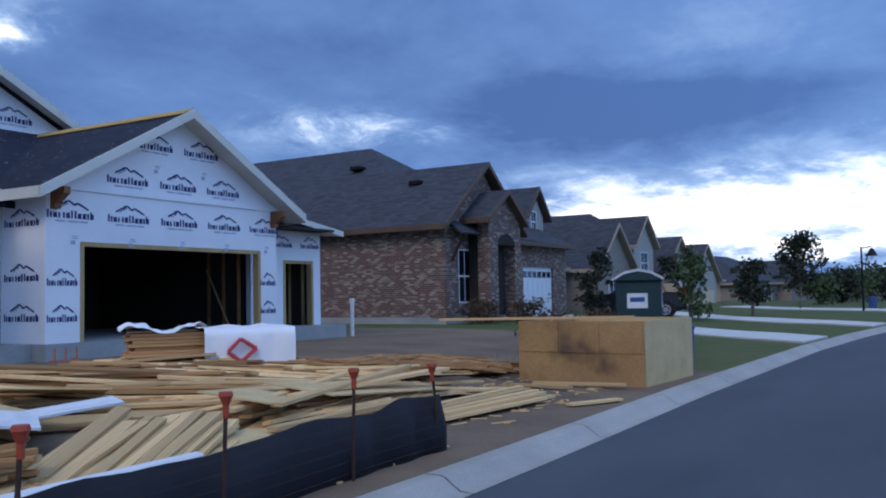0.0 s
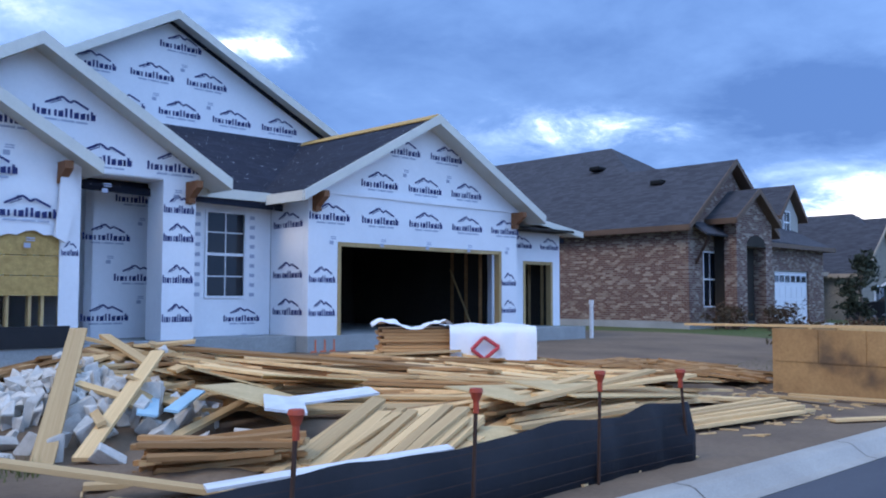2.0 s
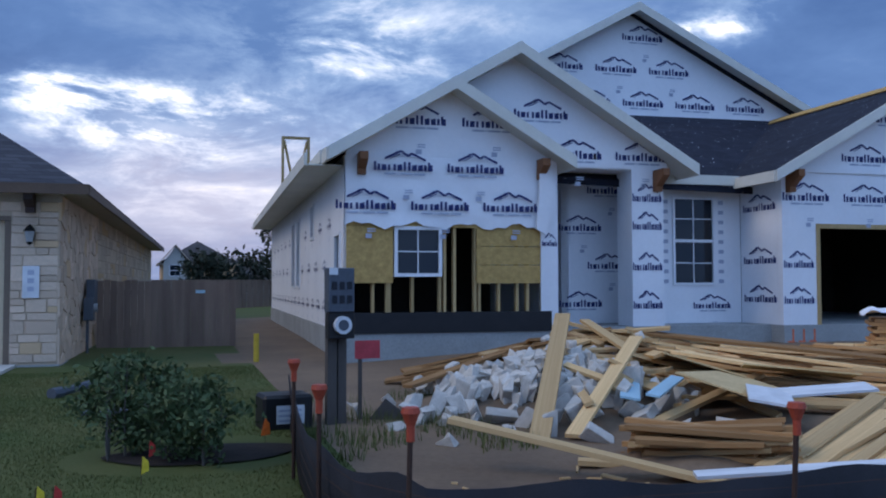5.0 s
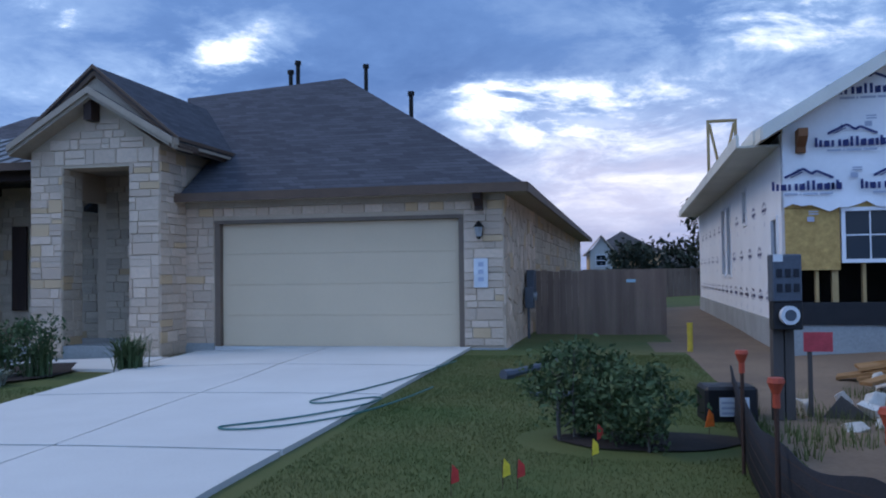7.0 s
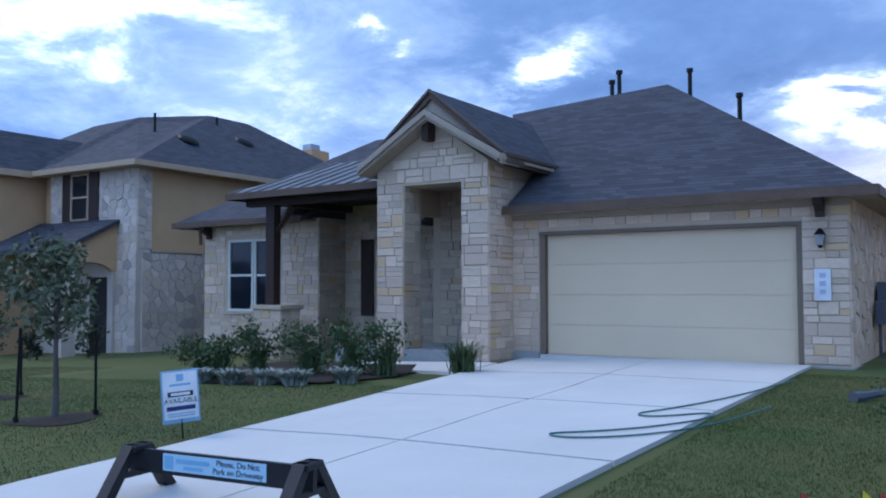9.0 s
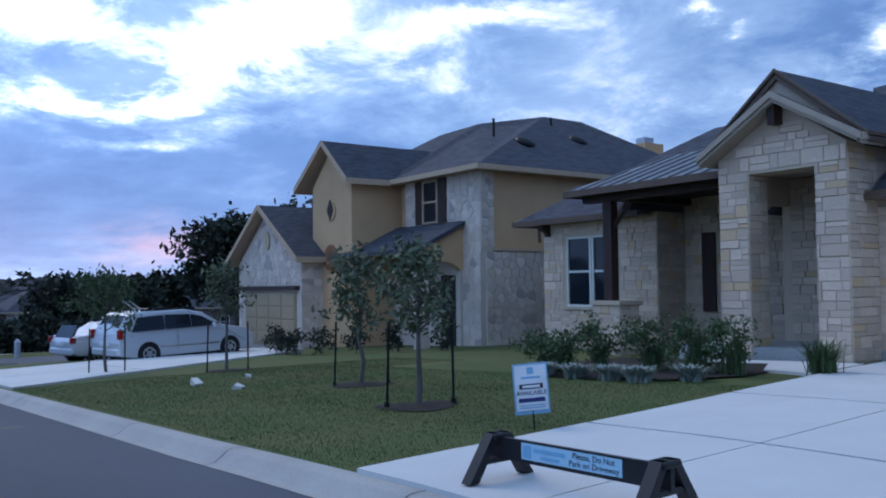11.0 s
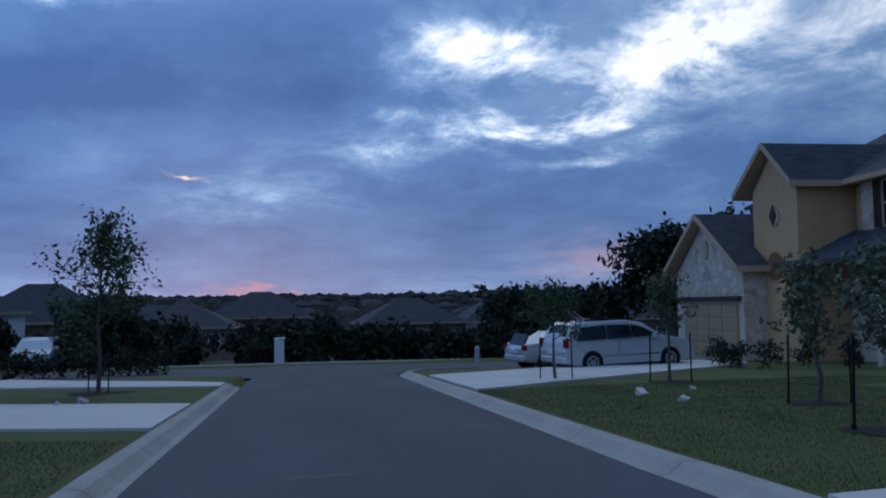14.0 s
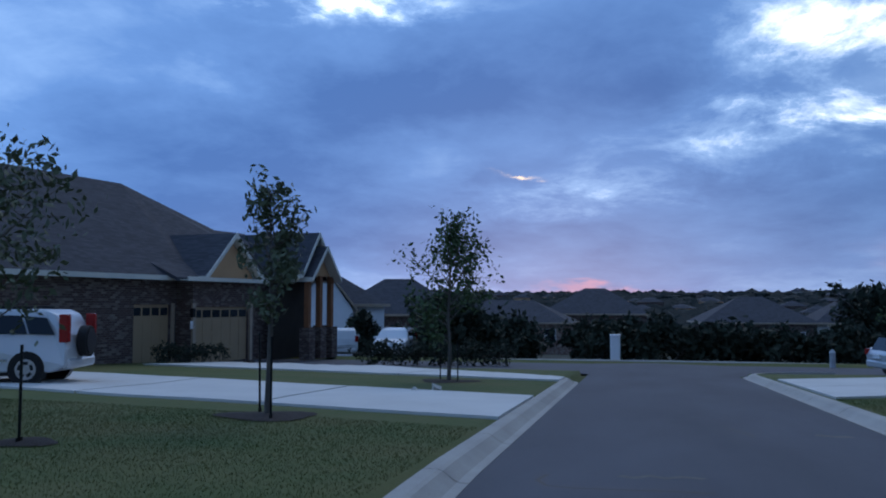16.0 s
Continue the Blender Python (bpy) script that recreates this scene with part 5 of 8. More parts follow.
# porch
part("porch_roof", slab([(-6.7, -2.0, 2.85), (-0.75, -2.0, 2.85), (-0.75, 0.05, 3.85), (-6.7, 0.05, 3.85)], 0.14, down=(0, 0, -1)), SH, house_c)
part("porch_gable", prism_x([(-1.85, 2.72), (0.0, 2.72), (0.0, 3.65)], -1.05, -0.9), ST, house_c)
bm = box(-1.1, -1.9, bz, -0.85, -1.45, 2.75)
part("porch_pillar", bm, M["mortar_lilac"], house_c)
bm = bmesh.new()
arc = [(-1.9, 2.75), (-1.9, 2.2)] + [(-0.95 - 0.95 * math.cos(radians(a)) * 0.9, 2.0 + 0.45 * math.sin(radians(a))) for a in range(20, 161, 20)] + [(0.0, 2.2), (0.0, 2.75)]
part("porch_arch", prism_x(arc, -1.05, -0.88), ST, house_c)
part("front_wall", box(-5.0, -0.12, bz, -0.95, 0.0, 3.4), M["mortar_lilac"], house_c)
# near-black panel on the wall paints the shade of an open doorway
part("doorway", box(-2.0, -0.16, -0.4, -1.2, -0.11, 2.0), M["interior_shade"], house_c)
# garage wing
gwc = part("garage_wing", box(-13.3, -2.8, bz, -7.35, 2.0, 2.7), M["mortar_lilac"], house_c)
gwg = part("garage_gable", prism_y([(-13.3, 2.7), (-7.35, 2.7), (-10.4, 4.75)], -2.8, -2.6), M["mortar_lilac"], house_c)
gable_roof(house_c, -13.9, -10.45, -6.95, 2.78, 5.0, -3.2, 2.5, SH, M["tan_trim"])
gd = part("garage_door", box(-12.5, -2.86, -0.62, -7.75, -2.78, 1.45), M["garage_door_tan"], house_c, "tan panelled garage door")
for i in range(4):
    for j in range(4):
        part("door_panel", box(-12.42 + i * 1.17, -2.885, -0.55 + j * 0.5, -11.35 + i * 1.17, -2.86, -0.12 + j * 0.5, bevel=0.008), M["garage_door_tan"], gd)
part("garage_shelf", box(-12.9, -3.0, 1.55, -7.45, -2.8, 1.72), M["dark_wood"], house_c)
bm = bmesh.new()
bmesh.ops.create_cone(bm, cap_ends=True, segments=16, radius1=0.22, radius2=0.22, depth=0.05, matrix=pose(-10.35, -2.83, 3.55, 90) @ Matrix.Diagonal((1, 1.7, 1, 1)))
part("gable_vent", bm, M["tan_trim"], house_c)
part("chimney", box(-4.5, 12.0, 3, -3.4, 13.2, 7.9), M["stucco"], house_c)
part("chimney_pot", box(-4.2, 12.3, 7.9, -3.7, 12.9, 8.2), M["rim"], house_c)

# ---- brick house beyond the lot ----
HE = pose(30.15, 15.0, 0, 0, 0, -4)
house_e = thing("brick_house", HE, "brown mottled brick house with steep grey shingle roof", "house")
BR, SB = M["brick_brown"], M["shingle_slate"]
part("base_course", box(-0.03, -0.03, -0.4, 5.6, 12, 0.72), M["slab_concrete"], house_e)
part("side_body", box(0.0, 0.2, 0.7, 5.6, 14, 4.3), BR, house_e)
part("garage_body", box(5.602, 1.1, 0.3, 14, 14, 4.0), BR, house_e)
part("front_wall", wall_x(0.0, 5.6, 0.7, 4.3, 0.0, 0.2, [(1.05, 2.15, 1.25, 3.4)]), BR, house_e)
part("front_gable", prism_y([(0.0, 4.3), (5.6, 4.3), (5.6, 4.6), (3.1, 6.85), (0.0, 4.6)], 0.0, 0.2), BR, house_e)
part("stone_corner", box(-0.05, -0.05, 0.7, 0.6, 0.0, 2.1), BR, house_e)
part("stone_corner", box(-0.06, -0.05, 0.7, 0.0, 0.7, 2.1), BR, house_e)
gable_roof(house_e, -0.5, 3.1, 6.7, 4.3, 7.1, -0.35, 8.0, SB, M["fascia"])
window_part(house_e, 1.05, 2.15, 1.25, 3.4, 0.02, cols=2, rows=2)
part("awning", slab([(0.2, -0.7, 4.0), (2.7, -0.7, 4.0), (2.7, 0.0, 4.5), (0.2, 0.0, 4.5)], 0.08), SB, house_e)
for x in (0.5, 2.45):
    part("awning_brace", tube((x, -0.6, 3.95), (x, -0.02, 2.9), 0.06, n=4), M["dark_wood"], house_e)
part("porch_front", wall_x(1.75, 4.65, 0.4, 4.6, -1.0, 0.5, [(2.55, 4.1, -1, 3.6)]), BR, house_e)
arc = [(2.55, 3.6)] + [(3.325 - 0.775 * math.cos(radians(a)), 3.6 + 0.45 * math.sin(radians(a))) for a in range(0, 181, 20)] + [(4.1, 3.6)]
# solid near-black block stands in for the shade inside the porch
part("porch_shade", box(1.9, -0.5, 0.7, 4.5, 0.0, 4.4), M["interior_shade"], house_e)
# near-black plate fills the arched head as painted shade, not masonry
part("porch_arch", prism_y(arc, -1.02, -0.98), M["interior_shade"], house_e)
part("porch_gable", prism_y([(1.75, 4.6), (4.65, 4.6), (3.1, 5.65)], -1.0, -0.5), BR, house_e)
gable_roof(house_e, 1.2, 3.05, 4.8, 4.6, 5.85, -1.3, 3.0, SB, M["fascia"], name="porch_roof")
part("garage_wall", wall_x(5.6, 14.0, 0.4, 4.0, 0.9, 0.2, [(8.8, 12.3, -1, 2.85)]), BR, house_e)
gd = part("garage_door", box(8.8, 1.0, 0.3, 12.3, 1.1, 2.85), M["white_vinyl"], house_e, "white panelled garage door with small panes")
for i in range(6):
    part("pane", box(8.95 + i * 0.56, 0.97, 2.35, 9.35 + i * 0.56, 1.0, 2.65), M["window_dark"], gd)
for i in range(6):
    for j in range(3):
        part("door_panel", box(8.92 + i * 0.56, 0.98, 0.45 + j * 0.6, 9.38 + i * 0.56, 1.0, 0.95 + j * 0.6, bevel=0.008), M["white_vinyl"], gd)
er = part("roof", slab([(-0.45, 0.5, 4.3), (14.4, 0.5, 4.0), (7.0, 8.4, 9.1)], 0.14, down=(0, 0, -1)), SB, house_e)
part("roof_slope", slab([(-0.45, 0.5, 4.3), (7.0, 8.4, 9.1), (7.0, 17, 9.1), (-0.45, 17, 4.3)], 0.14, down=(0, 0, -1)), SB, er)
part("roof_slope", slab([(14.4, 0.5, 4.0), (14.4, 17, 4.0), (7.0, 17, 9.1), (7.0, 8.4, 9.1)], 0.14, down=(0, 0, -1)), SB, er)
part("eave_board", box(-0.5, 0.5, 4.12, -0.45, 17, 4.32), M["fascia"], er)
part("eave_board", box(6.7, 0.45, 3.85, 14.4, 0.5, 4.05), M["fascia"], er)
part("dormer", box(11.6, 2.0, 4.4, 13.7, 5.5, 5.6), M["stucco_pale"], house_e)
part("dormer_gable", prism_y([(11.6, 5.6), (13.7, 5.6), (12.65, 6.8)], 2.0, 2.2), M["stucco_pale"], house_e)
gable_roof(house_e, 11.2, 12.65, 14.1, 5.55, 7.15, 1.7, 6.5, SB, M["fascia"], name="dormer_roof")
window_part(house_e, 12.0, 12.7, 4.75, 5.85, 1.93, cols=2, rows=2)
for x, y, z in ((2.2, 13.0, 7.2), (-0.2, 15, 6.6)):
    part("vent_pipe", tube((x, y, z - 1.5), (x, y, z + 0.8), 0.09), M["lamp_iron"], house_e)
for x, y, z in ((4.6, 7.5, 7.7), (2.2, 2.6, 6.35)):
    part("roof_vent", box(x - 0.3, y - 0.3, z - 0.1, x + 0.3, y + 0.3, z + 0.12, bevel=0.05), M["lamp_iron"], house_e)


def plain_house(m, w, d, eave, rise, wall, roof, wing=None, wing_wall=None, garage=None, windows=(), label="", group="", chimney=None):
    """A house of one block with a hip roof, a gabled front wing, windows and a garage door."""
    h = thing("house", m, label, "house", group)
    part("wall", box(0, 0, -1.5, w, d, eave), M[wall], h)
    o, r = 0.45, min(w, d) / 2 + 0.45
    p = [(-o, -o, eave), (w + o, -o, eave), (w + o, d + o, eave), (-o, d + o, eave)]
    if w >= d:
        a, b = (r - o, d / 2, eave + rise), (w + o - r, d / 2, eave + rise)
        faces = ([p[0], p[1], b, a], [p[1], p[2], b], [p[2], p[3], a, b], [p[3], p[0], a])
    else:
        a, b = (w / 2, r - o, eave + rise), (w / 2, d + o - r, eave + rise)
        faces = ([p[0], p[1], a], [p[1], p[2], b, a], [p[2], p[3], b], [p[3], p[0], a, b])
    rf = None
    for f in faces:
        q = part("roof" if rf is None else "roof_slope", slab(f, 0.15, down=(0, 0, -1)), M[roof], h if rf is None else rf)
        rf = rf or q
    for bx in ((-o - 0.03, -o - 0.03, eave - 0.2, w + o + 0.03, -o, eave + 0.02), (w + o, -o, eave - 0.2, w + o + 0.03, d + o, eave + 0.02), (-o - 0.03, -o, eave - 0.2, -o, d + o, eave + 0.02)):
        part("eave_board", box(*bx), M["soffit"], rf)
    if wing:
        x0, x1, y0, e2, a2 = wing
        wm_ = M[wing_wall or wall]
        part("wing", box(x0, y0, -1.5, x1, 0.3, e2), wm_, h)
        part("wing_gable", prism_y([(x0, e2), (x1, e2), ((x0 + x1) / 2, a2 - 0.25)], y0, y0 + 0.2), wm_, h)
        gable_roof(h, x0 - 0.4, (x0 + x1) / 2, x1 + 0.4, e2, a2, y0 - 0.35, d / 2, M[roof], M["soffit"], name="wing_roof")
    for x0, x1, z0, z1, y in windows:
        window_part(h, x0, x1, z0, z1, y - 0.07, cols=2, rows=2)
    if garage:
        x0, x1, z0, z1, y, gm_ = garage
        g = part("garage_door", box(x0, y - 0.06, z0, x1, y, z1), M[gm_], h)
        for i in range(4):
            part("door_panel", box(x0 + 0.05, y - 0.08, lerp(i / 4, z0, z1) + 0.03, x1 - 0.05, y - 0.06, lerp((i + 1) / 4, z0, z1) - 0.03), M[gm_], g)
    if chimney:
        x, y, z = chimney
        c = part("chimney", box(x, y, eave, x + 0.9, y + 0.9, z), M[wall], h)
        part("chimney_cap", box(x + 0.1, y + 0.1, z, x + 0.8, y + 0.8, z + 0.3), M["rim"], c)
    return h


ROW = "houses along the street"
plain_house(pose(46.0, 16.9, -0.3, 0, 0, -6), 13, 12, 3.3, 3.0, "stone_far", "shingle_slate", (3.0, 8.5, -2.0, 3.2, 6.0), "stone_far", None, ((4.6, 6.0, 0.9, 2.6, -2.0), (9.5, 11, 1, 2.6, 0)), "dim grey stone house with a gabled front", ROW, (1.5, 5.0, 7.9))
plain_house(pose(54.5, 15.3, -0.9, 0, 0, -6), 5, 11, 5.6, 2.2, "stucco_pale", "shingle_slate", (0.6, 4.2, -1.2, 5.4, 7.4), "stucco_pale", None, ((1.6, 3.0, 3.6, 5.0, -1.2),), "narrow two-storey pale stucco house with gable", ROW)
plain_house(pose(61.5, 15.4, -0.45, 0, 0, -8), 12, 12, 3.2, 3.2, "stone_far", "shingle_slate", (1.0, 6.5, -1.5, 3.2, 6.0), "stone_far", (7.5, 11.5, -0.2, 2.1, 0, "garage_door_tan"), ((2.8, 4.2, 0.9, 2.5, -1.5),), "grey stone house with a front gable", ROW)
plain_house(pose(77, 16.2, -0.7, 0, 0, -9), 12, 12, 3.2, 3.3, "stucco", "shingle_slate", (0.5, 6.5, -1.5, 3.2, 6.4), "stucco_pale", (1.2, 5.6, -0.2, 2.2, -1.5, "garage_door"), ((8, 9.6, 0.9, 2.5, 0),), "pale stucco house with a gabled garage", ROW)
plain_house(pose(96, 12.5, -1.0, 0, 0, -12), 16, 12, 3.2, 3.2, "stone_far", "shingle_slate", (9.0, 14.5, -1.5, 3.2, 5.8), "stone_far", None, ((2, 3.6, 0.9, 2.5, 0), (5, 6.6, 0.9, 2.5, 0)), "long low grey house at the end of the row", ROW)
plain_house(pose(128, -4, -0.6, 0, 0, -60), 16, 12, 3.4, 3.2, "stone_far", "shingle_brown", None, None, None, (), "low house at the bend of the street", ROW)

# ---- dark brick house across the street ----
HD = pose(-31.5, -18.1, 0, 0, 0, 170)
house_d = thing("corner_house", HD, "dark brick house with tan garage doors and a columned porch", "house")
DB, SD = M["brick_dark"], M["shingle_slate"]
part("wall", wall_x(-15.0, 0.3, -1.2, 2.5, 0.0, 0.2, [(-2.1, -0.1, -2, 1.5)]), DB, house_d)
part("wall", wall_x(0.3, 4.5, -1.2, 2.5, -0.8, 0.2, [(0.35, 4.0, -2, 1.4)]), DB, house_d)
part("wall", wall_y(-0.6, 0.0, -1.2, 2.5, 0.3, 0.2), DB, house_d)
part("wall", wall_x(4.5, 12.5, -1.2, 2.8, 1.6, 0.2), DB, house_d)
for x0, x1, y, z1 in ((-2.1, -0.1, 0.08, 1.5), (0.35, 4.0, -0.72, 1.4)):
    g = part("garage_door", box(x0, y, -0.85, x1, y + 0.08, z1), M["garage_door_tan"], house_d, "tan panelled garage door with a row of panes")
    n = 4 if x0 < 0 else 6
    for i in range(n):
        a, b = lerp(i / n, x0, x1) + 0.06, lerp((i + 1) / n, x0, x1) - 0.06
        part("pane", box(a, y - 0.02, z1 - 0.42, b, y, z1 - 0.12), M["window_dark"], g)
        for j in range(3):
            part("door_panel", box(a, y - 0.015, -0.78 + j * 0.58, b, y, -0.30 + j * 0.58), M["garage_door_tan"], g)
for x, y in ((-0.02, -0.02), (0.25, -0.85), (4.08, -0.85)):
    part("door_post", box(x - 0.02, y - 0.03, -0.9, x + 0.16, y + 0.06, 1.55), M["soffit"], house_d)
hd = part("roof", slab([(-15.5, -0.45, 2.6), (0.8, -0.45, 2.6), (3.1, 5.6, 7.0), (-8.0, 5.6, 6.95)], 0.14, down=(0, 0, -1)), SD, house_d)
part("roof_slope", slab([(0.8, -0.45, 2.6), (8.5, 2.0, 4.0), (11.5, 5.6, 5.05), (3.1, 5.6, 7.0)], 0.14, down=(0, 0, -1)), SD, hd)
part("roof_slope", slab([(11.5, 5.6, 5.05), (11.5, 12, 5.05), (3.1, 9, 7.0), (3.1, 5.6, 7.0)], 0.14, down=(0, 0, -1)), SD, hd)
part("roof_slope", slab([(-0.8, -0.9, 2.55), (5.0, -0.9, 2.55), (11.2, 4.5, 5.25), (-1.5, 4.5, 5.25)], 0.14, down=(0, 0, -1)), SD, hd)
part("eave_board", box(-15.5, -0.5, 2.44, 0.7, -0.45, 2.62), M["primed_trim"], hd)
part("eave_board", box(-0.6, -1.3, 2.42, 5.0, -1.25, 2.58), M["primed_trim"], hd)
part("soffit", box(-0.6, -1.25, 2.44, 5.0, -0.8, 2.47), M["primed_trim"], hd)
part("garage_gable", prism_y([(0.95, 2.6), (4.35, 2.6), (2.65, 4.3)], -0.8, -0.65), M["stucco"], house_d)
gable_roof(house_d, 0.7, 2.67, 4.65, 2.62, 4.5, -1.1, 3.0, SD, M["primed_trim"], name="garage_roof")
gable_roof(house_d, 8.6, 10.2, 11.9, 2.95, 5.1, -0.7, 5.0, SD, M["primed_trim"], name="porch_roof")
gable_roof(house_d, 8.9, 10.3, 11.7, 2.8, 4.4, -1.1, 2.0, SD, M["primed_trim"], name="porch_front_roof")
part("porch_gable", prism_y([(9.0, 2.9), (11.6, 2.9), (10.3, 4.2)], -0.6, -0.45), M["stucco"], house_d)
for x in (9.1, 10.2, 11.3):
    c = part("porch_column", box(x, -0.75, 0.35, x + 0.26, -0.5, 2.9), M["cedar"], house_d)
    part("column_pier", box(x - 0.15, -0.9, -1.2, x + 0.42, -0.35, 0.35), DB, c)
# back sheet coloured near-black for the shade under the porch roof
part("porch_back", box(8.6, 0.9, -1.2, 11.9, 1.0, 2.9), M["interior_shade"], house_d)
lan = thing("wall_lantern", HD @ pose(0.2, -0.05, 1.15), "small dark wall lantern between the garage doors", "lamp")
part("body", box(-0.08, -0.9, -0.15, 0.08, -0.76, 0.2), M["lamp_iron"], lan)
part("plaque", box(-0.12, -0.83, -0.6, 0.12, -0.8, -0.3), M["sign_white"], lan)

# ---- houses at the end of the street and on the hills ----
FAR = "houses beyond the end of the street"


def polar(az, D):
    return -D * math.sin(radians(az)), D * math.cos(radians(az))


for az, D, w, d, eave, rise, wall, turn in ((83.5, 130, 14, 11, 3.4, 3.4, "brick_dark", 95), (77.6, 132, 12, 10, 3.4, 3.6, "stucco_pale", 92), (92.4, 140, 15, 12, 4.8, 3.8, "brick_dark", 90), (97.6, 120, 16, 10, 3.0, 2.8, "brick_brown", 88), (70.5, 135, 14, 11, 3.4, 3.6, "brick_dark", 92), (103.5, 128, 12, 10, 3.8, 3.6, "stucco_pale", 88)):
    x, y = polar(az, D)
    cx = Matrix.Translation((x, y, valley(x, y) + 1.5)) @ pose(0, 0, 0, 0, 0, turn) @ Matrix.Translation((-w / 2, -d, 0))
    z = valley(x, y)
    plain_house(cx, w, d, eave, rise, wall, "shingle_slate", None, None, None, ((1.2, 2.6, 0.6, 2.2, 0), (w / 2 - 0.7, w / 2 + 0.7, 0.6, 2.2, 0), (w - 2.8, w - 1.4, 0.6, 2.2, 0)), "dim hip-roofed house seen beyond the end of the street", FAR)
x, y = polar(109.6, 72)
plain_house(pose(x, y, valley(x, y) + 0.3, 0, 0, 108) @ pose(-4, -2, 0), 8, 11, 4.2, 2.6, "white_vinyl", "shingle_slate", (1.0, 5.5, -1.2, 3.8, 7.2), "white_vinyl", None, ((2.4, 4, 1, 2.6, -1.2),), "pale gabled house beside parked cars", FAR)
x, y = polar(106.0, 86)
plain_house(pose(x, y, valley(x, y) + 0.6, 0, 0, 100) @ pose(-6, 0, 0), 13, 10, 3.6, 3.6, "brick_dark", "shingle_slate", None, None, None, ((2.4, 4, 1, 2.6, 0),), "dim gabled house behind trees", FAR)
x, y = polar(-2.0, 112)
plain_house(pose(x, y, -0.3, 0, 0, 2) @ pose(-4.5, 0, 0), 9, 9, 4.6, 3.0, "stucco", "shingle_brown", (0.2, 3.0, -0.6, 4.8, 6.9), "stucco_pale", None, ((0.9, 2.2, 3.0, 4.4, -0.6),), "two-storey house far behind the gardens", FAR)
x, y = polar(-4.4, 112)
plain_house(pose(x, y, -1.0, 0, 0, 2) @ pose(-4, 0, 0), 10, 9, 3.2, 2.6, "stone_far", "shingle_brown", None, None, None, (), "low house far behind the gardens", FAR)
r = random.Random(21)
far_rows = [(r.uniform(66, 122), r.uniform(330, 900)) for _ in range(64)]
wall_me = [mesh_of(box(-0.5, -0.5, -0.6, 0.5, 0.5, 0.5), M[k]) for k in ("stucco_pale", "stucco", "brick_dark")]
bm = slab([(-.56, -.56, 0), (.56, -.56, 0), (0, 0, 0.62)], 0.02)
for f in ([(.56, -.56, 0), (.56, .56, 0), (0, 0, 0.62)], [(.56, .56, 0), (-.56, .56, 0), (0, 0, 0.62)], [(-.56, .56, 0), (-.56, -.56, 0), (0, 0, 0.62)]):
    slab(f, 0.02, bm)
roof_me = mesh_of(bm, M["shingle_slate"])
for az, D in far_rows:
    x, y = polar(az, D)
    s, hh = r.uniform(10, 16), r.uniform(4, 6)
    h = thing("hill_house", pose(x, y, valley(x, y) + hh * 0.5, 0, 0, az + r.uniform(-20, 20)), "tiny hip-roofed house on the wooded hillside", "house", "houses on the far hillside")
    share("wall", wall_me[r.randrange(3)], h, Matrix.Diagonal((s, s * 0.8, hh, 1)))
    share("roof", roof_me, h, Matrix.Translation((0, 0, hh * 0.5)) @ Matrix.Diagonal((s, s * 0.8, hh, 1)))

# street lamp up the street
sl = thing("street_lamp", pose(56, 1.0, -0.1), "dark street lamp with a hanging shade on an arm", "street lamp")
part("pole", tube((0, 0, 0), (0, 0, 4.0), 0.07, 0.05, n=10), M["lamp_iron"], sl)
part("arm", tube((0, 0, 3.9), (0.1, -0.55, 4.0), 0.03, n=6), M["lamp_iron"], sl)
part("shade", tube((0.1, -0.55, 3.45), (0.1, -0.55, 3.9), 0.32, 0.08, n=14), M["lamp_iron"], sl)
# white pedestal and hydrant at the end of the street
wp = thing("white_pedestal", pose(-46.2, -1.2, ground_z(-46.2, -1.2)), "white utility pedestal beyond the end of the street", "pedestal")
part("cabinet", box(-0.25, -0.25, 0, 0.25, 0.25, 1.3, bevel=0.05), M["white_vinyl"], wp)
part("lid", box(-0.28, -0.28, 1.3, 0.28, 0.28, 1.38, bevel=0.02), M["white_vinyl"], wp)
hy = thing("fire_hydrant", pose(-42.5, 8.5, ground_z(-45, 8.5)), "small pale fire hydrant by the far kerb", "hydrant")
part("barrel", tube((0, 0, 0), (0, 0, 0.7), 0.13, n=12), M["hydrant_paint"], hy)
part("bonnet", tube((0, 0, 0.7), (0, 0, 0.85), 0.15, 0.04, n=12), M["hydrant_paint"], hy)
part("outlet", tube((-0.2, 0, 0.5), (0.2, 0, 0.5), 0.06, n=8), M["hydrant_paint"], hy)

# ---- the building lot ----
BOARDS = {}


def board_mesh(kind):
    if kind not in BOARDS:
        bm = box(-0.5, -0.5, -0.5, 0.5, 0.5, 0.5)
        BOARDS[kind] = mesh_of(bm, M[kind])
    return BOARDS[kind]


def lumber_board(p, q, w, t, kind="lumber", name="lumber_board", roll=0.0, label="loose pale sawn pine board on the scrap heap"):
    """A board from p to q, w wide and t thick."""
    p, q = Vector(p), Vector(q)
    d = q - p
    ob = new(name, board_mesh(kind))
    yaw = math.atan2(d.y, d.x)
    tilt = -math.asin(max(-1, min(1, d.z / d.length)))
    ob.matrix_world = Matrix.Translation((p + q) / 2) @ Euler((roll, tilt, yaw)).to_matrix().to_4x4() @ Matrix.Diagonal((d.length, w, t, 1))
    return tagged(ob, label, "board", "scrap lumber on the lot")


rnd = random.Random(7)


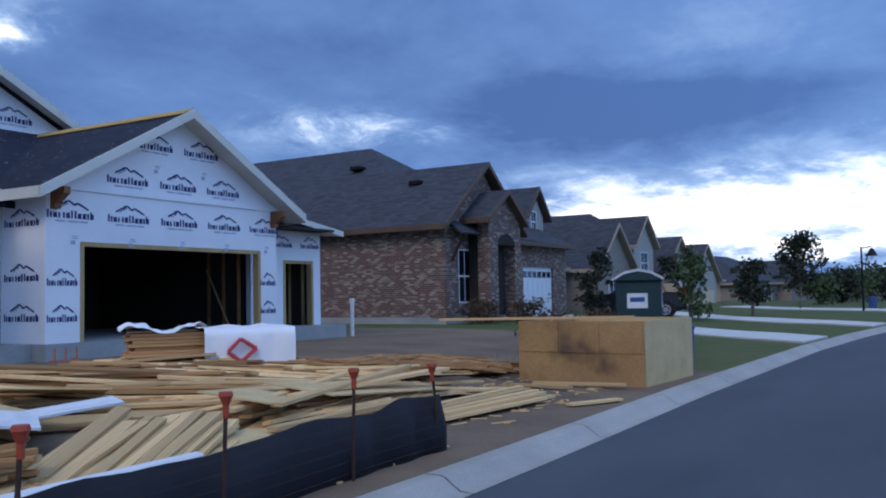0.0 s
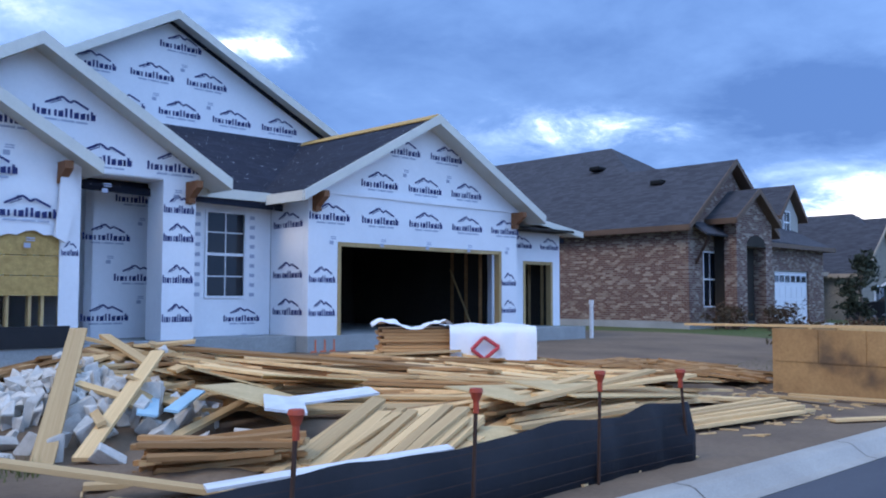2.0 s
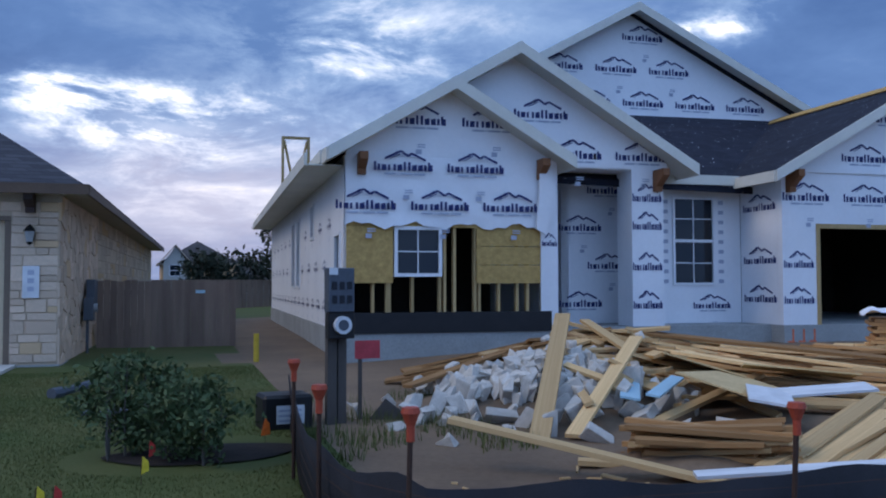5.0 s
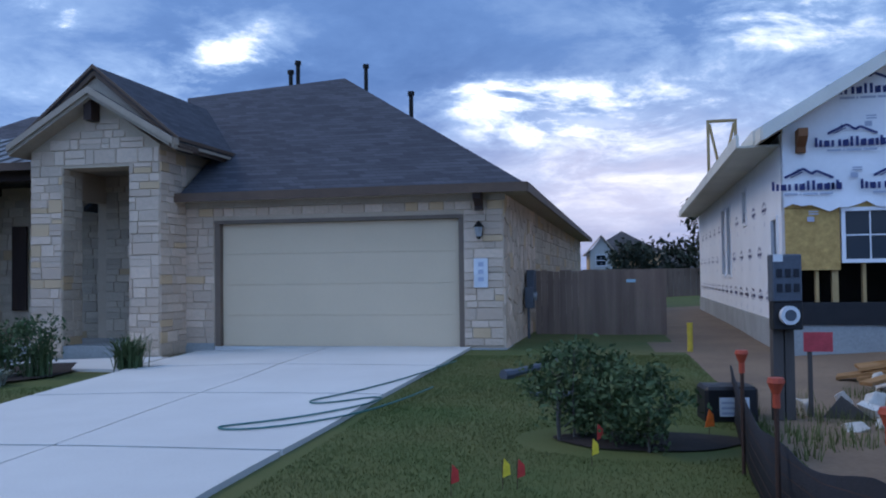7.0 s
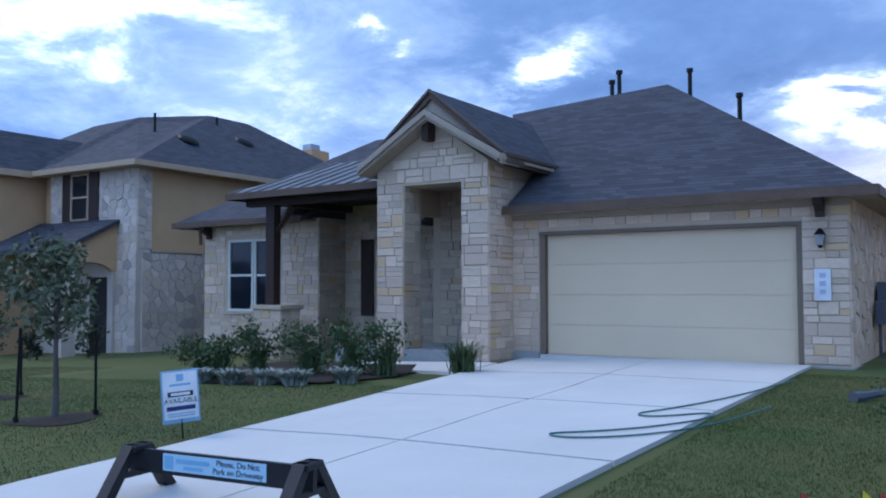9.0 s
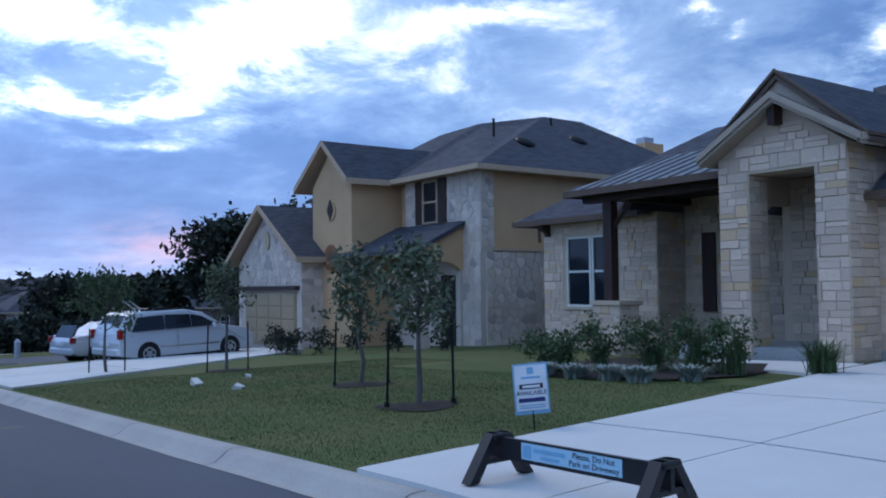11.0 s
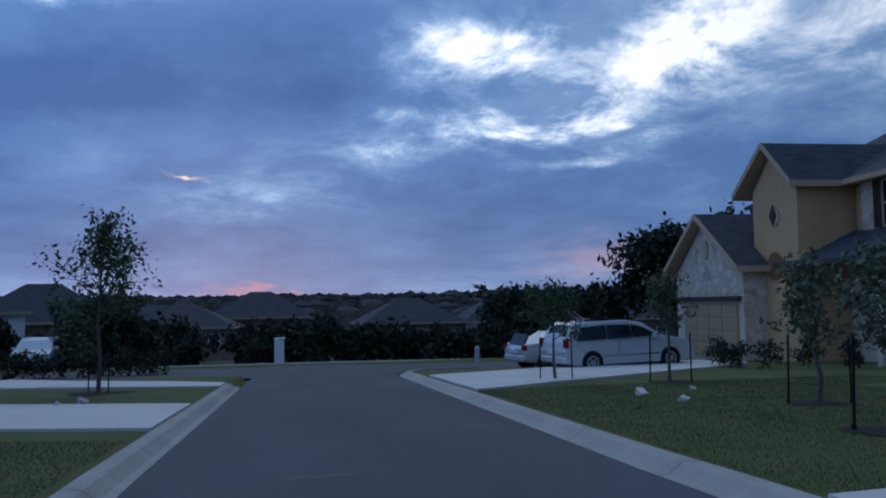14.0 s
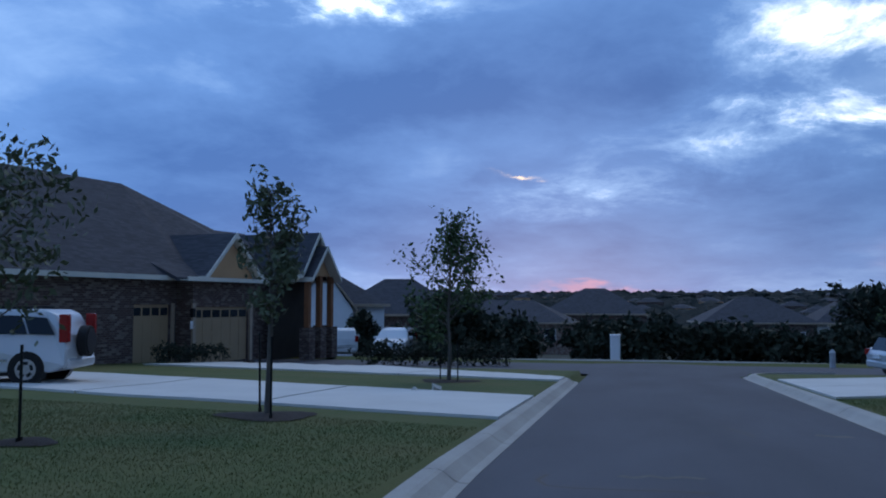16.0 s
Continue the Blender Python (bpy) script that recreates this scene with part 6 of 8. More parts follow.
def heap(x, y):
    """Height of the scrap heap over the lot."""
    h = 0.0
    for cx, cy, sx, sy, a, turn in HEAPS:
        c, s = math.cos(radians(turn)), math.sin(radians(turn))
        u, v = (x - cx) * c + (y - cy) * s, -(x - cx) * s + (y - cy) * c
        h = max(h, a * math.exp(-(u / sx) ** 2 - (v / sy) ** 2))
    return h


HEAPS = [(4.4, 9.3, 1.15, 1.2, 0.50, 0), (5.7, 10.5, 1.8, 1.1, 0.58, -15), (9.0, 8.9, 2.6, 1.5, 0.34, -42), (5.6, 5.75, 1.1, 0.55, 0.30, 27), (4.1, 6.0, 0.7, 0.6, 0.26, -43), (9.4, 5.9, 2.2, 0.9, 0.26, -5), (13.4, 7.4, 2.2, 1.4, 0.24, -20), (11.2, 9.8, 1.6, 1.2, 0.36, -35)]

# the body of the heap: broken boards and dirt, too many to tell apart
bm = bmesh.new()
N = 44
gridv = []
for i in range(N + 1):
    row = []
    for j in range(N + 1):
        x, y = lerp(i / N, 1.8, 16.5), lerp(j / N, 4.6, 12.9)
        z = ground_z(x, y) - 0.05 + 0.92 * heap(x, y) + (0.05 * noise.noise((x * 2.2, y * 2.2, 5)) if heap(x, y) > 0.08 else 0)
        row.append(bm.verts.new((x, y, z)))
    gridv.append(row)
for i in range(N):
    for j in range(N):
        bm.faces.new((gridv[i][j], gridv[i + 1][j], gridv[i + 1][j + 1], gridv[i][j + 1]))
tagged(part("debris_mound", bm, M["soil"], smooth=True), "mound of dirt and broken scrap under the boards", "debris", kind="stuff")


cube = [(-.5, -.5, -.5), (.5, -.5, -.5), (.5, .5, -.5), (-.5, .5, -.5), (-.5, -.5, .5), (.5, -.5, .5), (.5, .5, .5), (-.5, .5, .5)]
quads = [(0, 3, 2, 1), (4, 5, 6, 7), (0, 1, 5, 4), (1, 2, 6, 5), (2, 3, 7, 6), (3, 0, 4, 7)]


def scrap_lot(count, seed, xr, yr, yaw0, spread, lmin, lmax, lift, kind, label):
    """Many small boards lying over the heap, as one joined mesh."""
    r = random.Random(seed)
    vs, fs = [], []
    n = 0
    while n < count:
        x, y = r.uniform(*xr), r.uniform(*yr)
        h = heap(x, y)
        if h < 0.10:
            continue
        L, w, t = r.uniform(lmin, lmax), r.choice((0.09, 0.14, 0.19, 0.09)), 0.038
        yaw = radians(yaw0 + r.gauss(0, spread))
        dxx, dyy = math.cos(yaw) * L * 0.4, math.sin(yaw) * L * 0.4
        za, zb = [ground_z(x + s * dxx, y + s * dyy) + 0.92 * heap(x + s * dxx, y + s * dyy) for s in (-1, 1)]
        tilt = -math.atan2(zb - za, 0.8 * L)
        m = Matrix.Translation((x, y, (za + zb) / 2 + r.uniform(0, lift))) @ Euler((r.uniform(-0.25, 0.25), tilt, yaw)).to_matrix().to_4x4() @ Matrix.Diagonal((L, w, t, 1))
        b = len(vs)
        vs += [tuple(m @ Vector(c)) for c in cube]
        fs += [tuple(b + k for k in f) for f in quads]
        n += 1
    me = bpy.data.meshes.new("mesh")
    me.from_pydata(vs, [], fs)
    me.materials.append(M[kind].m)
    tagged(new("scrap_boards", me), label, "scrap lumber", kind="stuff")


scrap_lot(240, 3, (6.6, 11.8), (6.6, 11.8), -42, 8, 1.3, 2.8, 0.10, "lumber_old", "jumbled brown weathered boards of the scrap heap")
scrap_lot(130, 4, (6.6, 11.8), (6.4, 11.4), -40, 9, 1.4, 3.0, 0.14, "lumber", "jumbled pale boards of the scrap heap")
scrap_lot(110, 5, (4.6, 7.4), (9.4, 11.8), -30, 35, 0.6, 1.7, 0.16, "lumber", "short broken pale boards over the rubble")
scrap_lot(90, 6, (3.6, 7.2), (9.8, 12.0), -22, 16, 1.0, 2.2, 0.14, "lumber_old", "weathered boards at the back of the rubble")
scrap_lot(60, 8, (8.0, 11.6), (5.0, 7.0), -8, 14, 1.4, 2.8, 0.08, "lumber", "long pale studs strewn toward the silt fence")
scrap_lot(130, 9, (11.8, 15.6), (5.8, 9.0), -35, 30, 0.8, 2.2, 0.12, "lumber_old", "brown board ends at the far end of the heap")


# boards that can be told apart
def strew(count, cx, cy, along_m, across_m, yaw, spread, lmin, lmax, lift, kinds, label):
    """Boards lying over the heap round one place, most of them pointing along yaw."""
    c0, s0 = math.cos(radians(yaw)), math.sin(radians(yaw))
    for _ in range(count):
        u, v = rnd.uniform(-1, 1) * along_m, rnd.uniform(-1, 1) * across_m
        x, y = cx + u * c0 - v * s0, cy + u * s0 + v * c0
        L, a = rnd.uniform(lmin, lmax), radians(yaw + rnd.gauss(0, spread))
        d = Vector((math.cos(a), math.sin(a), 0))
        za, zb = [ground_z(x + k * d.x * L * 0.4, y + k * d.y * L * 0.4) + heap(x + k * d.x * L * 0.4, y + k * d.y * L * 0.4) for k in (-1, 1)]
        d.z = (zb - za) / (0.8 * L)
        c = Vector((x, y, (za + zb) / 2 + rnd.uniform(0.03, lift)))
        lumber_board(c - d * L / 2, c + d * L / 2, rnd.choice((0.09, 0.14, 0.14, 0.19)), 0.038, kind=rnd.choice(kinds), roll=rnd.gauss(0, 0.12), label=label)


strew(80, 9.0, 9.0, 1.5, 1.7, -42, 6, 2.0, 3.8, 0.16, ("lumber", "lumber_old", "lumber_old"), "long orange-brown board lying across the scrap heap")
strew(22, 8.4, 7.3, 1.2, 0.7, -36, 7, 1.8, 3.2, 0.12, ("lumber", "lumber", "lumber_old"), "long pale board lying across the scrap heap")
for i in range(64):   # fan of long studs whose ends point to the street
    f, k = rnd.random(), rnd.random()
    a = Vector((lerp(f, 4.38, 5.15), lerp(f, 5.52, 4.72), 0.15 + 0.16 * k))
    b = Vector((lerp(f, 6.15, 6.65), lerp(f, 6.50, 5.40), 0.26 + 0.30 * k))
    slide = (b - a).normalized() * rnd.uniform(-0.25, 0.2)
    skew = Vector((0, rnd.gauss(0, 0.07), 0))
    lumber_board(a + slide, b + slide + skew, rnd.choice((0.09, 0.09, 0.14)), 0.038, roll=rnd.gauss(0, 0.1), label="straight pale stud in a loose fan of studs")
for i in range(52):   # stack of short boards with their sawn ends showing
    f, k = rnd.random(), rnd.random()
    c = Vector((lerp(f, 4.30, 3.98), lerp(f, 6.15, 5.72), 0.12 + 0.38 * k))
    a = radians(-43 + rnd.gauss(0, 7))
    d = Vector((math.cos(a), math.sin(a), rnd.uniform(-0.03, 0.12)))
    L = rnd.uniform(0.8, 1.45)
    lumber_board(c - d * L / 2, c + d * L / 2, rnd.choice((0.09, 0.14)), 0.038, kind=rnd.choice(("lumber", "lumber_old", "lumber_old")), roll=rnd.gauss(0, 0.1), label="short weathered board end in the scrap heap")
for i in range(14):   # low row of long studs behind the silt fence
    f = i / 13
    lumber_board((lerp(f, 7.8, 9.0) + rnd.gauss(0, 0.15), lerp(f, 4.95, 4.45), 0.24 - 0.08 * f + 0.03 * (i % 3)), (lerp(f, 11.2, 11.4) + rnd.gauss(0, 0.15), lerp(f, 4.5, 3.95), 0.26 - 0.08 * f + 0.03 * (i % 3)), 0.09, 0.038, label="pale stud in a low loose row")
for p, q, w in (((7.46, 5.51, 0.50), (10.41, 5.62, 0.66), 0.14), ((8.04, 5.72, 0.52), (10.77, 5.25, 0.60), 0.19), ((7.2, 5.9, 0.46), (9.9, 6.3, 0.58), 0.14), ((7.0, 5.2, 0.34), (9.3, 5.0, 0.36), 0.14)):
    lumber_board(p, q, w, 0.04, label="long pale plank laid over plywood sheets")
for i in range(46):   # broken short pieces over the rubble
    a = radians(rnd.uniform(0, 180))
    cx, cy = 5.6 + rnd.gauss(0, 0.7), 9.3 + rnd.gauss(0, 0.8)
    L = rnd.uniform(0.5, 1.4)
    d = Vector((math.cos(a), math.sin(a), rnd.uniform(-0.2, 0.3)))
    c = Vector((cx, cy, ground_z(cx, cy) + heap(cx, cy) + rnd.uniform(0.0, 0.12)))
    lumber_board(c - d * L / 2, c + d * L / 2, rnd.choice((0.09, 0.14, 0.19)), 0.038, roll=rnd.uniform(-0.5, 0.5), label="short broken board on the rubble heap")
for p, q, w in (((3.26, 7.2, 0.2), (4.84, 10.0, 1.22), 0.19), ((3.62, 7.25, 0.22), (5.3, 9.0, 0.98), 0.15), ((5.35, 9.2, 0.8), (5.6, 10.9, 1.1), 0.14), ((2.2, 6.5, 0.55), (4.0, 5.3, 0.15), 0.16), ((3.2, 6.3, 0.2), (4.7, 5.5, 0.17), 0.14),
                ((3.0, 8.9, 0.22), (5.4, 8.2, 0.25), 0.14), ((4.5, 7.4, 0.25), (6.6, 8.5, 0.55), 0.14)):
    lumber_board(p, q, w, 0.04, label="wide pale plank leaning on the rubble heap")
for x, y, z, yaw, sx, sy, tx in ((6.1, 8.9, 0.66, 60, 1.3, 0.9, 16), (5.75, 7.65, 0.56, 35, 1.4, 0.9, 14), (9.5, 5.75, 0.48, -6, 2.4, 1.1, 5), (8.3, 6.15, 0.50, 10, 1.9, 0.9, 7), (11.0, 6.2, 0.46, -14, 2.3, 1.1, -4), (6.9, 5.2, 0.28, -20, 1.2, 0.6, 6), (13.5, 6.7, 0.36, -30, 2.0, 1.1, 5), (6.9, 8.2, 0.62, -35, 1.2, 0.8, -8)):
    ob = new("plywood_sheet", mesh_of(box(-0.5, -0.5, -0.009, 0.5, 0.5, 0.009), M["plywood_new"]))
    ob.matrix_world = pose(x, y, z, tx, 4, yaw) @ Matrix.Diagonal((sx, sy, 1, 1))
    tagged(ob, "pale plywood sheet offcut lying on the scrap lumber", "plywood", "plywood offcuts")
for x, y, z, yaw, sx, sy, mt in ((5.0, 7.9, 0.55, 45, 1.1, 0.14, "cyan_board"), (4.7, 8.1, 0.5, 60, 0.9, 0.2, "cyan_board"), (4.2, 6.0, 0.2, -30, 1.3, 0.7, "cyan_board"), (6.0, 6.9, 0.58, -18, 1.1, 0.28, "sign_white"), (5.45, 6.85, 0.56, 55, 0.75, 0.4, "sign_white"), (4.43, 4.88, 0.36, -20.5, 1.9, 0.12, "sign_white"), (6.75, 4.75, 0.24, -6, 1.3, 0.5, "cyan_board")):
    ob = new("foam_board", mesh_of(box(-0.5, -0.5, -0.012, 0.5, 0.5, 0.012), M[mt]))
    ob.matrix_world = pose(x, y, z, 8, -4, yaw) @ Matrix.Diagonal((sx, sy, 1, 1))
    tagged(ob, "pale blue foam insulation board scrap among the lumber" if mt == "cyan_board" else "thin white board offcut among the scrap lumber", "foam board", "foam board scraps")

# splinters and offcuts trodden into the bare dirt
r = random.Random(88)
vs, fs = [], []
for _ in range(420):
    x, y = r.uniform(2.0, 14.5), r.uniform(3.75, 6.2)
    if y < kerb_y(x) + 0.3:
        continue
    m = pose(x, y, ground_z(x, y) + 0.06 * heap(x, y) + 0.008, r.uniform(-8, 8), r.uniform(-8, 8), r.uniform(0, 180)) @ Matrix.Diagonal((r.uniform(0.04, 0.28), r.uniform(0.015, 0.05), 0.014, 1))
    b = len(vs)
    vs += [tuple(m @ Vector(c)) for c in cube]
    fs += [tuple(b + k for k in f) for f in quads]
me = bpy.data.meshes.new("mesh")
me.from_pydata(vs, [], fs)
me.materials.append(M["lumber"].m)
tagged(new("wood_chips", me), "pale wood splinters and offcuts scattered on dirt", "wood chips", kind="stuff")

# rubble of pale limestone
rocks = []
for k in range(5):
    r = random.Random(50 + k)
    bm = bmesh.new()
    bmesh.ops.create_cube(bm, size=0.8)
    for v in bm.verts:
        v.co += Vector((r.uniform(-0.16, 0.16), r.uniform(-0.16, 0.16), r.uniform(-0.12, 0.12)))
    bmesh.ops.bevel(bm, geom=bm.edges[:], offset=0.05, segments=1, affect="EDGES")
    rocks.append(mesh_of(bm, M["limestone"]))
for i in range(290):
    cx, cy = 4.25 + rnd.gauss(0, 0.75), 9.2 + rnd.gauss(0, 0.75)
    s = rnd.uniform(0.08, 0.25)
    ob = new("limestone_block", rnd.choice(rocks))
    ob.matrix_world = Matrix.Translation((cx, cy, ground_z(cx, cy) + 0.95 * heap(cx, cy) + s * 0.15)) @ Euler((rnd.uniform(0, 6), rnd.uniform(0, 6), rnd.uniform(0, 6))).to_matrix().to_4x4() @ Matrix.Diagonal((s * 1.6, s * 1.1, s * 0.55, 1))
    tagged(ob, "broken pale limestone block in the rubble heap", "rubble", "limestone rubble")

# wrapped bundle on the heap
bun = thing("lumber_bundle", pose(11.2, 10.0, 0.46, 0, 0, -40), "stack of plywood half covered by white plastic with a red mark", "lumber bundle")
for i in range(12):
    part("ply_layer", box(-1.15 + 0.03 * ((i * 7) % 5), -0.6 + 0.015 * (i % 4), i * 0.052, 1.05 + 0.02 * (i % 3), 0.6, i * 0.052 + 0.046), M["lumber_old"], bun)


def crumpled(pts_x, pts_y, f, material, name, parent, label, nx=22, ny=12):
    bm = bmesh.new()
    g = [[bm.verts.new((lerp(i / nx, *pts_x), *f(i / nx, j / ny))) for j in range(ny + 1)] for i in range(nx + 1)]
    for i in range(nx):
        for j in range(ny):
            bm.faces.new((g[i][j], g[i + 1][j], g[i + 1][j + 1], g[i][j + 1]))
    return part(name, bm, material, parent, label, smooth=True)


def cover(u, v):
    y = -0.72 + 1.4 * max(0, v - 0.4) / 0.6
    z = (0.02 + 0.62 * min(1, v / 0.4)) + 0.05 * noise.noise((u * 4, v * 5, 1)) + (0.0 if v < 0.4 else 0.03)
    return y - (0.05 * noise.noise((u * 6, v * 3, 9)) if v < 0.4 else 0), z


crumpled((0.0, 1.45), None, cover, M["wrap"], "plastic_cover", bun, "draped white plastic cover")
crumpled((-1.25, 0.1), None, lambda u, v: (-0.55 + 0.75 * v, 0.66 + 0.14 * abs(noise.noise((u * 5, v * 4, 3))) + 0.05 * math.sin(u * 9)), M["wrap"], "folded_wrap", bun, "crumpled printed white wrap")
bm = bmesh.new()
for a, b in (((0.35, 0.30), (0.55, 0.50)), ((0.55, 0.50), (0.80, 0.34)), ((0.80, 0.34), (0.56, 0.14)), ((0.56, 0.14), (0.35, 0.30))):
    tube((a[0], -0.79, a[1]), (b[0], -0.79, b[1]), 0.03, n=6, bm=bm)
part("red_mark", bm, M["red_sign"], bun)

# plywood bin by the kerb
bin_ = thing("plywood_bin", pose(13.5, 3.18, 0.10, 0, 0, -8) @ Matrix.Diagonal((0.91, 0.94, 0.86, 1)), "brown plywood dumpster box with dark smudges by the kerb", "bin")
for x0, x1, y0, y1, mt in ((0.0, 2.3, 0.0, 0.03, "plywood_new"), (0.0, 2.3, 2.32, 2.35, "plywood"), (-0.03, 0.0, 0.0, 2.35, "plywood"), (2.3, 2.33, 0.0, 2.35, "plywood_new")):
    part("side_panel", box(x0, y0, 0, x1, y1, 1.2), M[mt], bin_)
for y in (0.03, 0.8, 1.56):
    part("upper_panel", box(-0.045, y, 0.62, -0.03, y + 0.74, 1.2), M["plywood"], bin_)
for x in (0.05, 1.1, 2.2):
    part("stud", box(x, 2.25, 0, x + 0.05, 2.31, 1.2), M["stud"], bin_)
lumber_board((13.9, 6.9, 1.16), (13.75, 3.4, 1.19), 0.09, 0.04, label="long pale board resting across the plywood bin")
lumber_board((13.2, 4.9, 0.18), (13.1, 3.4, 0.2), 0.1, 0.04, label="short board on the dirt beside the plywood bin")
lumber_board((10.95, 3.55, 0.16), (11.7, 3.1, 0.16), 0.14, 0.03, label="scrap board lying on the dirt by the kerb")
lumber_board((12.9, 5.2, 0.17), (12.6, 4.1, 0.2), 0.12, 0.04, label="short board on the dirt beside the plywood bin")

# portable toilet
toi = thing("portable_toilet", pose(20.6, 5.05, ground_z(20.6, 5.05) - 0.02, 0, 0, 12) @ Matrix.Scale(0.86, 4), "dark green portable toilet with a white-edged domed roof", "portable toilet")
part("cabin", box(-0.6, -0.6, 0.12, 0.6, 0.6, 2.0, bevel=0.03), M["toilet_green"], toi)
part("skid", box(-0.62, -0.62, 0.0, 0.62, 0.62, 0.12), M["black_plastic"], toi)
part("door_panel", box(-0.62, -0.42, 0.2, -0.6, 0.42, 1.9), M["toilet_green"], toi)
bm = prism_x([(-0.68, 1.98), (0.68, 1.98), (0.68, 2.08), (0.35, 2.24), (0.0, 2.30), (-0.35, 2.24), (-0.68, 2.08)], -0.69, 0.66)
bmesh.ops.bevel(bm, geom=bm.edges[:], offset=0.02, segments=1, affect="EDGES")
part("roof", bm, M["toilet_green"], toi, "dark domed roof")
rim = [(-0.70, 2.06), (-0.36, 2.24), (0.0, 2.31), (0.36, 2.24), (0.70, 2.06)]
rim_low = [(y, z - 0.07) for y, z in reversed(rim)]
part("roof_edge", prism_x([(y * 0.96, z) for y, z in rim + rim_low], -0.715, -0.69), M["toilet_roof"], toi, "white moulded roof edge")
part("notice", box(-0.632, -0.24, 1.25, -0.62, 0.3, 1.65), M["sign_white"], toi)
part("notice_bar", box(-0.636, -0.16, 1.42, -0.632, 0.22, 1.54), M["blue_plastic"], toi)
part("notice", box(-0.28, -0.612, 1.25, 0.28, -0.6, 1.65), M["sign_white"], toi)
part("notice_bar", box(-0.2, -0.616, 1.42, 0.2, -0.612, 1.54), M["blue_plastic"], toi)
for x, y, s in ((18.2, 3.6, 1.0), (62, 0.6, 1.0)):
    can = thing("blue_barrel", pose(x, y, ground_z(x, y)), "blue plastic refuse barrel by the kerb", "barrel")
    part("drum", tube((0, 0, 0), (0, 0, 0.72 * s), 0.22 * s, 0.25 * s, n=18), M["blue_plastic"], can)
    part("rim", tube((0, 0, 0.68 * s), (0, 0, 0.74 * s), 0.27 * s, n=18), M["blue_plastic"], can)
pp = thing("vent_stack", pose(22.0, 14.0, ground_z(22, 14)), "short white plastic pipe standing in the dirt", "pipe")
part("pipe", tube((0, 0, 0), (0, 0, 1.05), 0.06, n=12), M["pvc"], pp)
part("cap", tube((0, 0, 1.0), (0, 0, 1.12), 0.075, n=12), M["pvc"], pp)

# silt fence with steel stakes
SILT = [(1.3, 9.2), (1.15, 7.8), (1.02, 6.5), (0.95, 5.4), (1.02, 4.6), (1.3, 4.15), (2.1, 3.9), (3.2, 3.82), (4.5, 3.84), (6.17, 3.84), (7.0, 3.78), (7.66, 3.72)]


def along(k):
    s = k * (len(SILT) - 1)
    i = min(int(s), len(SILT) - 2)
    f = s - i
    return lerp(f, SILT[i][0], SILT[i + 1][0]), lerp(f, SILT[i][1], SILT[i + 1][1])


fen = thing("silt_fence", Matrix.Identity(4), "sagging black silt fence fabric along the kerb", "silt fence")
bm = bmesh.new()
n = 90
prev = None
for k in range(n + 1):
    x, y = along(k / n)
    g = ground_z(x, y)
    top = g + 0.49 + 0.022 * math.sin(k * 0.55) + 0.03 * noise.noise((k * 0.3, 0, 0)) + 0.05 * smooth(k, 70, 88)
    bulge = 0.05 * math.sin(k * 0.9)
    cur = [bm.verts.new((x, y - 0.06 + bulge * 0.3, g - 0.05)), bm.verts.new((x + 0.02, y - 0.03 + bulge, lerp(0.45, g, top))), bm.verts.new((x, y, top))]
    if prev:
        for j in range(2):
            bm.faces.new((prev[j], cur[j], cur[j + 1], prev[j + 1]))
    prev = cur
fab = part("fabric", bm, M["silt_fabric"], fen, smooth=True)
sol = fab.modifiers.new("thick", "SOLIDIFY")
sol.thickness = 0.006
bm = bmesh.new()
for j in range(5):
    pts = [along(k / 60) for k in range(61)]
    for a, b in zip(pts, pts[1:]):
        za, zb = ground_z(*a) + 0.06 + j * 0.095, ground_z(*b) + 0.06 + j * 0.095
        tube((a[0], a[1] - 0.075, za), (b[0], b[1] - 0.075, zb), 0.0022, n=3, bm=bm)
tagged(part("wire_backing", bm, M["rusty_steel"], fen), kind="stuff")
for x, y, lean, h in ((0.93, 5.05, 0.0, 0.83), (1.2, 4.12, 0.02, 0.82), (3.1, 3.72, 0.05, 0.82), (4.62, 3.73, 0.04, 0.82), (6.17, 3.74, 0.03, 0.84), (7.6, 3.68, -0.16, 0.78), (1.0, 6.6, 0.0, 0.84)):
    g = ground_z(x, y)
    st = thing("steel_stake", pose(x, y, g), "rusty steel stake with an orange mushroom cap in the silt fence", "stake", "stakes of the silt fence")
    part("rod", tube((0, 0, -0.1), (lean, 0, h), 0.014, n=8), M["rusty_steel"], st)
    part("cap", tube((lean, 0, h - 0.03), (lean, 0, h + 0.03), 0.024, 0.046, n=12), M["orange_cap"], st)
    part("cap_top", tube((lean, 0, h + 0.028), (lean, 0, h + 0.055), 0.05, 0.042, n=12), M["orange_cap"], st)
    part("cap_neck", tube((lean, 0, h - 0.11), (lean, 0, h - 0.02), 0.021, n=10), M["orange_cap"], st)

# permit post, signs and boxes at the lot line
po = thing("power_pedestal", pose(1.77, 8.85, ground_z(1.77, 8.85), 0, 0, 8), "temporary power post with dark meter boxes", "power post")
part("post", box(-0.12, 0.0, -0.1, -0.02, 0.09, 1.35), M["weathered_post"], po)
part("post", box(0.0, 0.02, -0.1, 0.09, 0.1, 1.35), M["weathered_post"], po)
part("brace", tube((0.08, 0.1, -0.05), (-0.03, 0.1, 1.2), 0.035, n=6), M["weathered_post"], po)
part("breaker_box", box(-0.16, -0.14, 1.15, 0.12, 0.0, 1.60, bevel=0.01), M["utility_grey"], po)
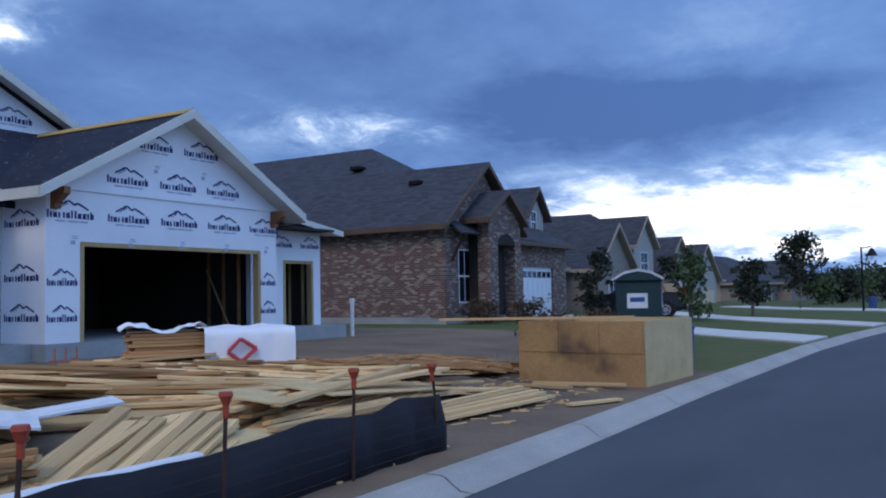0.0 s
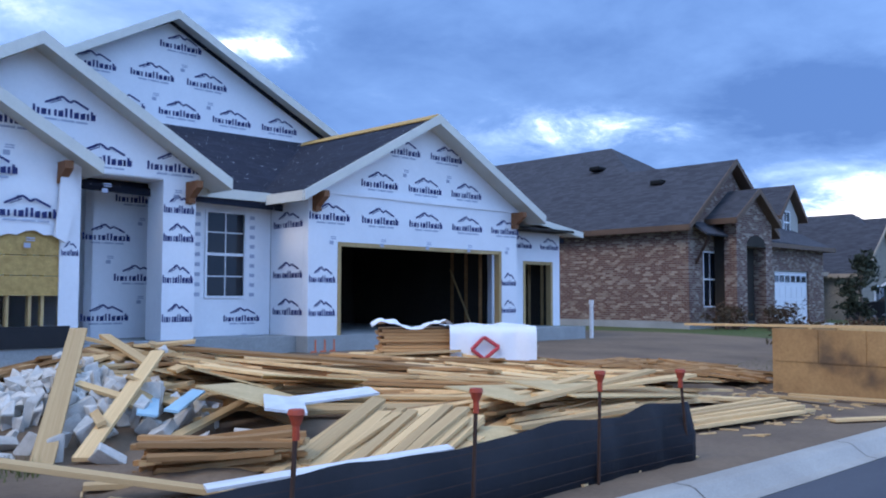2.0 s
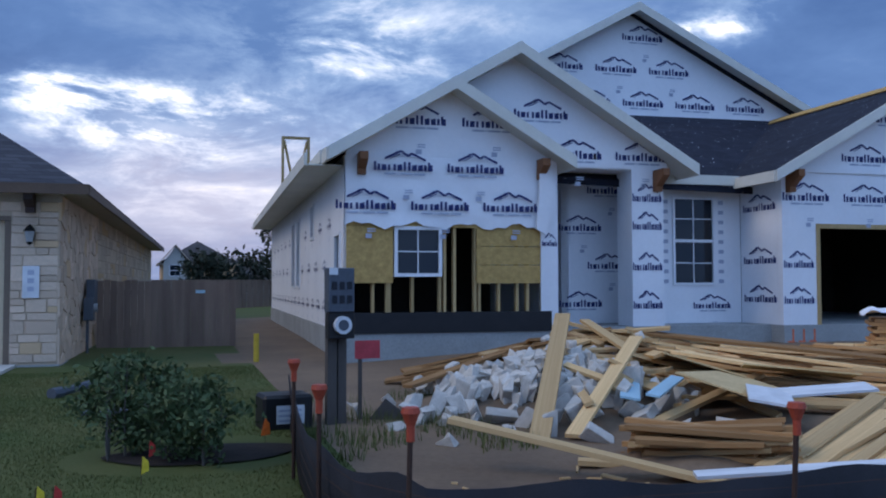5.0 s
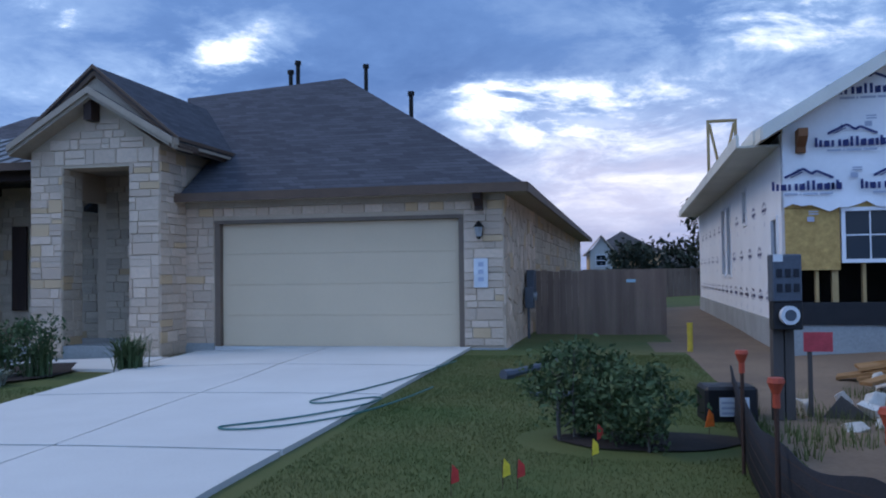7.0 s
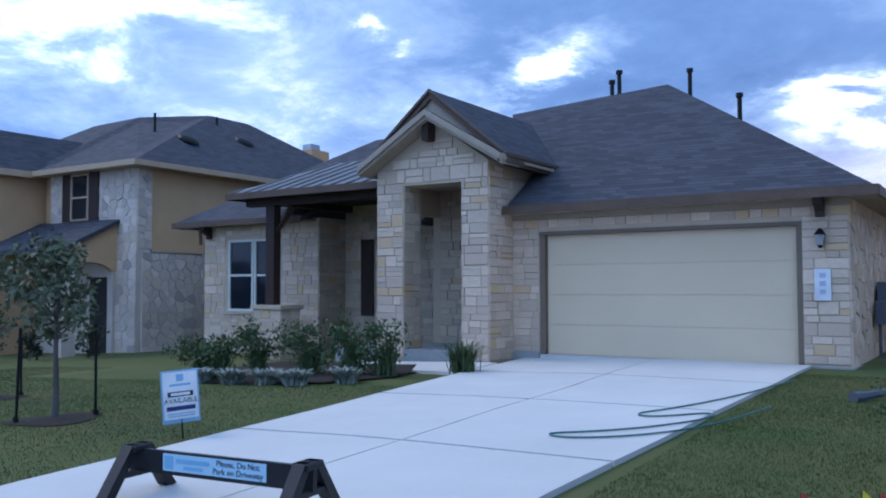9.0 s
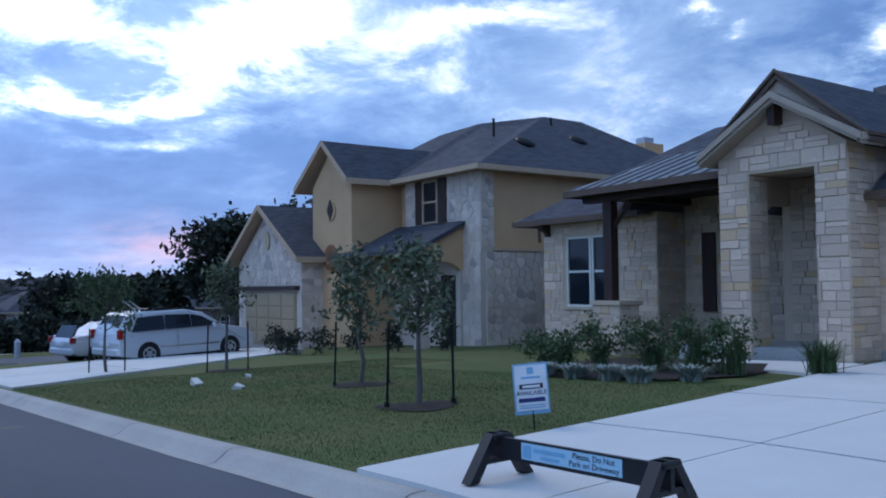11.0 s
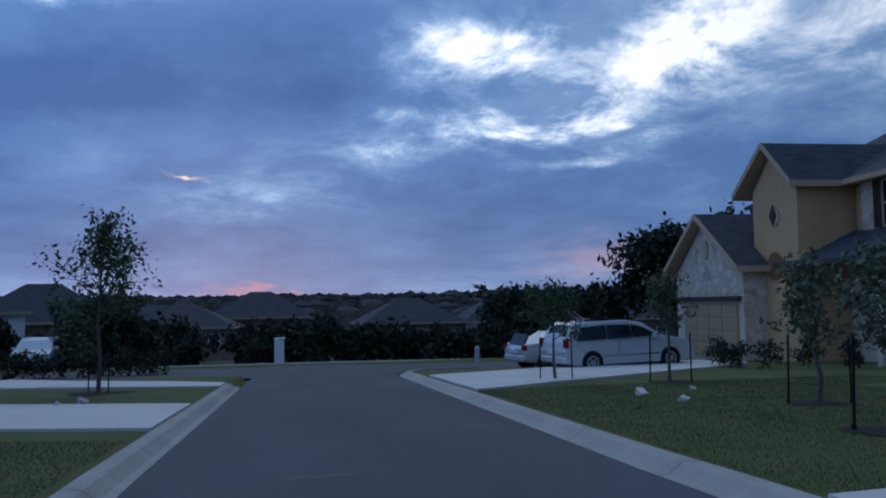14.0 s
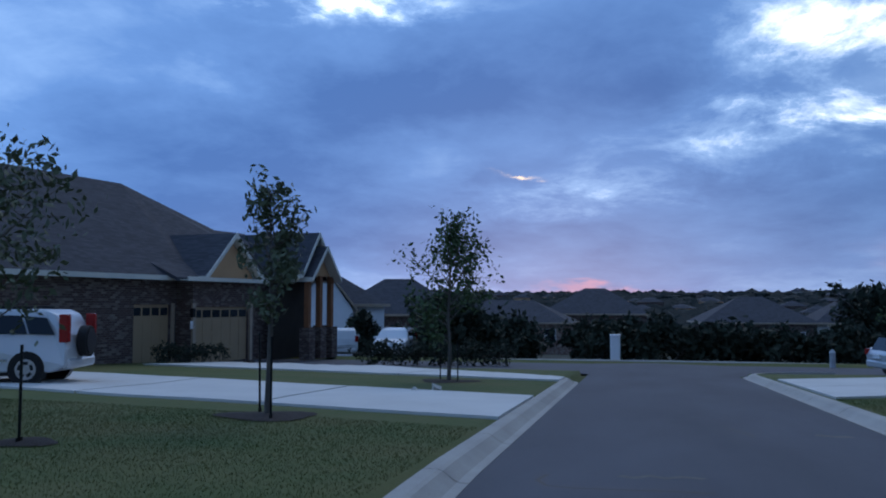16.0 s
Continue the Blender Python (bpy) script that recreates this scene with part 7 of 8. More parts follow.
part("panel_box", box(-0.15, -0.12, 0.88, 0.13, 0.0, 1.15, bevel=0.01), M["black_plastic"], po)
part("meter", tube((-0.01, -0.12, 1.02), (-0.01, -0.18, 1.02), 0.09, n=18), M["sign_white"], po)
part("meter_ring", tube((-0.01, -0.178, 1.02), (-0.01, -0.186, 1.02), 0.055, n=18), M["utility_grey"], po)
for i in range(3):
    for j in range(2):
        part("breaker", box(-0.12 + i * 0.08, -0.15, 1.24 + j * 0.14, -0.07 + i * 0.08, -0.14, 1.32 + j * 0.14), M["sign_ink"], po)
part("tag", box(-0.15, -0.148, 1.53, -0.06, -0.14, 1.6), M["sign_white"], po)
rs = thing("red_notice", pose(2.0, 9.05, 0.82), "small red notice board on the power post", "notice")
part("board", box(-0.02, 0, 0, 0.25, 0.012, 0.19), M["red_sign"], rs)
part("stake", box(0.02, 0.015, -0.8, 0.06, 0.04, 0.1), M["weathered_post"], rs)
plank = thing("lot_board", pose(2.2, 9.0, 0.2, 0, 38, -20), "leaning grey board with black painted marks", "board")
part("board", box(-0.05, -0.01, -0.05, 0.95, 0.01, 0.22), M["weathered_post"], plank)
for i in range(3):
    part("mark", box(0.2 + i * 0.22, -0.016, 0.04, 0.24 + i * 0.22, -0.01, 0.18), M["sign_ink"], plank)
    part("mark", box(0.12 + i * 0.22, -0.016, 0.04, 0.2 + i * 0.22, -0.01, 0.07), M["sign_ink"], plank)
bxx = thing("utility_box", pose(1.22, 8.9, ground_z(1.2, 8.9) - 0.02, 0, 0, 6), "low black utility pedestal with a white label", "utility box")
part("body", box(-0.25, -0.2, 0, 0.25, 0.2, 0.36, bevel=0.03), M["black_plastic"], bxx)
part("label_plate", box(-0.12, -0.206, 0.08, 0.16, -0.2, 0.26), M["sign_white"], bxx)
for i in range(3):
    part("print", box(-0.1, -0.209, 0.10 + i * 0.05, 0.13, -0.206, 0.12 + i * 0.05), M["wrap_grey"], bxx)
yp = thing("yellow_marker", pose(1.6, 15.7, ground_z(1.6, 15.7)), "short yellow marker post in the dirt", "marker")
part("tube", tube((0, 0, 0), (0, 0, 0.5), 0.05, n=10), M["yellow_paint"], yp)
for x, y, c in ((0.95, 8.1, "flag_orange"), (-0.04, 7.35, "flag_red"), (-0.08, 6.75, "flag_yellow"), (-0.58, 5.98, "flag_red"), (-0.68, 5.98, "flag_yellow"), (-1.0, 5.75, "flag_red")):
    fl = thing("marker_flag", pose(x, y, ground_z(x, y), 0, 0, 15), "small %s survey flag on a wire in the grass" % c.split("_")[1], "flag", "survey flags")
    part("wire", tube((0, 0, -0.02), (0, 0, 0.2), 0.003, n=4), M["rusty_steel"], fl)
    big_f = c == "flag_orange"
    part("flag", prism_y([(0, 0.08), (0.055, 0.10), (0.05, 0.17), (0.01, 0.21)] if not big_f else [(-0.04, 0.06), (0.05, 0.07), (0.04, 0.17), (0.0, 0.22)], -0.004, 0.004), M[c], fl)

# side fence and what lies before it
fe = thing("picket_fence", HB @ pose(1.0, 4.0, 0), "weathered brown board fence between the two houses", "fence")
nb = 21
for i in range(nb):
    x = i * 0.139
    part("board", box(x, 0, -0.1 + 0.01 * (i % 2), x + 0.133, 0.02, 1.70 + 0.02 * math.sin(i * 1.7)), M["fence_wood"], fe)
for z in (0.35, 1.4):
    part("rail", box(0, 0.02, z, nb * 0.139, 0.06, z + 0.09), M["fence_wood"], fe)
part("plate", box(2.05, -0.012, 1.42, 2.25, 0.0, 1.49), M["cyan_board"], fe)
bf = thing("back_fence", pose(-0.5, 48, ground_z(0, 48) - 0.1), "far board fence across the back gardens", "fence")
for i in range(60):
    part("board", box(-4 + i * 0.3, 0, -0.2, -4 + i * 0.3 + 0.28, 0.03, 1.75), M["fence_wood"], bf)
dp = thing("drain_pipe", pose(-1.2, 11.9, ground_z(-1.2, 11.9) + 0.06, 0, 0, 55), "grey downspout extension lying in the grass", "pipe")
part("pipe", tube((0, 0, 0), (1.5, 0, 0.12), 0.055, n=8), M["utility_grey"], dp)
part("pipe_foot", tube((-0.12, 0, 0.0), (0.05, 0, 0.0), 0.075, n=8), M["utility_grey"], dp)
sp = thing("sprinkler_pipe", pose(-0.55, 10.2, ground_z(-0.55, 10.2) + 0.03, 0, 0, -10), "short grey pipe scrap lying in the grass", "pipe")
part("pipe", tube((-0.25, 0, 0), (0.25, 0, 0.02), 0.03, n=8), M["utility_grey"], sp)

# garden hose on the drive
cu = bpy.data.curves.new("hose", "CURVE")
cu.dimensions, cu.bevel_depth, cu.bevel_resolution = "3D", 0.010, 2
HOSE = [(-2.2, 13.6), (-2.35, 12.4), (-2.6, 10.9), (-3.0, 9.6), (-3.2, 9.25), (-3.05, 9.05), (-2.75, 9.3), (-2.5, 9.7), (-2.35, 9.5), (-2.55, 8.9), (-3.0, 8.2), (-3.4, 7.85), (-3.58, 7.68), (-3.35, 7.55), (-3.0, 7.75), (-2.6, 8.2), (-2.2, 9.0), (-2.0, 10.5)]
spl = cu.splines.new("NURBS")
spl.points.add(len(HOSE) - 1)
for pnt, (x, y) in zip(spl.points, HOSE):
    pnt.co = (x, y, ground_z(x, y) + 0.066, 1)
spl.use_endpoint_u, spl.order_u = True, 4
cu.materials.append(M["hose"].m)
tagged(new("garden_hose", cu), "looped green garden hose lying on the concrete drive", "hose")


def text_part(name, body, size, material, parent, m):
    c = bpy.data.curves.new(name, "FONT")
    c.body, c.size, c.extrude = body, size, 0.001
    c.align_x, c.align_y = "CENTER", "CENTER"
    c.materials.append(M[material].m)
    ob = new(name, c)
    ob.parent = parent
    ob.matrix_local = m
    return ob


# yard sign
gz = ground_z(-7.0, 6.35)
ys = thing("yard_sign", pose(-7.0, 6.35, gz, 0, -4, 58) @ Matrix.Scale(0.80, 4), "blue-bordered white sale sign on a thin stake", "sign")
part("stake", tube((0, 0, -0.1), (0, 0, 0.3), 0.012, n=6), M["lamp_iron"], ys)
part("panel", box(-0.235, -0.008, 0.21, 0.235, 0.008, 0.88), M["sign_blue"], ys)
part("face", box(-0.215, -0.013, 0.26, 0.215, -0.008, 0.86), M["sign_white"], ys)
part("banner", box(-0.16, -0.016, 0.545, 0.16, -0.013, 0.61), M["sign_ink"], ys)
part("banner_bar", box(-0.12, -0.018, 0.56, 0.12, -0.016, 0.595), M["sign_white"], ys)
part("emblem", box(-0.045, -0.016, 0.74, 0.045, -0.013, 0.83), M["sign_blue"], ys)
part("emblem_bar", box(-0.13, -0.016, 0.68, 0.13, -0.013, 0.71), M["sign_blue"], ys)
text_part("lettering", "AVAILABLE", 0.085, "sign_ink", ys, pose(0, -0.016, 0.49, 90))
part("number_bar", box(-0.18, -0.016, 0.37, 0.18, -0.013, 0.425), M["wrap_ink"], ys)
for z in (0.29, 0.32):
    part("small_print", box(-0.17, -0.016, z, 0.17, -0.013, z + 0.015), M["sign_blue"], ys)

# barricade across the drive
ba = thing("barricade", pose(-4.45, 4.3, 0.17, 0, 0, 4) @ Matrix.Scale(0.94, 4), "low black plastic A-frame barricade with a pale blue notice", "barricade")
part("board", box(-0.84, -0.02, 0.16, 0.84, 0.02, 0.33), M["black_plastic"], ba)
for x in (-0.78, 0.78):
    for s in (-1, 1):
        part("leg", prism_x([(s * 0.02, 0.36), (s * 0.10, 0.36), (s * 0.36, 0.0), (s * 0.26, 0.0)] if s > 0 else [(-0.02, 0.36), (-0.10, 0.36), (-0.36, 0.0), (-0.26, 0.0)], x - 0.05, x + 0.05), M["black_plastic"], ba)
    part("cross_brace", box(x - 0.04, -0.2, 0.13, x + 0.04, 0.2, 0.17), M["black_plastic"], ba)
    part("top_clip", box(x - 0.07, -0.10, 0.31, x + 0.07, 0.10, 0.36, bevel=0.01), M["black_plastic"], ba)
part("notice", box(-0.50, -0.026, 0.19, 0.45, -0.02, 0.315), M["cyan_board"], ba, "pale blue notice strip")
part("notice_emblem", box(-0.48, -0.03, 0.205, -0.40, -0.026, 0.30), M["sign_blue"], ba)
part("notice_bar", box(-0.37, -0.03, 0.255, -0.06, -0.026, 0.285), M["sign_blue"], ba)
part("notice_bar", box(-0.30, -0.03, 0.21, -0.12, -0.026, 0.235), M["sign_blue"], ba)
text_part("lettering", "Please, Do Not", 0.062, "sign_ink", ba, pose(0.2, -0.028, 0.282, 90))
text_part("lettering", "Park on Driveway", 0.062, "sign_ink", ba, pose(0.2, -0.028, 0.225, 90))

# ---- planting ----


def leaf_mesh(points, size, seed, material, spread=0.35):
    """Many small bent leaves round the given points, as one mesh."""
    r = np.random.RandomState(seed)
    P = np.array(points)
    n = len(P)
    d1 = r.normal(size=(n, 3))
    d1 /= np.linalg.norm(d1, axis=1)[:, None]
    d2 = np.cross(d1, r.normal(size=(n, 3)))
    d2 /= np.linalg.norm(d2, axis=1)[:, None]
    s = size * r.uniform(0.6, 1.4, (n, 1))
    a, b, c, e = P - d1 * s, P + d2 * s * 0.45, P + d1 * s, P - d2 * s * 0.45
    V = np.stack([a, b, c, e], 1).reshape(-1, 3)
    me = bpy.data.meshes.new("mesh")
    me.from_pydata(V.tolist(), [], [(4 * i, 4 * i + 1, 4 * i + 2, 4 * i + 3) for i in range(n)])
    me.materials.append(M[material].m)
    return me


def tree(x, y, height, base, radius, leaves, leaf_size, material, seed, label, trunk=0.05, z=None, group="", name="tree", limbs=14, lean=0.0, top_thin=1.0, trunks=1):
    """A tapered trunk with limbs that carry clumps of leaves."""
    r = random.Random(seed)
    th = thing(name, pose(x, y, ground_z(x, y) if z is None else z), label, "tree", group)
    bm = bmesh.new()
    for k in range(trunks):
        ang = 6.28 * k / max(trunks, 1)
        foot = Vector((0.25 * radius * math.cos(ang), 0.25 * radius * math.sin(ang), 0)) if trunks > 1 else Vector((0, 0, 0))
        p = foot
        segs = 5
        for i in range(segs):
            q = foot + Vector((lean * (i + 1) / segs + r.uniform(-1, 1) * trunk, r.uniform(-1, 1) * trunk, height * 0.85 * (i + 1) / segs))
            tube(p, q, trunk * (1 - 0.8 * i / segs), trunk * (1 - 0.8 * (i + 1) / segs), n=7, bm=bm)
            p = q
    pts = []
    for i in range(limbs):
        f = (i + 0.5) / limbs
        z0 = lerp(f, base, height * 0.88)
        prof = math.sin(math.pi * min(1.0, 0.15 + 0.85 * f)) ** 0.7
        rad = radius * prof * r.uniform(0.7, 1.1) * (top_thin if f > 0.65 else 1)
        a = r.uniform(0, 6.28)
        tip = Vector((lean * f + rad * math.cos(a), rad * math.sin(a), z0 + rad * r.uniform(0.3, 0.9)))
        root = Vector((lean * f, 0, z0 * 0.94))
        tube(root, tip, trunk * 0.35, trunk * 0.08, n=5, bm=bm)
        twigs = 5
        for _ in range(twigs):
            g = r.uniform(0.35, 1.0)
            c = root.lerp(tip, g) + Vector((r.gauss(0, 1), r.gauss(0, 1), r.gauss(0, 0.8))) * radius * 0.20
            tube(root.lerp(tip, g * 0.8), c, trunk * 0.12, trunk * 0.05, n=4, bm=bm)
            for _ in range(max(1, leaves // (limbs * twigs))):
                pts.append(c + Vector((r.gauss(0, 1), r.gauss(0, 1), r.gauss(0, 1))) * radius * 0.13)
    part("trunk", bm, M["bark"], th)
    ob = new("crown", leaf_mesh([tuple(q) for q in pts], leaf_size, seed, material))
    ob.parent = th
    tagged(ob, kind="")
    return th


def tree_stake(x, y, h, lean):
    st = thing("tree_stake", pose(x, y, ground_z(x, y)), "dark steel stake driven beside a young tree", "stake", "stakes beside young trees")
    part("rod", tube((0, 0, -0.1), (lean, 0, h), 0.018, n=6), M["lamp_iron"], st)
    part("spade", box(-0.05, -0.006, -0.05, 0.05, 0.006, 0.08), M["lamp_iron"], st)


def mulch_ring(x, y, rad):
    bm = bmesh.new()
    n = 22
    c = bm.verts.new((0, 0, 0.05))
    ring = []
    for i in range(n):
        a = 6.2832 * i / n
        q = rad * (1 + 0.15 * math.sin(3 * a + x))
        ring.append(bm.verts.new((q * math.cos(a), q * math.sin(a), ground_z(x + q * math.cos(a), y + q * math.sin(a)) - ground_z(x, y) + 0.012)))
    for i in range(n):
        bm.faces.new((c, ring[i], ring[(i + 1) % n]))
    ob = part("mulch_ring", bm, M["mulch"])
    ob.matrix_world = pose(x, y, ground_z(x, y))
    tagged(ob, "dark mulch ring round a young tree", "mulch", "mulch rings", "stuff")


YOUNG = "young staked trees on the lawns"
for x, y, h, b, rad, lv, mat_, sd, sh in ((-9.65, 6.76, 2.35, 0.95, 0.55, 1500, "leaf_olive", 1, 0.42), (-13.5, 8.26, 2.6, 1.0, 0.62, 1500, "leaf_olive", 2, 0.45), (-20.1, 8.6, 2.9, 1.2, 0.62, 1100, "leaf_olive", 3, 0.45), (-22.6, 6.5, 2.75, 1.1, 0.75, 1500, "leaf", 4, 0.4)):
    tree(x, y, h, b, rad, lv, 0.055, mat_, sd, "young staked tree with thin grey-green crown on a lawn", 0.045, group=YOUNG)
    mulch_ring(x, y, 0.55)
    tree_stake(x + sh * 0.5, y + sh, 1.15, -0.02)
    tree_stake(x - sh * 0.5, y - sh * 0.9, 1.15, 0.06)
tree(-12.6, -5.7, 4.0, 1.5, 0.55, 1400, 0.06, "leaf_olive", 5, "slim young staked tree with sparse upright crown", 0.055, group=YOUNG, limbs=18)
mulch_ring(-12.6, -5.7, 0.75)
tree_stake(-12.15, -5.45, 1.2, 0.0)
tree_stake(-13.0, -6.0, 1.25, 0.05)
tree(-23.0, -5.1, 4.9, 1.0, 1.15, 2600, 0.075, "leaf", 6, "leafy young tree with a sparse pointed top", 0.06, group=YOUNG, limbs=22, top_thin=0.45)
mulch_ring(-23, -5.1, 0.8)
tree_stake(-22.7, -4.8, 1.1, 0.0)
tree_stake(-23.3, -5.4, 1.1, 0.0)
tree(-9.3, -7.9, 3.75, 1.3, 1.15, 1500, 0.065, "leaf_olive", 8, "young staked tree with loose spreading crown", 0.05, group=YOUNG, limbs=18)
tree_stake(-8.75, -6.95, 1.1, 0.0)
mulch_ring(-8.85, -7.0, 0.4)

# big oaks and woods
for x, y, h, rad, sd, lv in ((-56, 25, 8.6, 3.6, 11, 9000), (-60, 20.5, 4.3, 2.8, 12, 5000), (-50, 29, 8.0, 4.0, 13, 6000), (-61, 15.5, 3.9, 3.0, 14, 4200), (-46, 33, 8.0, 4.0, 15, 4000)):
    tree(x, y, h, h * 0.3, rad, lv, 0.26, "leaf_dark", sd, "dark spreading live oak behind the houses", 0.22, z=valley(x, y) if x < -44 else None, name="oak_tree", group="dark oaks", limbs=26)
r = random.Random(31)
for i in range(34):
    y = lerp(i / 33, -13.0, 14.5) + r.uniform(-0.4, 0.4)
    if -6.2 < y < -4.4:
        continue
    x = -52 - r.uniform(0, 5)
    h = r.uniform(1.4, 2.1) * (1.35 if y < 1 and y > -4.5 else 1)
    tree(x, y, h, 0.15, r.uniform(1.1, 1.7), 700, 0.22, "leaf_dark", 100 + i, "dense dark shrub in the thicket at the end of the street", 0.07, z=valley(x, y), name="shrub", group="thicket at the end of the street", limbs=12)
for az, D, h, rad in ((103.0, 50, 3.6, 1.6), (101.4, 52, 3.4, 1.7), (100.0, 58, 3.2, 2.0), (107.8, 66, 3.6, 1.3), (97.6, 62, 2.6, 2.0)):
    x, y = polar(az, D)
    tree(x, y, h, 0.3, rad, 1500, 0.24, "leaf_dark", int(az * 10), "dark rounded tree beside the far drive", 0.12, z=valley(x, y) if x < -44 else ground_z(x, y), name="shade_tree", group="dark trees by the far drives", limbs=18)
# hedge before the far house
for i in range(9):
    x, y = polar(lerp(i / 8, 99.0, 107.5), 38)
    tree(x, y, 0.95, 0.05, 0.75, 350, 0.09, "leaf_dark", 300 + i, "low clipped dark hedge shrub", 0.03, name="hedge_shrub", group="hedge by the far drive", limbs=8)
# woods on the far hills: dense low crowns
V, F = [], []
bm = bmesh.new()
bmesh.ops.create_icosphere(bm, subdivisions=1, radius=1.0)
ico_v = [tuple(v.co) for v in bm.verts]
ico_f = [tuple(v.index for v in f.verts) for f in bm.faces]
bm.free()
r = random.Random(41)
for i in range(5200):
    az = r.uniform(60, 128)
    D = 170 + 1080 * r.random() ** 1.2
    x, y = polar(az, D)
    s = r.uniform(2.0, 4.2) * (0.8 + D / 900)
    z = valley(x, y)
    b = len(V)
    k = [r.uniform(0.7, 1.3) for _ in ico_v]
    V += [(x + q[0] * s * 1.3 * kk, y + q[1] * s * 1.3 * kk, z + q[2] * s * 0.8 * kk + s * 0.25) for q, kk in zip(ico_v, k)]
    F += [tuple(b + j for j in f) for f in ico_f]
me = bpy.data.meshes.new("mesh")
me.from_pydata(V, [], F)
me.materials.append(M["far_wood"].m)
tagged(new("far_woods", me), "dark wooded hills on the horizon", "woods", kind="stuff")
# trees up the street
for az, D, h, b, rad, lv, mt in ((-85.5, 62, 5.4, 1.6, 1.45, 1900, "leaf_dark"), (-82.8, 46, 3.0, 0.5, 0.9, 1200, "leaf_dark"), (-79.2, 40, 3.4, 0.3, 0.85, 1200, "leaf"), (-73.3, 38, 3.6, 0.4, 0.8, 1200, "leaf_dark"), (-77.7, 55, 4.0, 0.5, 1.0, 900, "leaf_dark"),
                                 (-87.5, 85, 2.7, 0.3, 2.0, 1500, "leaf_dark"), (-88.6, 95, 2.9, 0.3, 2.4, 1500, "leaf"), (-90.2, 100, 3.1, 0.3, 3, 1500, "leaf_dark"), (-91.5, 105, 3.4, 0.3, 3, 1500, "leaf_dark"), (-93.5, 110, 3.6, 0.3, 3.4, 1500, "leaf_dark"), (-86.5, 78, 2.3, 0.3, 1.8, 1200, "leaf")):
    x, y = polar(az, D)
    tree(x, y, h, b, rad, lv, 0.05 + D * 0.0018, mt, int(D), "leafy green tree along the street front", 0.09, z=road_z(x) + 0.1, name="street_tree", group="trees up the street", limbs=18)
x, y = polar(-7.4, 48)
tree(x, y, 5.4, 1.2, 1.5, 1500, 0.14, "leaf_dark", 77, "dark tree behind the back fence", 0.1, name="garden_tree", limbs=18)
for az, D in ((-3.2, 58), (-5.4, 60), (-2.2, 56)):
    x, y = polar(az, D)
    tree(x, y, 3.4, 0.4, 1.6, 900, 0.18, "leaf_dark", int(az * 100) + 999, "dark tree behind the back fence", 0.1, name="garden_tree", limbs=14)
# reddish shrubs before the brick house
for i in range(7):
    x, y = (HE @ Vector((0.3 + i * 0.75, -1.0 - (0.8 if i > 2 else 0), 0))).xy
    tree(x, y, 0.85, 0.05, 0.5, 300, 0.06, "leaf_red", 400 + i, "low reddish shrub along the brick wall", 0.02, name="shrub", group="shrubs by the brick house", limbs=8)
for i in range(10):
    x, y = 20.5 + i * 0.55, 7.6 - i * 0.1
    tree(x, y, 0.8, 0.05, 0.5, 260, 0.06, "leaf_red", 420 + i, "low reddish hedge shrub by the drive", 0.02, name="hedge_shrub", group="reddish hedge by the drive", limbs=8)

# shrub bed at the lot line
for x, y, h, rad, sd in ((-0.32, 7.75, 0.86, 0.34, 501), (0.12, 7.55, 0.68, 0.30, 502), (0.42, 7.35, 0.66, 0.34, 503), (-0.05, 7.95, 0.78, 0.34, 504)):
    tree(x, y, h, 0.05, rad, 1700, 0.030, "leaf", sd, "small-leaved green shrub in a mulch bed", 0.014, name="shrub", group="shrubs at the lot line", limbs=16, trunks=3)
bm = bmesh.new()
k = 30
c = bm.verts.new((0.25, 7.6, ground_z(0.25, 7.6) + 0.06))
ring = []
for i in range(k):
    a = 6.2832 * i / k
    x, y = 0.40 + 0.80 * math.cos(a) * (1 + 0.1 * math.sin(3 * a)), 7.70 + 0.42 * math.sin(a)
    ring.append(bm.verts.new((x, y, ground_z(x, y) + 0.012)))
for i in range(k):
    bm.faces.new((c, ring[i], ring[(i + 1) % k]))
tagged(part("mulch_bed", bm, M["mulch"]), "dark mulch bed under the shrubs", "mulch", kind="stuff")


def tuft(x, y, n, h, spread, seed, material, name, label, group, width=0.012, z=None):
    """A clump of arching blades."""
    r = random.Random(seed)
    vs, fs = [], []
    for _ in range(n):
        a, sp, hh = r.uniform(0, 6.28), spread * r.uniform(0.15, 1.0), h * r.uniform(0.6, 1.1)
        bx, by = r.gauss(0, spread * 0.18), r.gauss(0, spread * 0.18)
        dx_, dy_ = math.cos(a), math.sin(a)
        b = len(vs)
        for t, w in ((0, 1), (0.5, 0.9), (0.85, 0.5), (1.0, 0.1)):
            px, py, pz = bx + dx_ * sp * t * t, by + dy_ * sp * t * t, hh * (t - 0.25 * t * t)
            vs += [(px - dy_ * width * w, py + dx_ * width * w, pz), (px + dy_ * width * w, py - dx_ * width * w, pz)]
        fs += [(b, b + 1, b + 3, b + 2), (b + 2, b + 3, b + 5, b + 4), (b + 4, b + 5, b + 7, b + 6)]
    me = bpy.data.meshes.new("mesh")
    me.from_pydata(vs, [], fs)
    me.materials.append(M[material].m)
    ob = new(name, me)
    ob.matrix_world = pose(x, y, ground_z(x, y) if z is None else z)
    return tagged(ob, label, "plant", group)


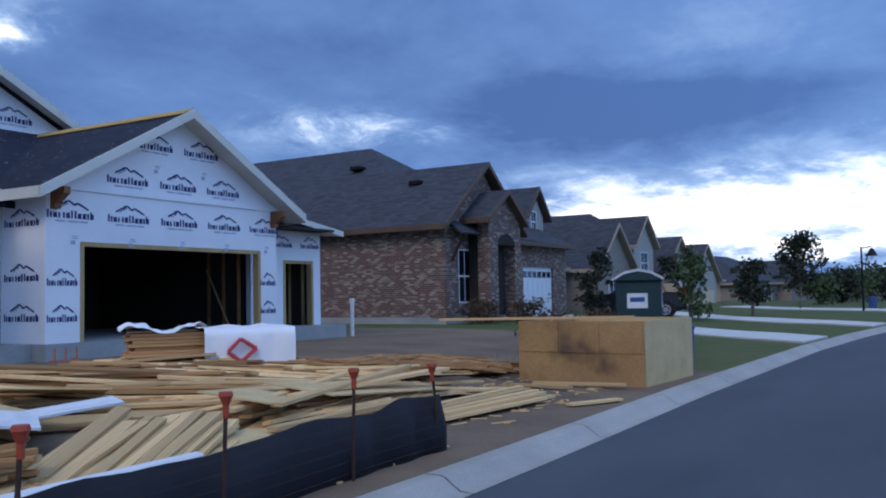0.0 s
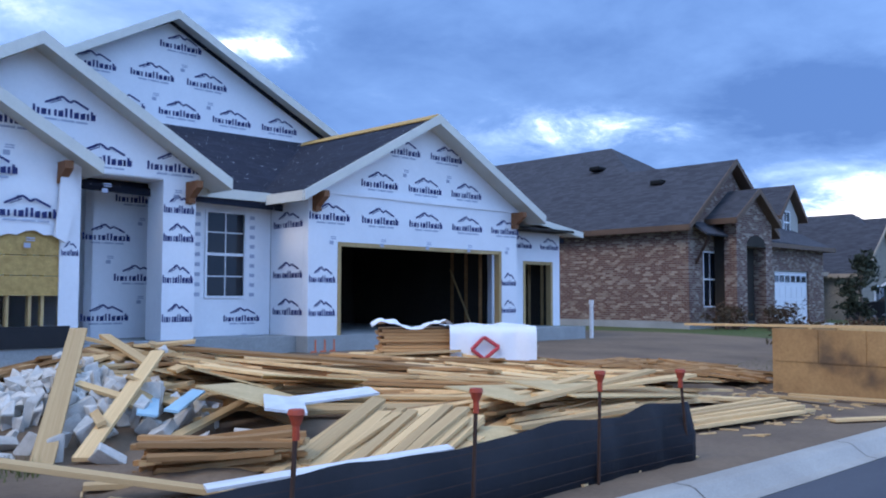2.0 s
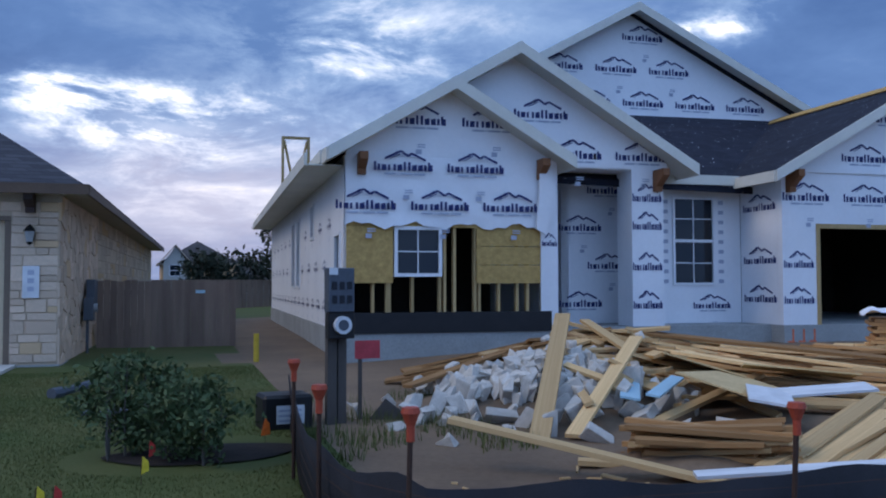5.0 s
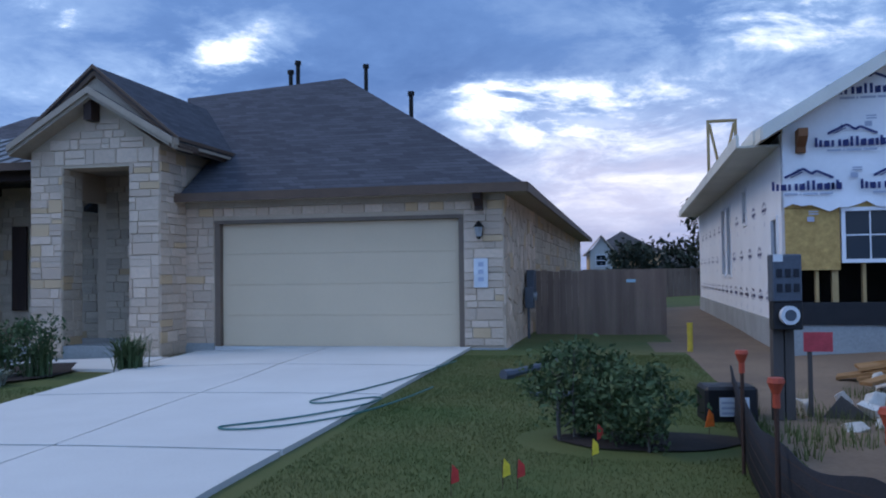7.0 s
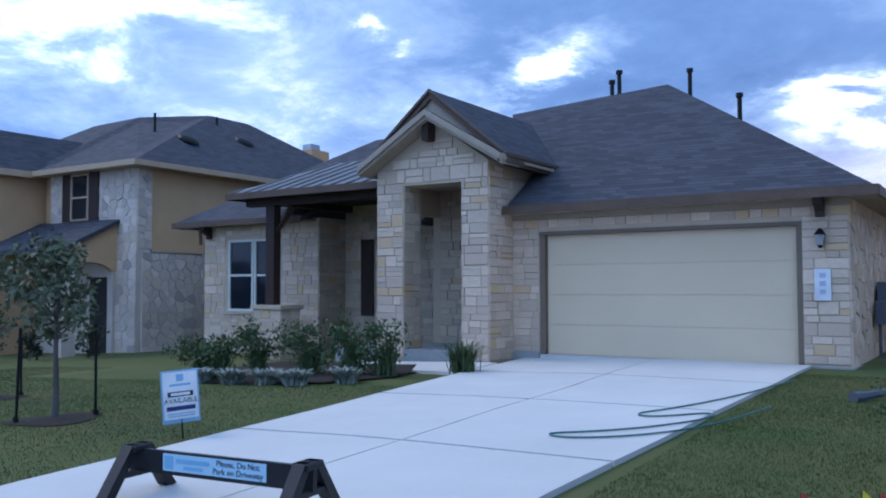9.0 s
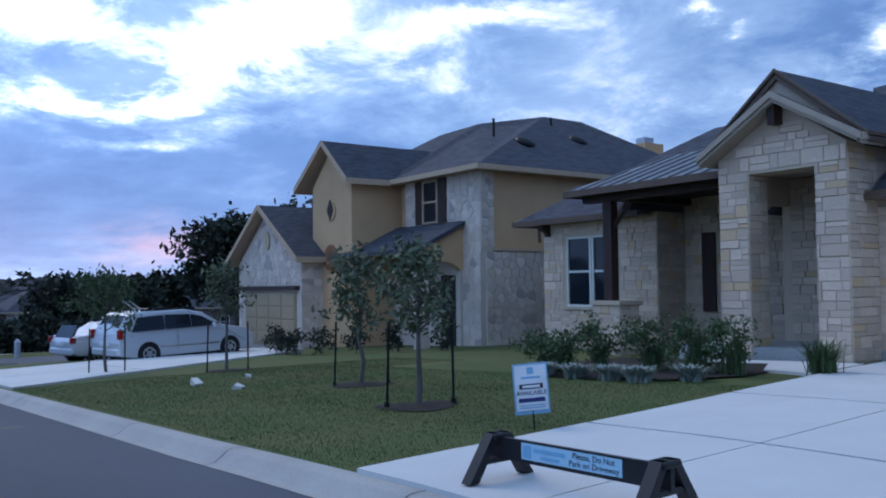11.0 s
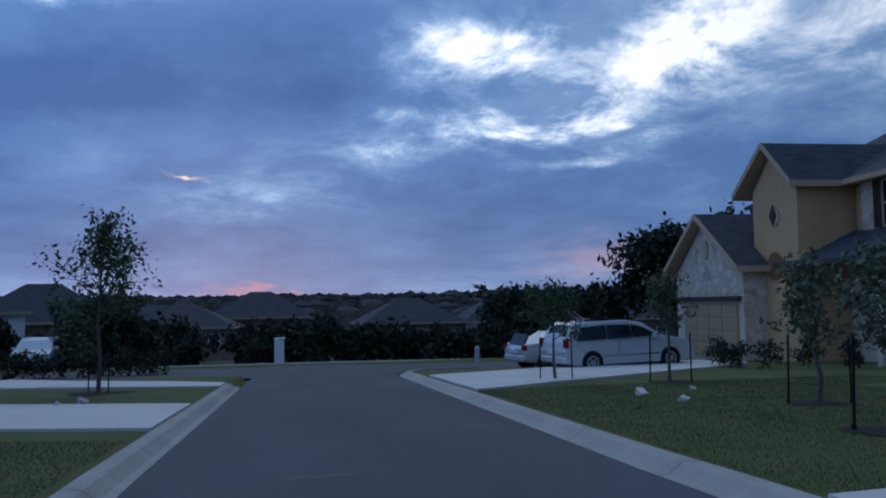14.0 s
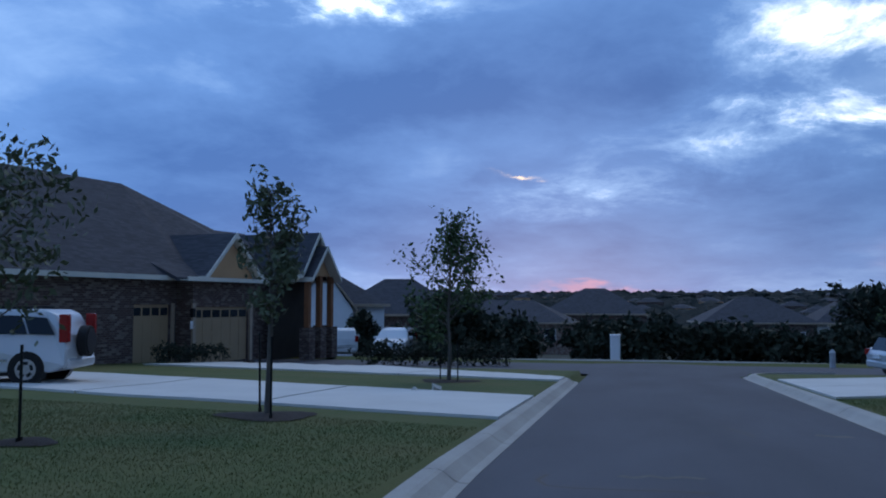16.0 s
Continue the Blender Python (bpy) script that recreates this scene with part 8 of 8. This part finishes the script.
for i, (x, y, h) in enumerate(((-11.5, 12.2, 0.85), (-10.55, 12.5, 0.85), (-9.6, 12.5, 0.9), (-11.9, 11.6, 0.6), (-8.9, 12.5, 0.85), (-12.6, 11.9, 0.65))):
    tree(x, y, h, 0.05, 0.52, 1100, 0.042, "leaf", 520 + i, "dark green garden shrub before the stone wall", 0.015, name="shrub", group="garden shrubs by the stone house", limbs=12)
    tuft(x + 0.25, y - 0.1, 90, h, 0.4, 540 + i, "leaf", "ornamental_grass", "arching green ornamental grass clump", "grass clumps by the stone house")
for i, (x, y) in enumerate(((-10.75, 10.9), (-9.95, 10.9), (-9.35, 10.85), (-8.75, 11.4), (-11.6, 11.0))):
    tuft(x, y, 260, 0.33, 0.38, 560 + i, "leaf_silver", "silver_plant", "low silvery rosette plant along the bed", "silver plants in the bed", 0.022)
tuft(-7.5, 13.1, 260, 0.72, 0.5, 580, "leaf", "ornamental_grass", "arching green ornamental grass clump", "grass clumps by the stone house")
bm = bmesh.new()
pts = [(-13.2, 12.2), (-11.7, 10.95), (-10.2, 10.7), (-9.0, 11.1), (-8.35, 12.3), (-8.7, 14.6), (-13.4, 15.2)]
bm.faces.new([bm.verts.new((x, y, ground_z(x, y) + 0.035)) for x, y in pts])
tagged(part("planting_bed", bm, M["mulch"]), "dark mulch planting bed before the stone house", "mulch", kind="stuff")
for i, (x, y) in enumerate(((-24.3, 13.6), (-25.2, 13.2), (-23.2, 14.2), (-26.2, 13.0), (-22.4, 15.0), (-21.0, 15.8), (-27.2, 13.6))):
    tree(x, y, 0.8, 0.05, 0.45, 420, 0.06, "leaf_dark", 600 + i, "dark garden shrub before the two-storey house", 0.02, name="shrub", group="shrubs by the two-storey house", limbs=10)
for i in range(8):
    x, y = (HD @ Vector((-2.6 + i * 0.35, -1.6 - 0.12 * i, 0))).xy
    tree(x, y, 0.7, 0.05, 0.38, 260, 0.06, "leaf_dark", 620 + i, "dark shrub beside the garage doors", 0.02, name="shrub", group="shrubs by the corner house", limbs=8)
for i, (x, y, s) in enumerate(((-16.6, 6.45, 0.2), (-15.0, 6.6, 0.17), (-17.4, 7.9, 0.14), (-19.3, -4.6, 0.2), (-18.6, -4.9, 0.16), (-26.3, 13.6, 0.3), (-25.7, 13.4, 0.34))):
    ob = new("landscape_rock", rocks[i % 5])
    ob.matrix_world = pose(x, y, ground_z(x, y) + s * 0.2, 10 * i, 20, 40 * i) @ Matrix.Diagonal((s * 1.3, s, s * 0.7, 1))
    tagged(ob, "pale landscape rock on the lawn", "rock", "landscape rocks")

# ---- parked cars ----


def car(m, label, outline, width, paint, glass_line, wheels, tail, shoulder, roof_in, spare=None, rack=False, name="car"):
    """A body lofted over its side outline (x ahead, z up), with wheels, glass and lamps."""
    th = thing(name, m, label, "car")
    bm = bmesh.new()
    secs = [(-0.5, 0.93), (-0.47, 1.0), (0.0, 1.0), (0.47, 1.0), (0.5, 0.93)]

    def half(z):
        return 1.0 if z <= shoulder else lerp((z - shoulder) / (max(p[1] for p in outline) - shoulder), 1.0, roof_in)
    rings = []
    for f, k in secs:
        cx = sum(p[0] for p in outline) / len(outline)
        rings.append([bm.verts.new((cx + (x - cx) * (0.97 + 0.03 * k), f * width * half(z), 0.55 + (z - 0.55) * (0.985 + 0.015 * k))) for x, z in outline])
    n = len(outline)
    for a, b in zip(rings, rings[1:]):
        for i in range(n):
            bm.faces.new((a[i], a[(i + 1) % n], b[(i + 1) % n], b[i]))
    bm.faces.new(rings[0])
    bm.faces.new(rings[-1][::-1])
    bmesh.ops.recalc_face_normals(bm, faces=bm.faces[:])
    body = part("body", bm, M[paint], th)
    bev = body.modifiers.new("round", "BEVEL")
    bev.width, bev.segments, bev.limit_method, bev.angle_limit = 0.05, 2, "ANGLE", radians(25)
    for pane in glass_line:
        for s in (-1, 1):
            vs = []
            bm = bmesh.new()
            for dy in (0.012, -0.03):
                vs.append([bm.verts.new((x, s * (0.5 * width * half(z) + dy), z)) for x, z in pane])
            k = len(pane)
            bm.faces.new(vs[0])
            bm.faces.new(vs[1][::-1])
            for i in range(k):
                bm.faces.new((vs[0][i], vs[1][i], vs[1][(i + 1) % k], vs[0][(i + 1) % k]))
            bmesh.ops.recalc_face_normals(bm, faces=bm.faces[:])
            part("side_window", bm, glass, th)
    for x, rad in wheels:
        for s in (-1, 1):
            y = s * (width / 2 - 0.10)
            part("wheel_arch", tube((x, y - s * 0.1, rad), (x, y + s * 0.112, rad), rad * 1.16, n=22), M["car_black"], th)
            w = part("tyre", tube((x, y - s * 0.1, rad), (x, y + s * 0.125, rad), rad, n=26), M["tyre"], th)
            part("rim", tube((x, y + s * 0.12, rad), (x, y + s * 0.135, rad), rad * 0.66, n=22), M["rim"], w)
            for q in range(5):
                a = 6.2832 * q / 5 + 0.3
                part("rim_gap", box(-0.035, -0.004, -0.06, 0.035, 0.004, 0.06), M["tyre"], w, m=Matrix.Translation((x + rad * 0.4 * math.cos(a), y + s * 0.137, rad + rad * 0.4 * math.sin(a))) @ Euler((0, -a, 0)).to_matrix().to_4x4())
    for (x0, x1, z0, z1) in tail:
        for s in (-1, 1):
            part("tail_lamp", box(x0, s * (width / 2 - 0.17), z0, x1, s * (width / 2 + 0.012), z1, bevel=0.02), M["tail_lamp"], th)
    xr = min(p[0] for p in outline)
    zt = max(p[1] for p in outline)
    part("rear_window", slab([(xr + 0.10, -width * 0.37, zt * 0.64), (xr + 0.10, width * 0.37, zt * 0.64), (xr + 0.34, width * 0.33, zt * 0.93), (xr + 0.34, -width * 0.33, zt * 0.93)], 0.06), glass, th)
    part("rear_bumper", box(xr - 0.04, -width * 0.46, 0.34, xr + 0.15, width * 0.46, 0.58, bevel=0.05), M[paint], th)
    part("plate", box(xr - 0.05, -0.26, 0.66, xr + 0.02, 0.26, 0.80), M["sign_white"], th)
    part("sill", box(wheels[0][0] + 0.4, -width * 0.485, 0.2, wheels[1][0] - 0.4, width * 0.485, 0.34), M["car_black"], th)
    for s in (-1, 1):
        part("door_line", box(0.0, s * width * 0.5 - 0.003, 0.45, 0.012, s * width * 0.5 + 0.004, shoulder), M["car_black"], th)
        part("side_moulding", box(wheels[0][0] + 0.42, s * width * 0.5 - 0.005, 0.52, wheels[1][0] - 0.42, s * width * 0.5 + 0.015, 0.58), M["chrome"], th)
        part("mirror", box(wheels[1][0] - 0.75, s * (width * 0.5) - 0.02, shoulder, wheels[1][0] - 0.6, s * (width * 0.5 + 0.2), shoulder + 0.16, bevel=0.03), M[paint], th)
        part("roof_rail", box(xr + 0.9, s * width * roof_in * 0.44 - 0.02, zt - 0.01, wheels[1][0] - 1.2, s * width * roof_in * 0.44 + 0.02, zt + 0.05), M["car_black"], th)
    if spare:
        sw_ = part("spare_wheel", tube((xr - 0.22, 0.05, spare), (xr - 0.02, 0.05, spare), 0.36, n=26), M["tyre"], th, "spare wheel in a black cover")
        part("wheel_cover", tube((xr - 0.25, 0.05, spare), (xr - 0.22, 0.05, spare), 0.30, n=22), M["car_black"], sw_)
    if rack:
        for s in (-0.3, 0.15):
            part("rack_arm", tube((-0.9, s, zt), (-1.35, s, zt + 0.34), 0.025, n=6), M["rim"], th)
        part("rack_bar", tube((-0.9, -0.7, zt + 0.05), (-0.9, 0.7, zt + 0.05), 0.03, n=6), M["car_black"], th)
    return th


VAN = [(-2.05, 0.35), (-2.07, 0.75), (-2.02, 1.05), (-1.72, 1.62), (-1.45, 1.73), (0.4, 1.75), (1.05, 1.62), (1.75, 1.18), (2.75, 0.98), (3.02, 0.75), (3.05, 0.35), (2.5, 0.25), (-1.6, 0.25)]
VAN_GLASS = [[(-1.62, 1.10), (-1.38, 1.55), (-0.45, 1.60), (-0.45, 1.12)], [(-0.40, 1.12), (-0.40, 1.60), (0.52, 1.58), (0.52, 1.14)], [(0.57, 1.14), (0.57, 1.57), (0.95, 1.50), (1.62, 1.16)]]
van_m = pose(-29.75, 10.5, -0.80, 0, -1.2, 100)
car(van_m, "silver minivan with roof rack arms parked on the drive", VAN, 1.95, "car_silver", VAN_GLASS, [(-1.05, 0.35), (2.03, 0.35)], [(-2.08, -1.92, 0.88, 1.18)], 1.08, 0.80, rack=True, name="minivan")
SEDAN = [(-2.2, 0.4), (-2.25, 0.8), (-2.1, 0.98), (-1.5, 1.02), (-0.9, 1.38), (0.2, 1.44), (0.9, 1.3), (1.5, 0.98), (2.2, 0.85), (2.35, 0.55), (2.3, 0.32), (-2.0, 0.3)]
SEDAN_GLASS = [[(-1.25, 1.02), (-0.82, 1.32), (0.05, 1.37), (0.05, 1.02)], [(0.1, 1.02), (0.1, 1.37), (0.75, 1.25), (1.2, 1.0)]]
car(pose(-32.2, 9.9, -0.86, 0, -1.2, 100), "silver sedan parked beside a minivan", SEDAN, 1.8, "car_silver", SEDAN_GLASS, [(-1.35, 0.32), (1.4, 0.32)], [(-2.27, -2.1, 0.75, 0.95)], 0.98, 0.72, name="sedan")
SUV = [(-1.72, 0.42), (-1.74, 0.8), (-1.66, 1.1), (-1.42, 1.58), (-1.2, 1.68), (0.3, 1.70), (0.9, 1.58), (1.55, 1.12), (2.45, 0.98), (2.72, 0.7), (2.7, 0.38), (2.3, 0.28), (-1.4, 0.28)]
SUV_GLASS = [[(-1.45, 1.12), (-1.22, 1.50), (-0.72, 1.54), (-0.9, 1.14)], [(-0.84, 1.14), (-0.66, 1.55), (0.12, 1.56), (0.12, 1.14)], [(0.18, 1.14), (0.18, 1.56), (0.72, 1.48), (1.3, 1.12)]]
suv = car(pose(-17.95, -14.6, ground_z(-18, -14.2) + 0.02, 0, 0, 285), "silver compact off-roader with a rear spare wheel on the drive", SUV, 1.8, "car_silver", SUV_GLASS, [(-0.85, 0.35), (1.75, 0.35)], [(-1.76, -1.55, 0.95, 1.58)], 1.10, 0.80, spare=0.95, name="off_roader")
x, y = polar(105.6, 50)
car(pose(x, y, valley(x, y) + 0.12, 0, 0, 5), "pale silver car parked on a far drive", SUV, 1.8, "car_silver", SUV_GLASS, [(-0.85, 0.35), (1.75, 0.35)], [(-1.76, -1.55, 0.95, 1.3)], 1.10, 0.80)
x, y = polar(109.2, 52)
car(pose(x, y, valley(x, y) + 0.12, 0, 0, 200), "white off-roader parked by a pale house", SUV, 1.85, "car_white", SUV_GLASS, [(-0.85, 0.35), (1.75, 0.35)], [(-1.76, -1.55, 0.95, 1.3)], 1.10, 0.80)
x, y = 39.5, 9.5
car(pose(x, y, ground_z(x, y) + 0.05, 0, 0, 100), "dark car parked before a house up the street", SUV, 1.85, "car_black", SUV_GLASS, [(-0.85, 0.35), (1.75, 0.35)], [(-1.76, -1.55, 0.95, 1.3)], 1.10, 0.80)

# ---- marks on the road ----
def road_mark(name, label, pts, w, material):
    bm = bmesh.new()
    prev = None
    for i, (x, y) in enumerate(pts):
        a, b = pts[max(i - 1, 0)], pts[min(i + 1, len(pts) - 1)]
        d = Vector((b[0] - a[0], b[1] - a[1])).normalized()
        ky = kerb_y(x)
        off = abs(y - (ky - ROAD_W / 2)) / (ROAD_W / 2 - 0.5)
        z = road_z(x) + 0.05 * (1 - min(off, 1)) + 0.005
        cur = [bm.verts.new((x - d.y * w / 2, y + d.x * w / 2, z)), bm.verts.new((x + d.y * w / 2, y - d.x * w / 2, z))]
        if prev:
            bm.faces.new((prev[0], prev[1], cur[1], cur[0]))
        prev = cur
    tagged(part(name, bm, M[material]), label, "mark", kind="structure")


mk("tar", (0.018, 0.019, 0.021), None, 9, 60, rough=0.6, bump=0)
mk("chalk", (0.16, 0.15, 0.13), (0.09, 0.088, 0.08), 6, 30, rough=0.9, bump=0)
road_mark("tar_line", "dark sealed crack line on the asphalt", [(-9.1, -1.15), (-8.75, -1.22), (-8.45, -1.1), (-8.35, -0.85), (-8.32, -0.4), (-8.3, 0.1), (-8.25, 0.4)], 0.05, "tar")
road_mark("chalk_mark", "faint pale chalk scrawl on the asphalt", [(-9.1, -0.45), (-9.0, -0.3), (-9.15, -0.15), (-9.0, 0.0), (-9.12, 0.15), (-9.02, 0.35)], 0.10, "chalk")
road_mark("chalk_mark", "faint pale patch on the asphalt", [(-13.5, 2.2), (-13.4, 2.45), (-13.5, 2.7)], 0.22, "chalk")
road_mark("tar_line", "dark scuff on the asphalt", [(-14.0, 1.0), (-13.2, 1.25), (-12.9, 1.3)], 0.05, "tar")

# ---- grass blades on the lawns nearest the camera ----
def blades(count, seed, xr, yr, ok, h):
    r = np.random.RandomState(seed)
    V, F = [], []
    xs, ys = r.uniform(*xr, count), r.uniform(*yr, count)
    hs, az, ln = h * r.uniform(0.5, 1.2, count), r.uniform(0, 6.28, count), r.uniform(0.1, 0.6, count)
    for x, y, hh, a, l in zip(xs, ys, hs, az, ln):
        if not ok(x, y):
            continue
        z = ground_z(x, y)
        c, s = math.cos(a), math.sin(a)
        b = len(V)
        w = 0.006
        V += [(x - s * w, y + c * w, z - 0.01), (x + s * w, y - c * w, z - 0.01), (x + c * l * hh, y + s * l * hh, z + hh)]
        F.append((b, b + 1, b + 2))
    me = bpy.data.meshes.new("mesh")
    me.from_pydata(V, [], F)
    me.materials.append(M["grass_blade"].m)
    tagged(new("lawn_grass", me), "short mown lawn grass with dry patches", "grass", kind="stuff")


def in_quad_drive(x, y):
    return lerp((y - 3.7) / 12.5, -6.35, -7.9) < x < lerp((y - 3.7) / 12.5, -2.66, -2.3)


blades(90000, 1, (-2.4, 1.5), (3.7, 15.0), lambda x, y: not in_quad_drive(x, y) and ((x - 0.35) / 1.1) ** 2 + ((y - 7.75) / 0.8) ** 2 > 1, 0.024)
blades(130000, 2, (-20, -6), (3.75, 13.5), lambda x, y: not in_quad_drive(x, y) and x < -6.2 and not (y > 11.2 and x > -17), 0.024)
blades(80000, 3, (-14, -5), (-12, -2.4), lambda x, y: not (lerp((-2.35 - y) / 17.6, -15.0, -22.5) < x < lerp((-2.35 - y) / 17.6, -12.1, -16.5)), 0.024)
blades(2500, 4, (1.3, 3.2), (7.0, 10.5), lambda x, y: noise.noise((x * 1.3, y * 1.3, 8)) > 0.0, 0.16)
blades(2500, 5, (16, 26), (3.5, 8.0), lambda x, y: not (19.5 < x < 25.5), 0.06)

# ---- stones of the walls, one by one ----
def front(y):
    return pose(0, y, 0)


stone_face(w1, front(0.0), -5.62, 0.85, 0.30, 3.02, [(-4.98, 0.10, -1, 2.77)], seed=1)
rubble_face(w2, pose(0.85, 0, 0, 0, 0, 90), 0.0, 5.2, 0.24, 3.14, seed=2, material="cream_stone", cell=0.3)
stone_face(w2, pose(0.85, 0, 0, 0, 0, 90), 5.2, 24.4, 1.6, 3.14, seed=3, material="field_stone", width=(0.4, 0.9), rows=(0.25, 0.4))
stone_face(tw, front(-1.0), -8.40, -5.60, 0.15, 4.15, [(-7.70, -6.24, -1, 3.80)], seed=4)
stone_face(tw, front(-1.0), -8.40, -5.60, 4.15, 5.1, seed=5, top=lambda x: 5.12 - abs(x + 6.98) * 0.66)
stone_face(tw, pose(-5.6, 0, 0, 0, 0, 90), -1.0, -0.02, 0.15, 4.1, seed=6, material="cream_stone")
stone_face(tw, pose(-7.70, 0, 0, 0, 0, 90), -1.0, -0.38, 0.33, 3.8, seed=7, material="field_stone")
stone_face(rb, front(1.2), -8.2, -5.8, 0.33, 3.9, seed=8, material="field_stone")
stone_face(wl, front(1.3), -16.45, -12.1, 0.0, 3.4, [(-15.6, -13.4, 0.9, 3.02)], seed=9)
stone_face(wr, front(2.4), -12.1, -8.3, 0.2, 3.7, [(-11.52, -11.08, 0.88, 2.95)], seed=10, material="field_stone")
stone_face(wl, pose(-12.1, 0, 0, 0, 0, 90), 1.3, 2.38, 0.0, 3.5, seed=13, material="field_stone")
stone_face(pier, front(-0.62), -12.5, -11.62, 0.0, 1.12, seed=11)
stone_face(pier, pose(-11.62, 0, 0, 0, 0, 90), -0.62, 0.05, 0.0, 1.12, seed=12)
rubble_face(cl, pose(0.06, 0, 0, 0, 0, 90), 0.2, 8.0, -0.45, 2.76, seed=20, cell=0.27)
rubble_face(cs, front(0.0), -4.4, 0.03, 3.9, 5.4, [(-3.75, -1.8, 3.8, 5.5)], seed=21, cell=0.27)
rubble_face(cs, pose(0.05, 0, 0, 0, 0, 90), 0.0, 0.55, 2.9, 5.4, seed=22, cell=0.26)
rubble_face(cs, front(0.0), -0.95, 0.03, -0.45, 3.9, seed=23, cell=0.27)
rubble_face(gwc, front(-2.8), -13.3, -7.35, -0.6, 2.7, [(-12.9, -7.45, -1, 1.75)], seed=24, cell=0.3)
rubble_face(gwg, front(-2.8), -13.3, -7.35, 2.7, 4.7, [(-10.7, -10.0, 3.1, 4.0)], seed=25, top=lambda x: 4.72 - abs(x + 10.33) * 0.68)
rubble_face(gwc, pose(-7.35, 0, 0, 0, 0, 90), -2.8, 0.0, -0.6, 2.65, seed=26, cell=0.3)
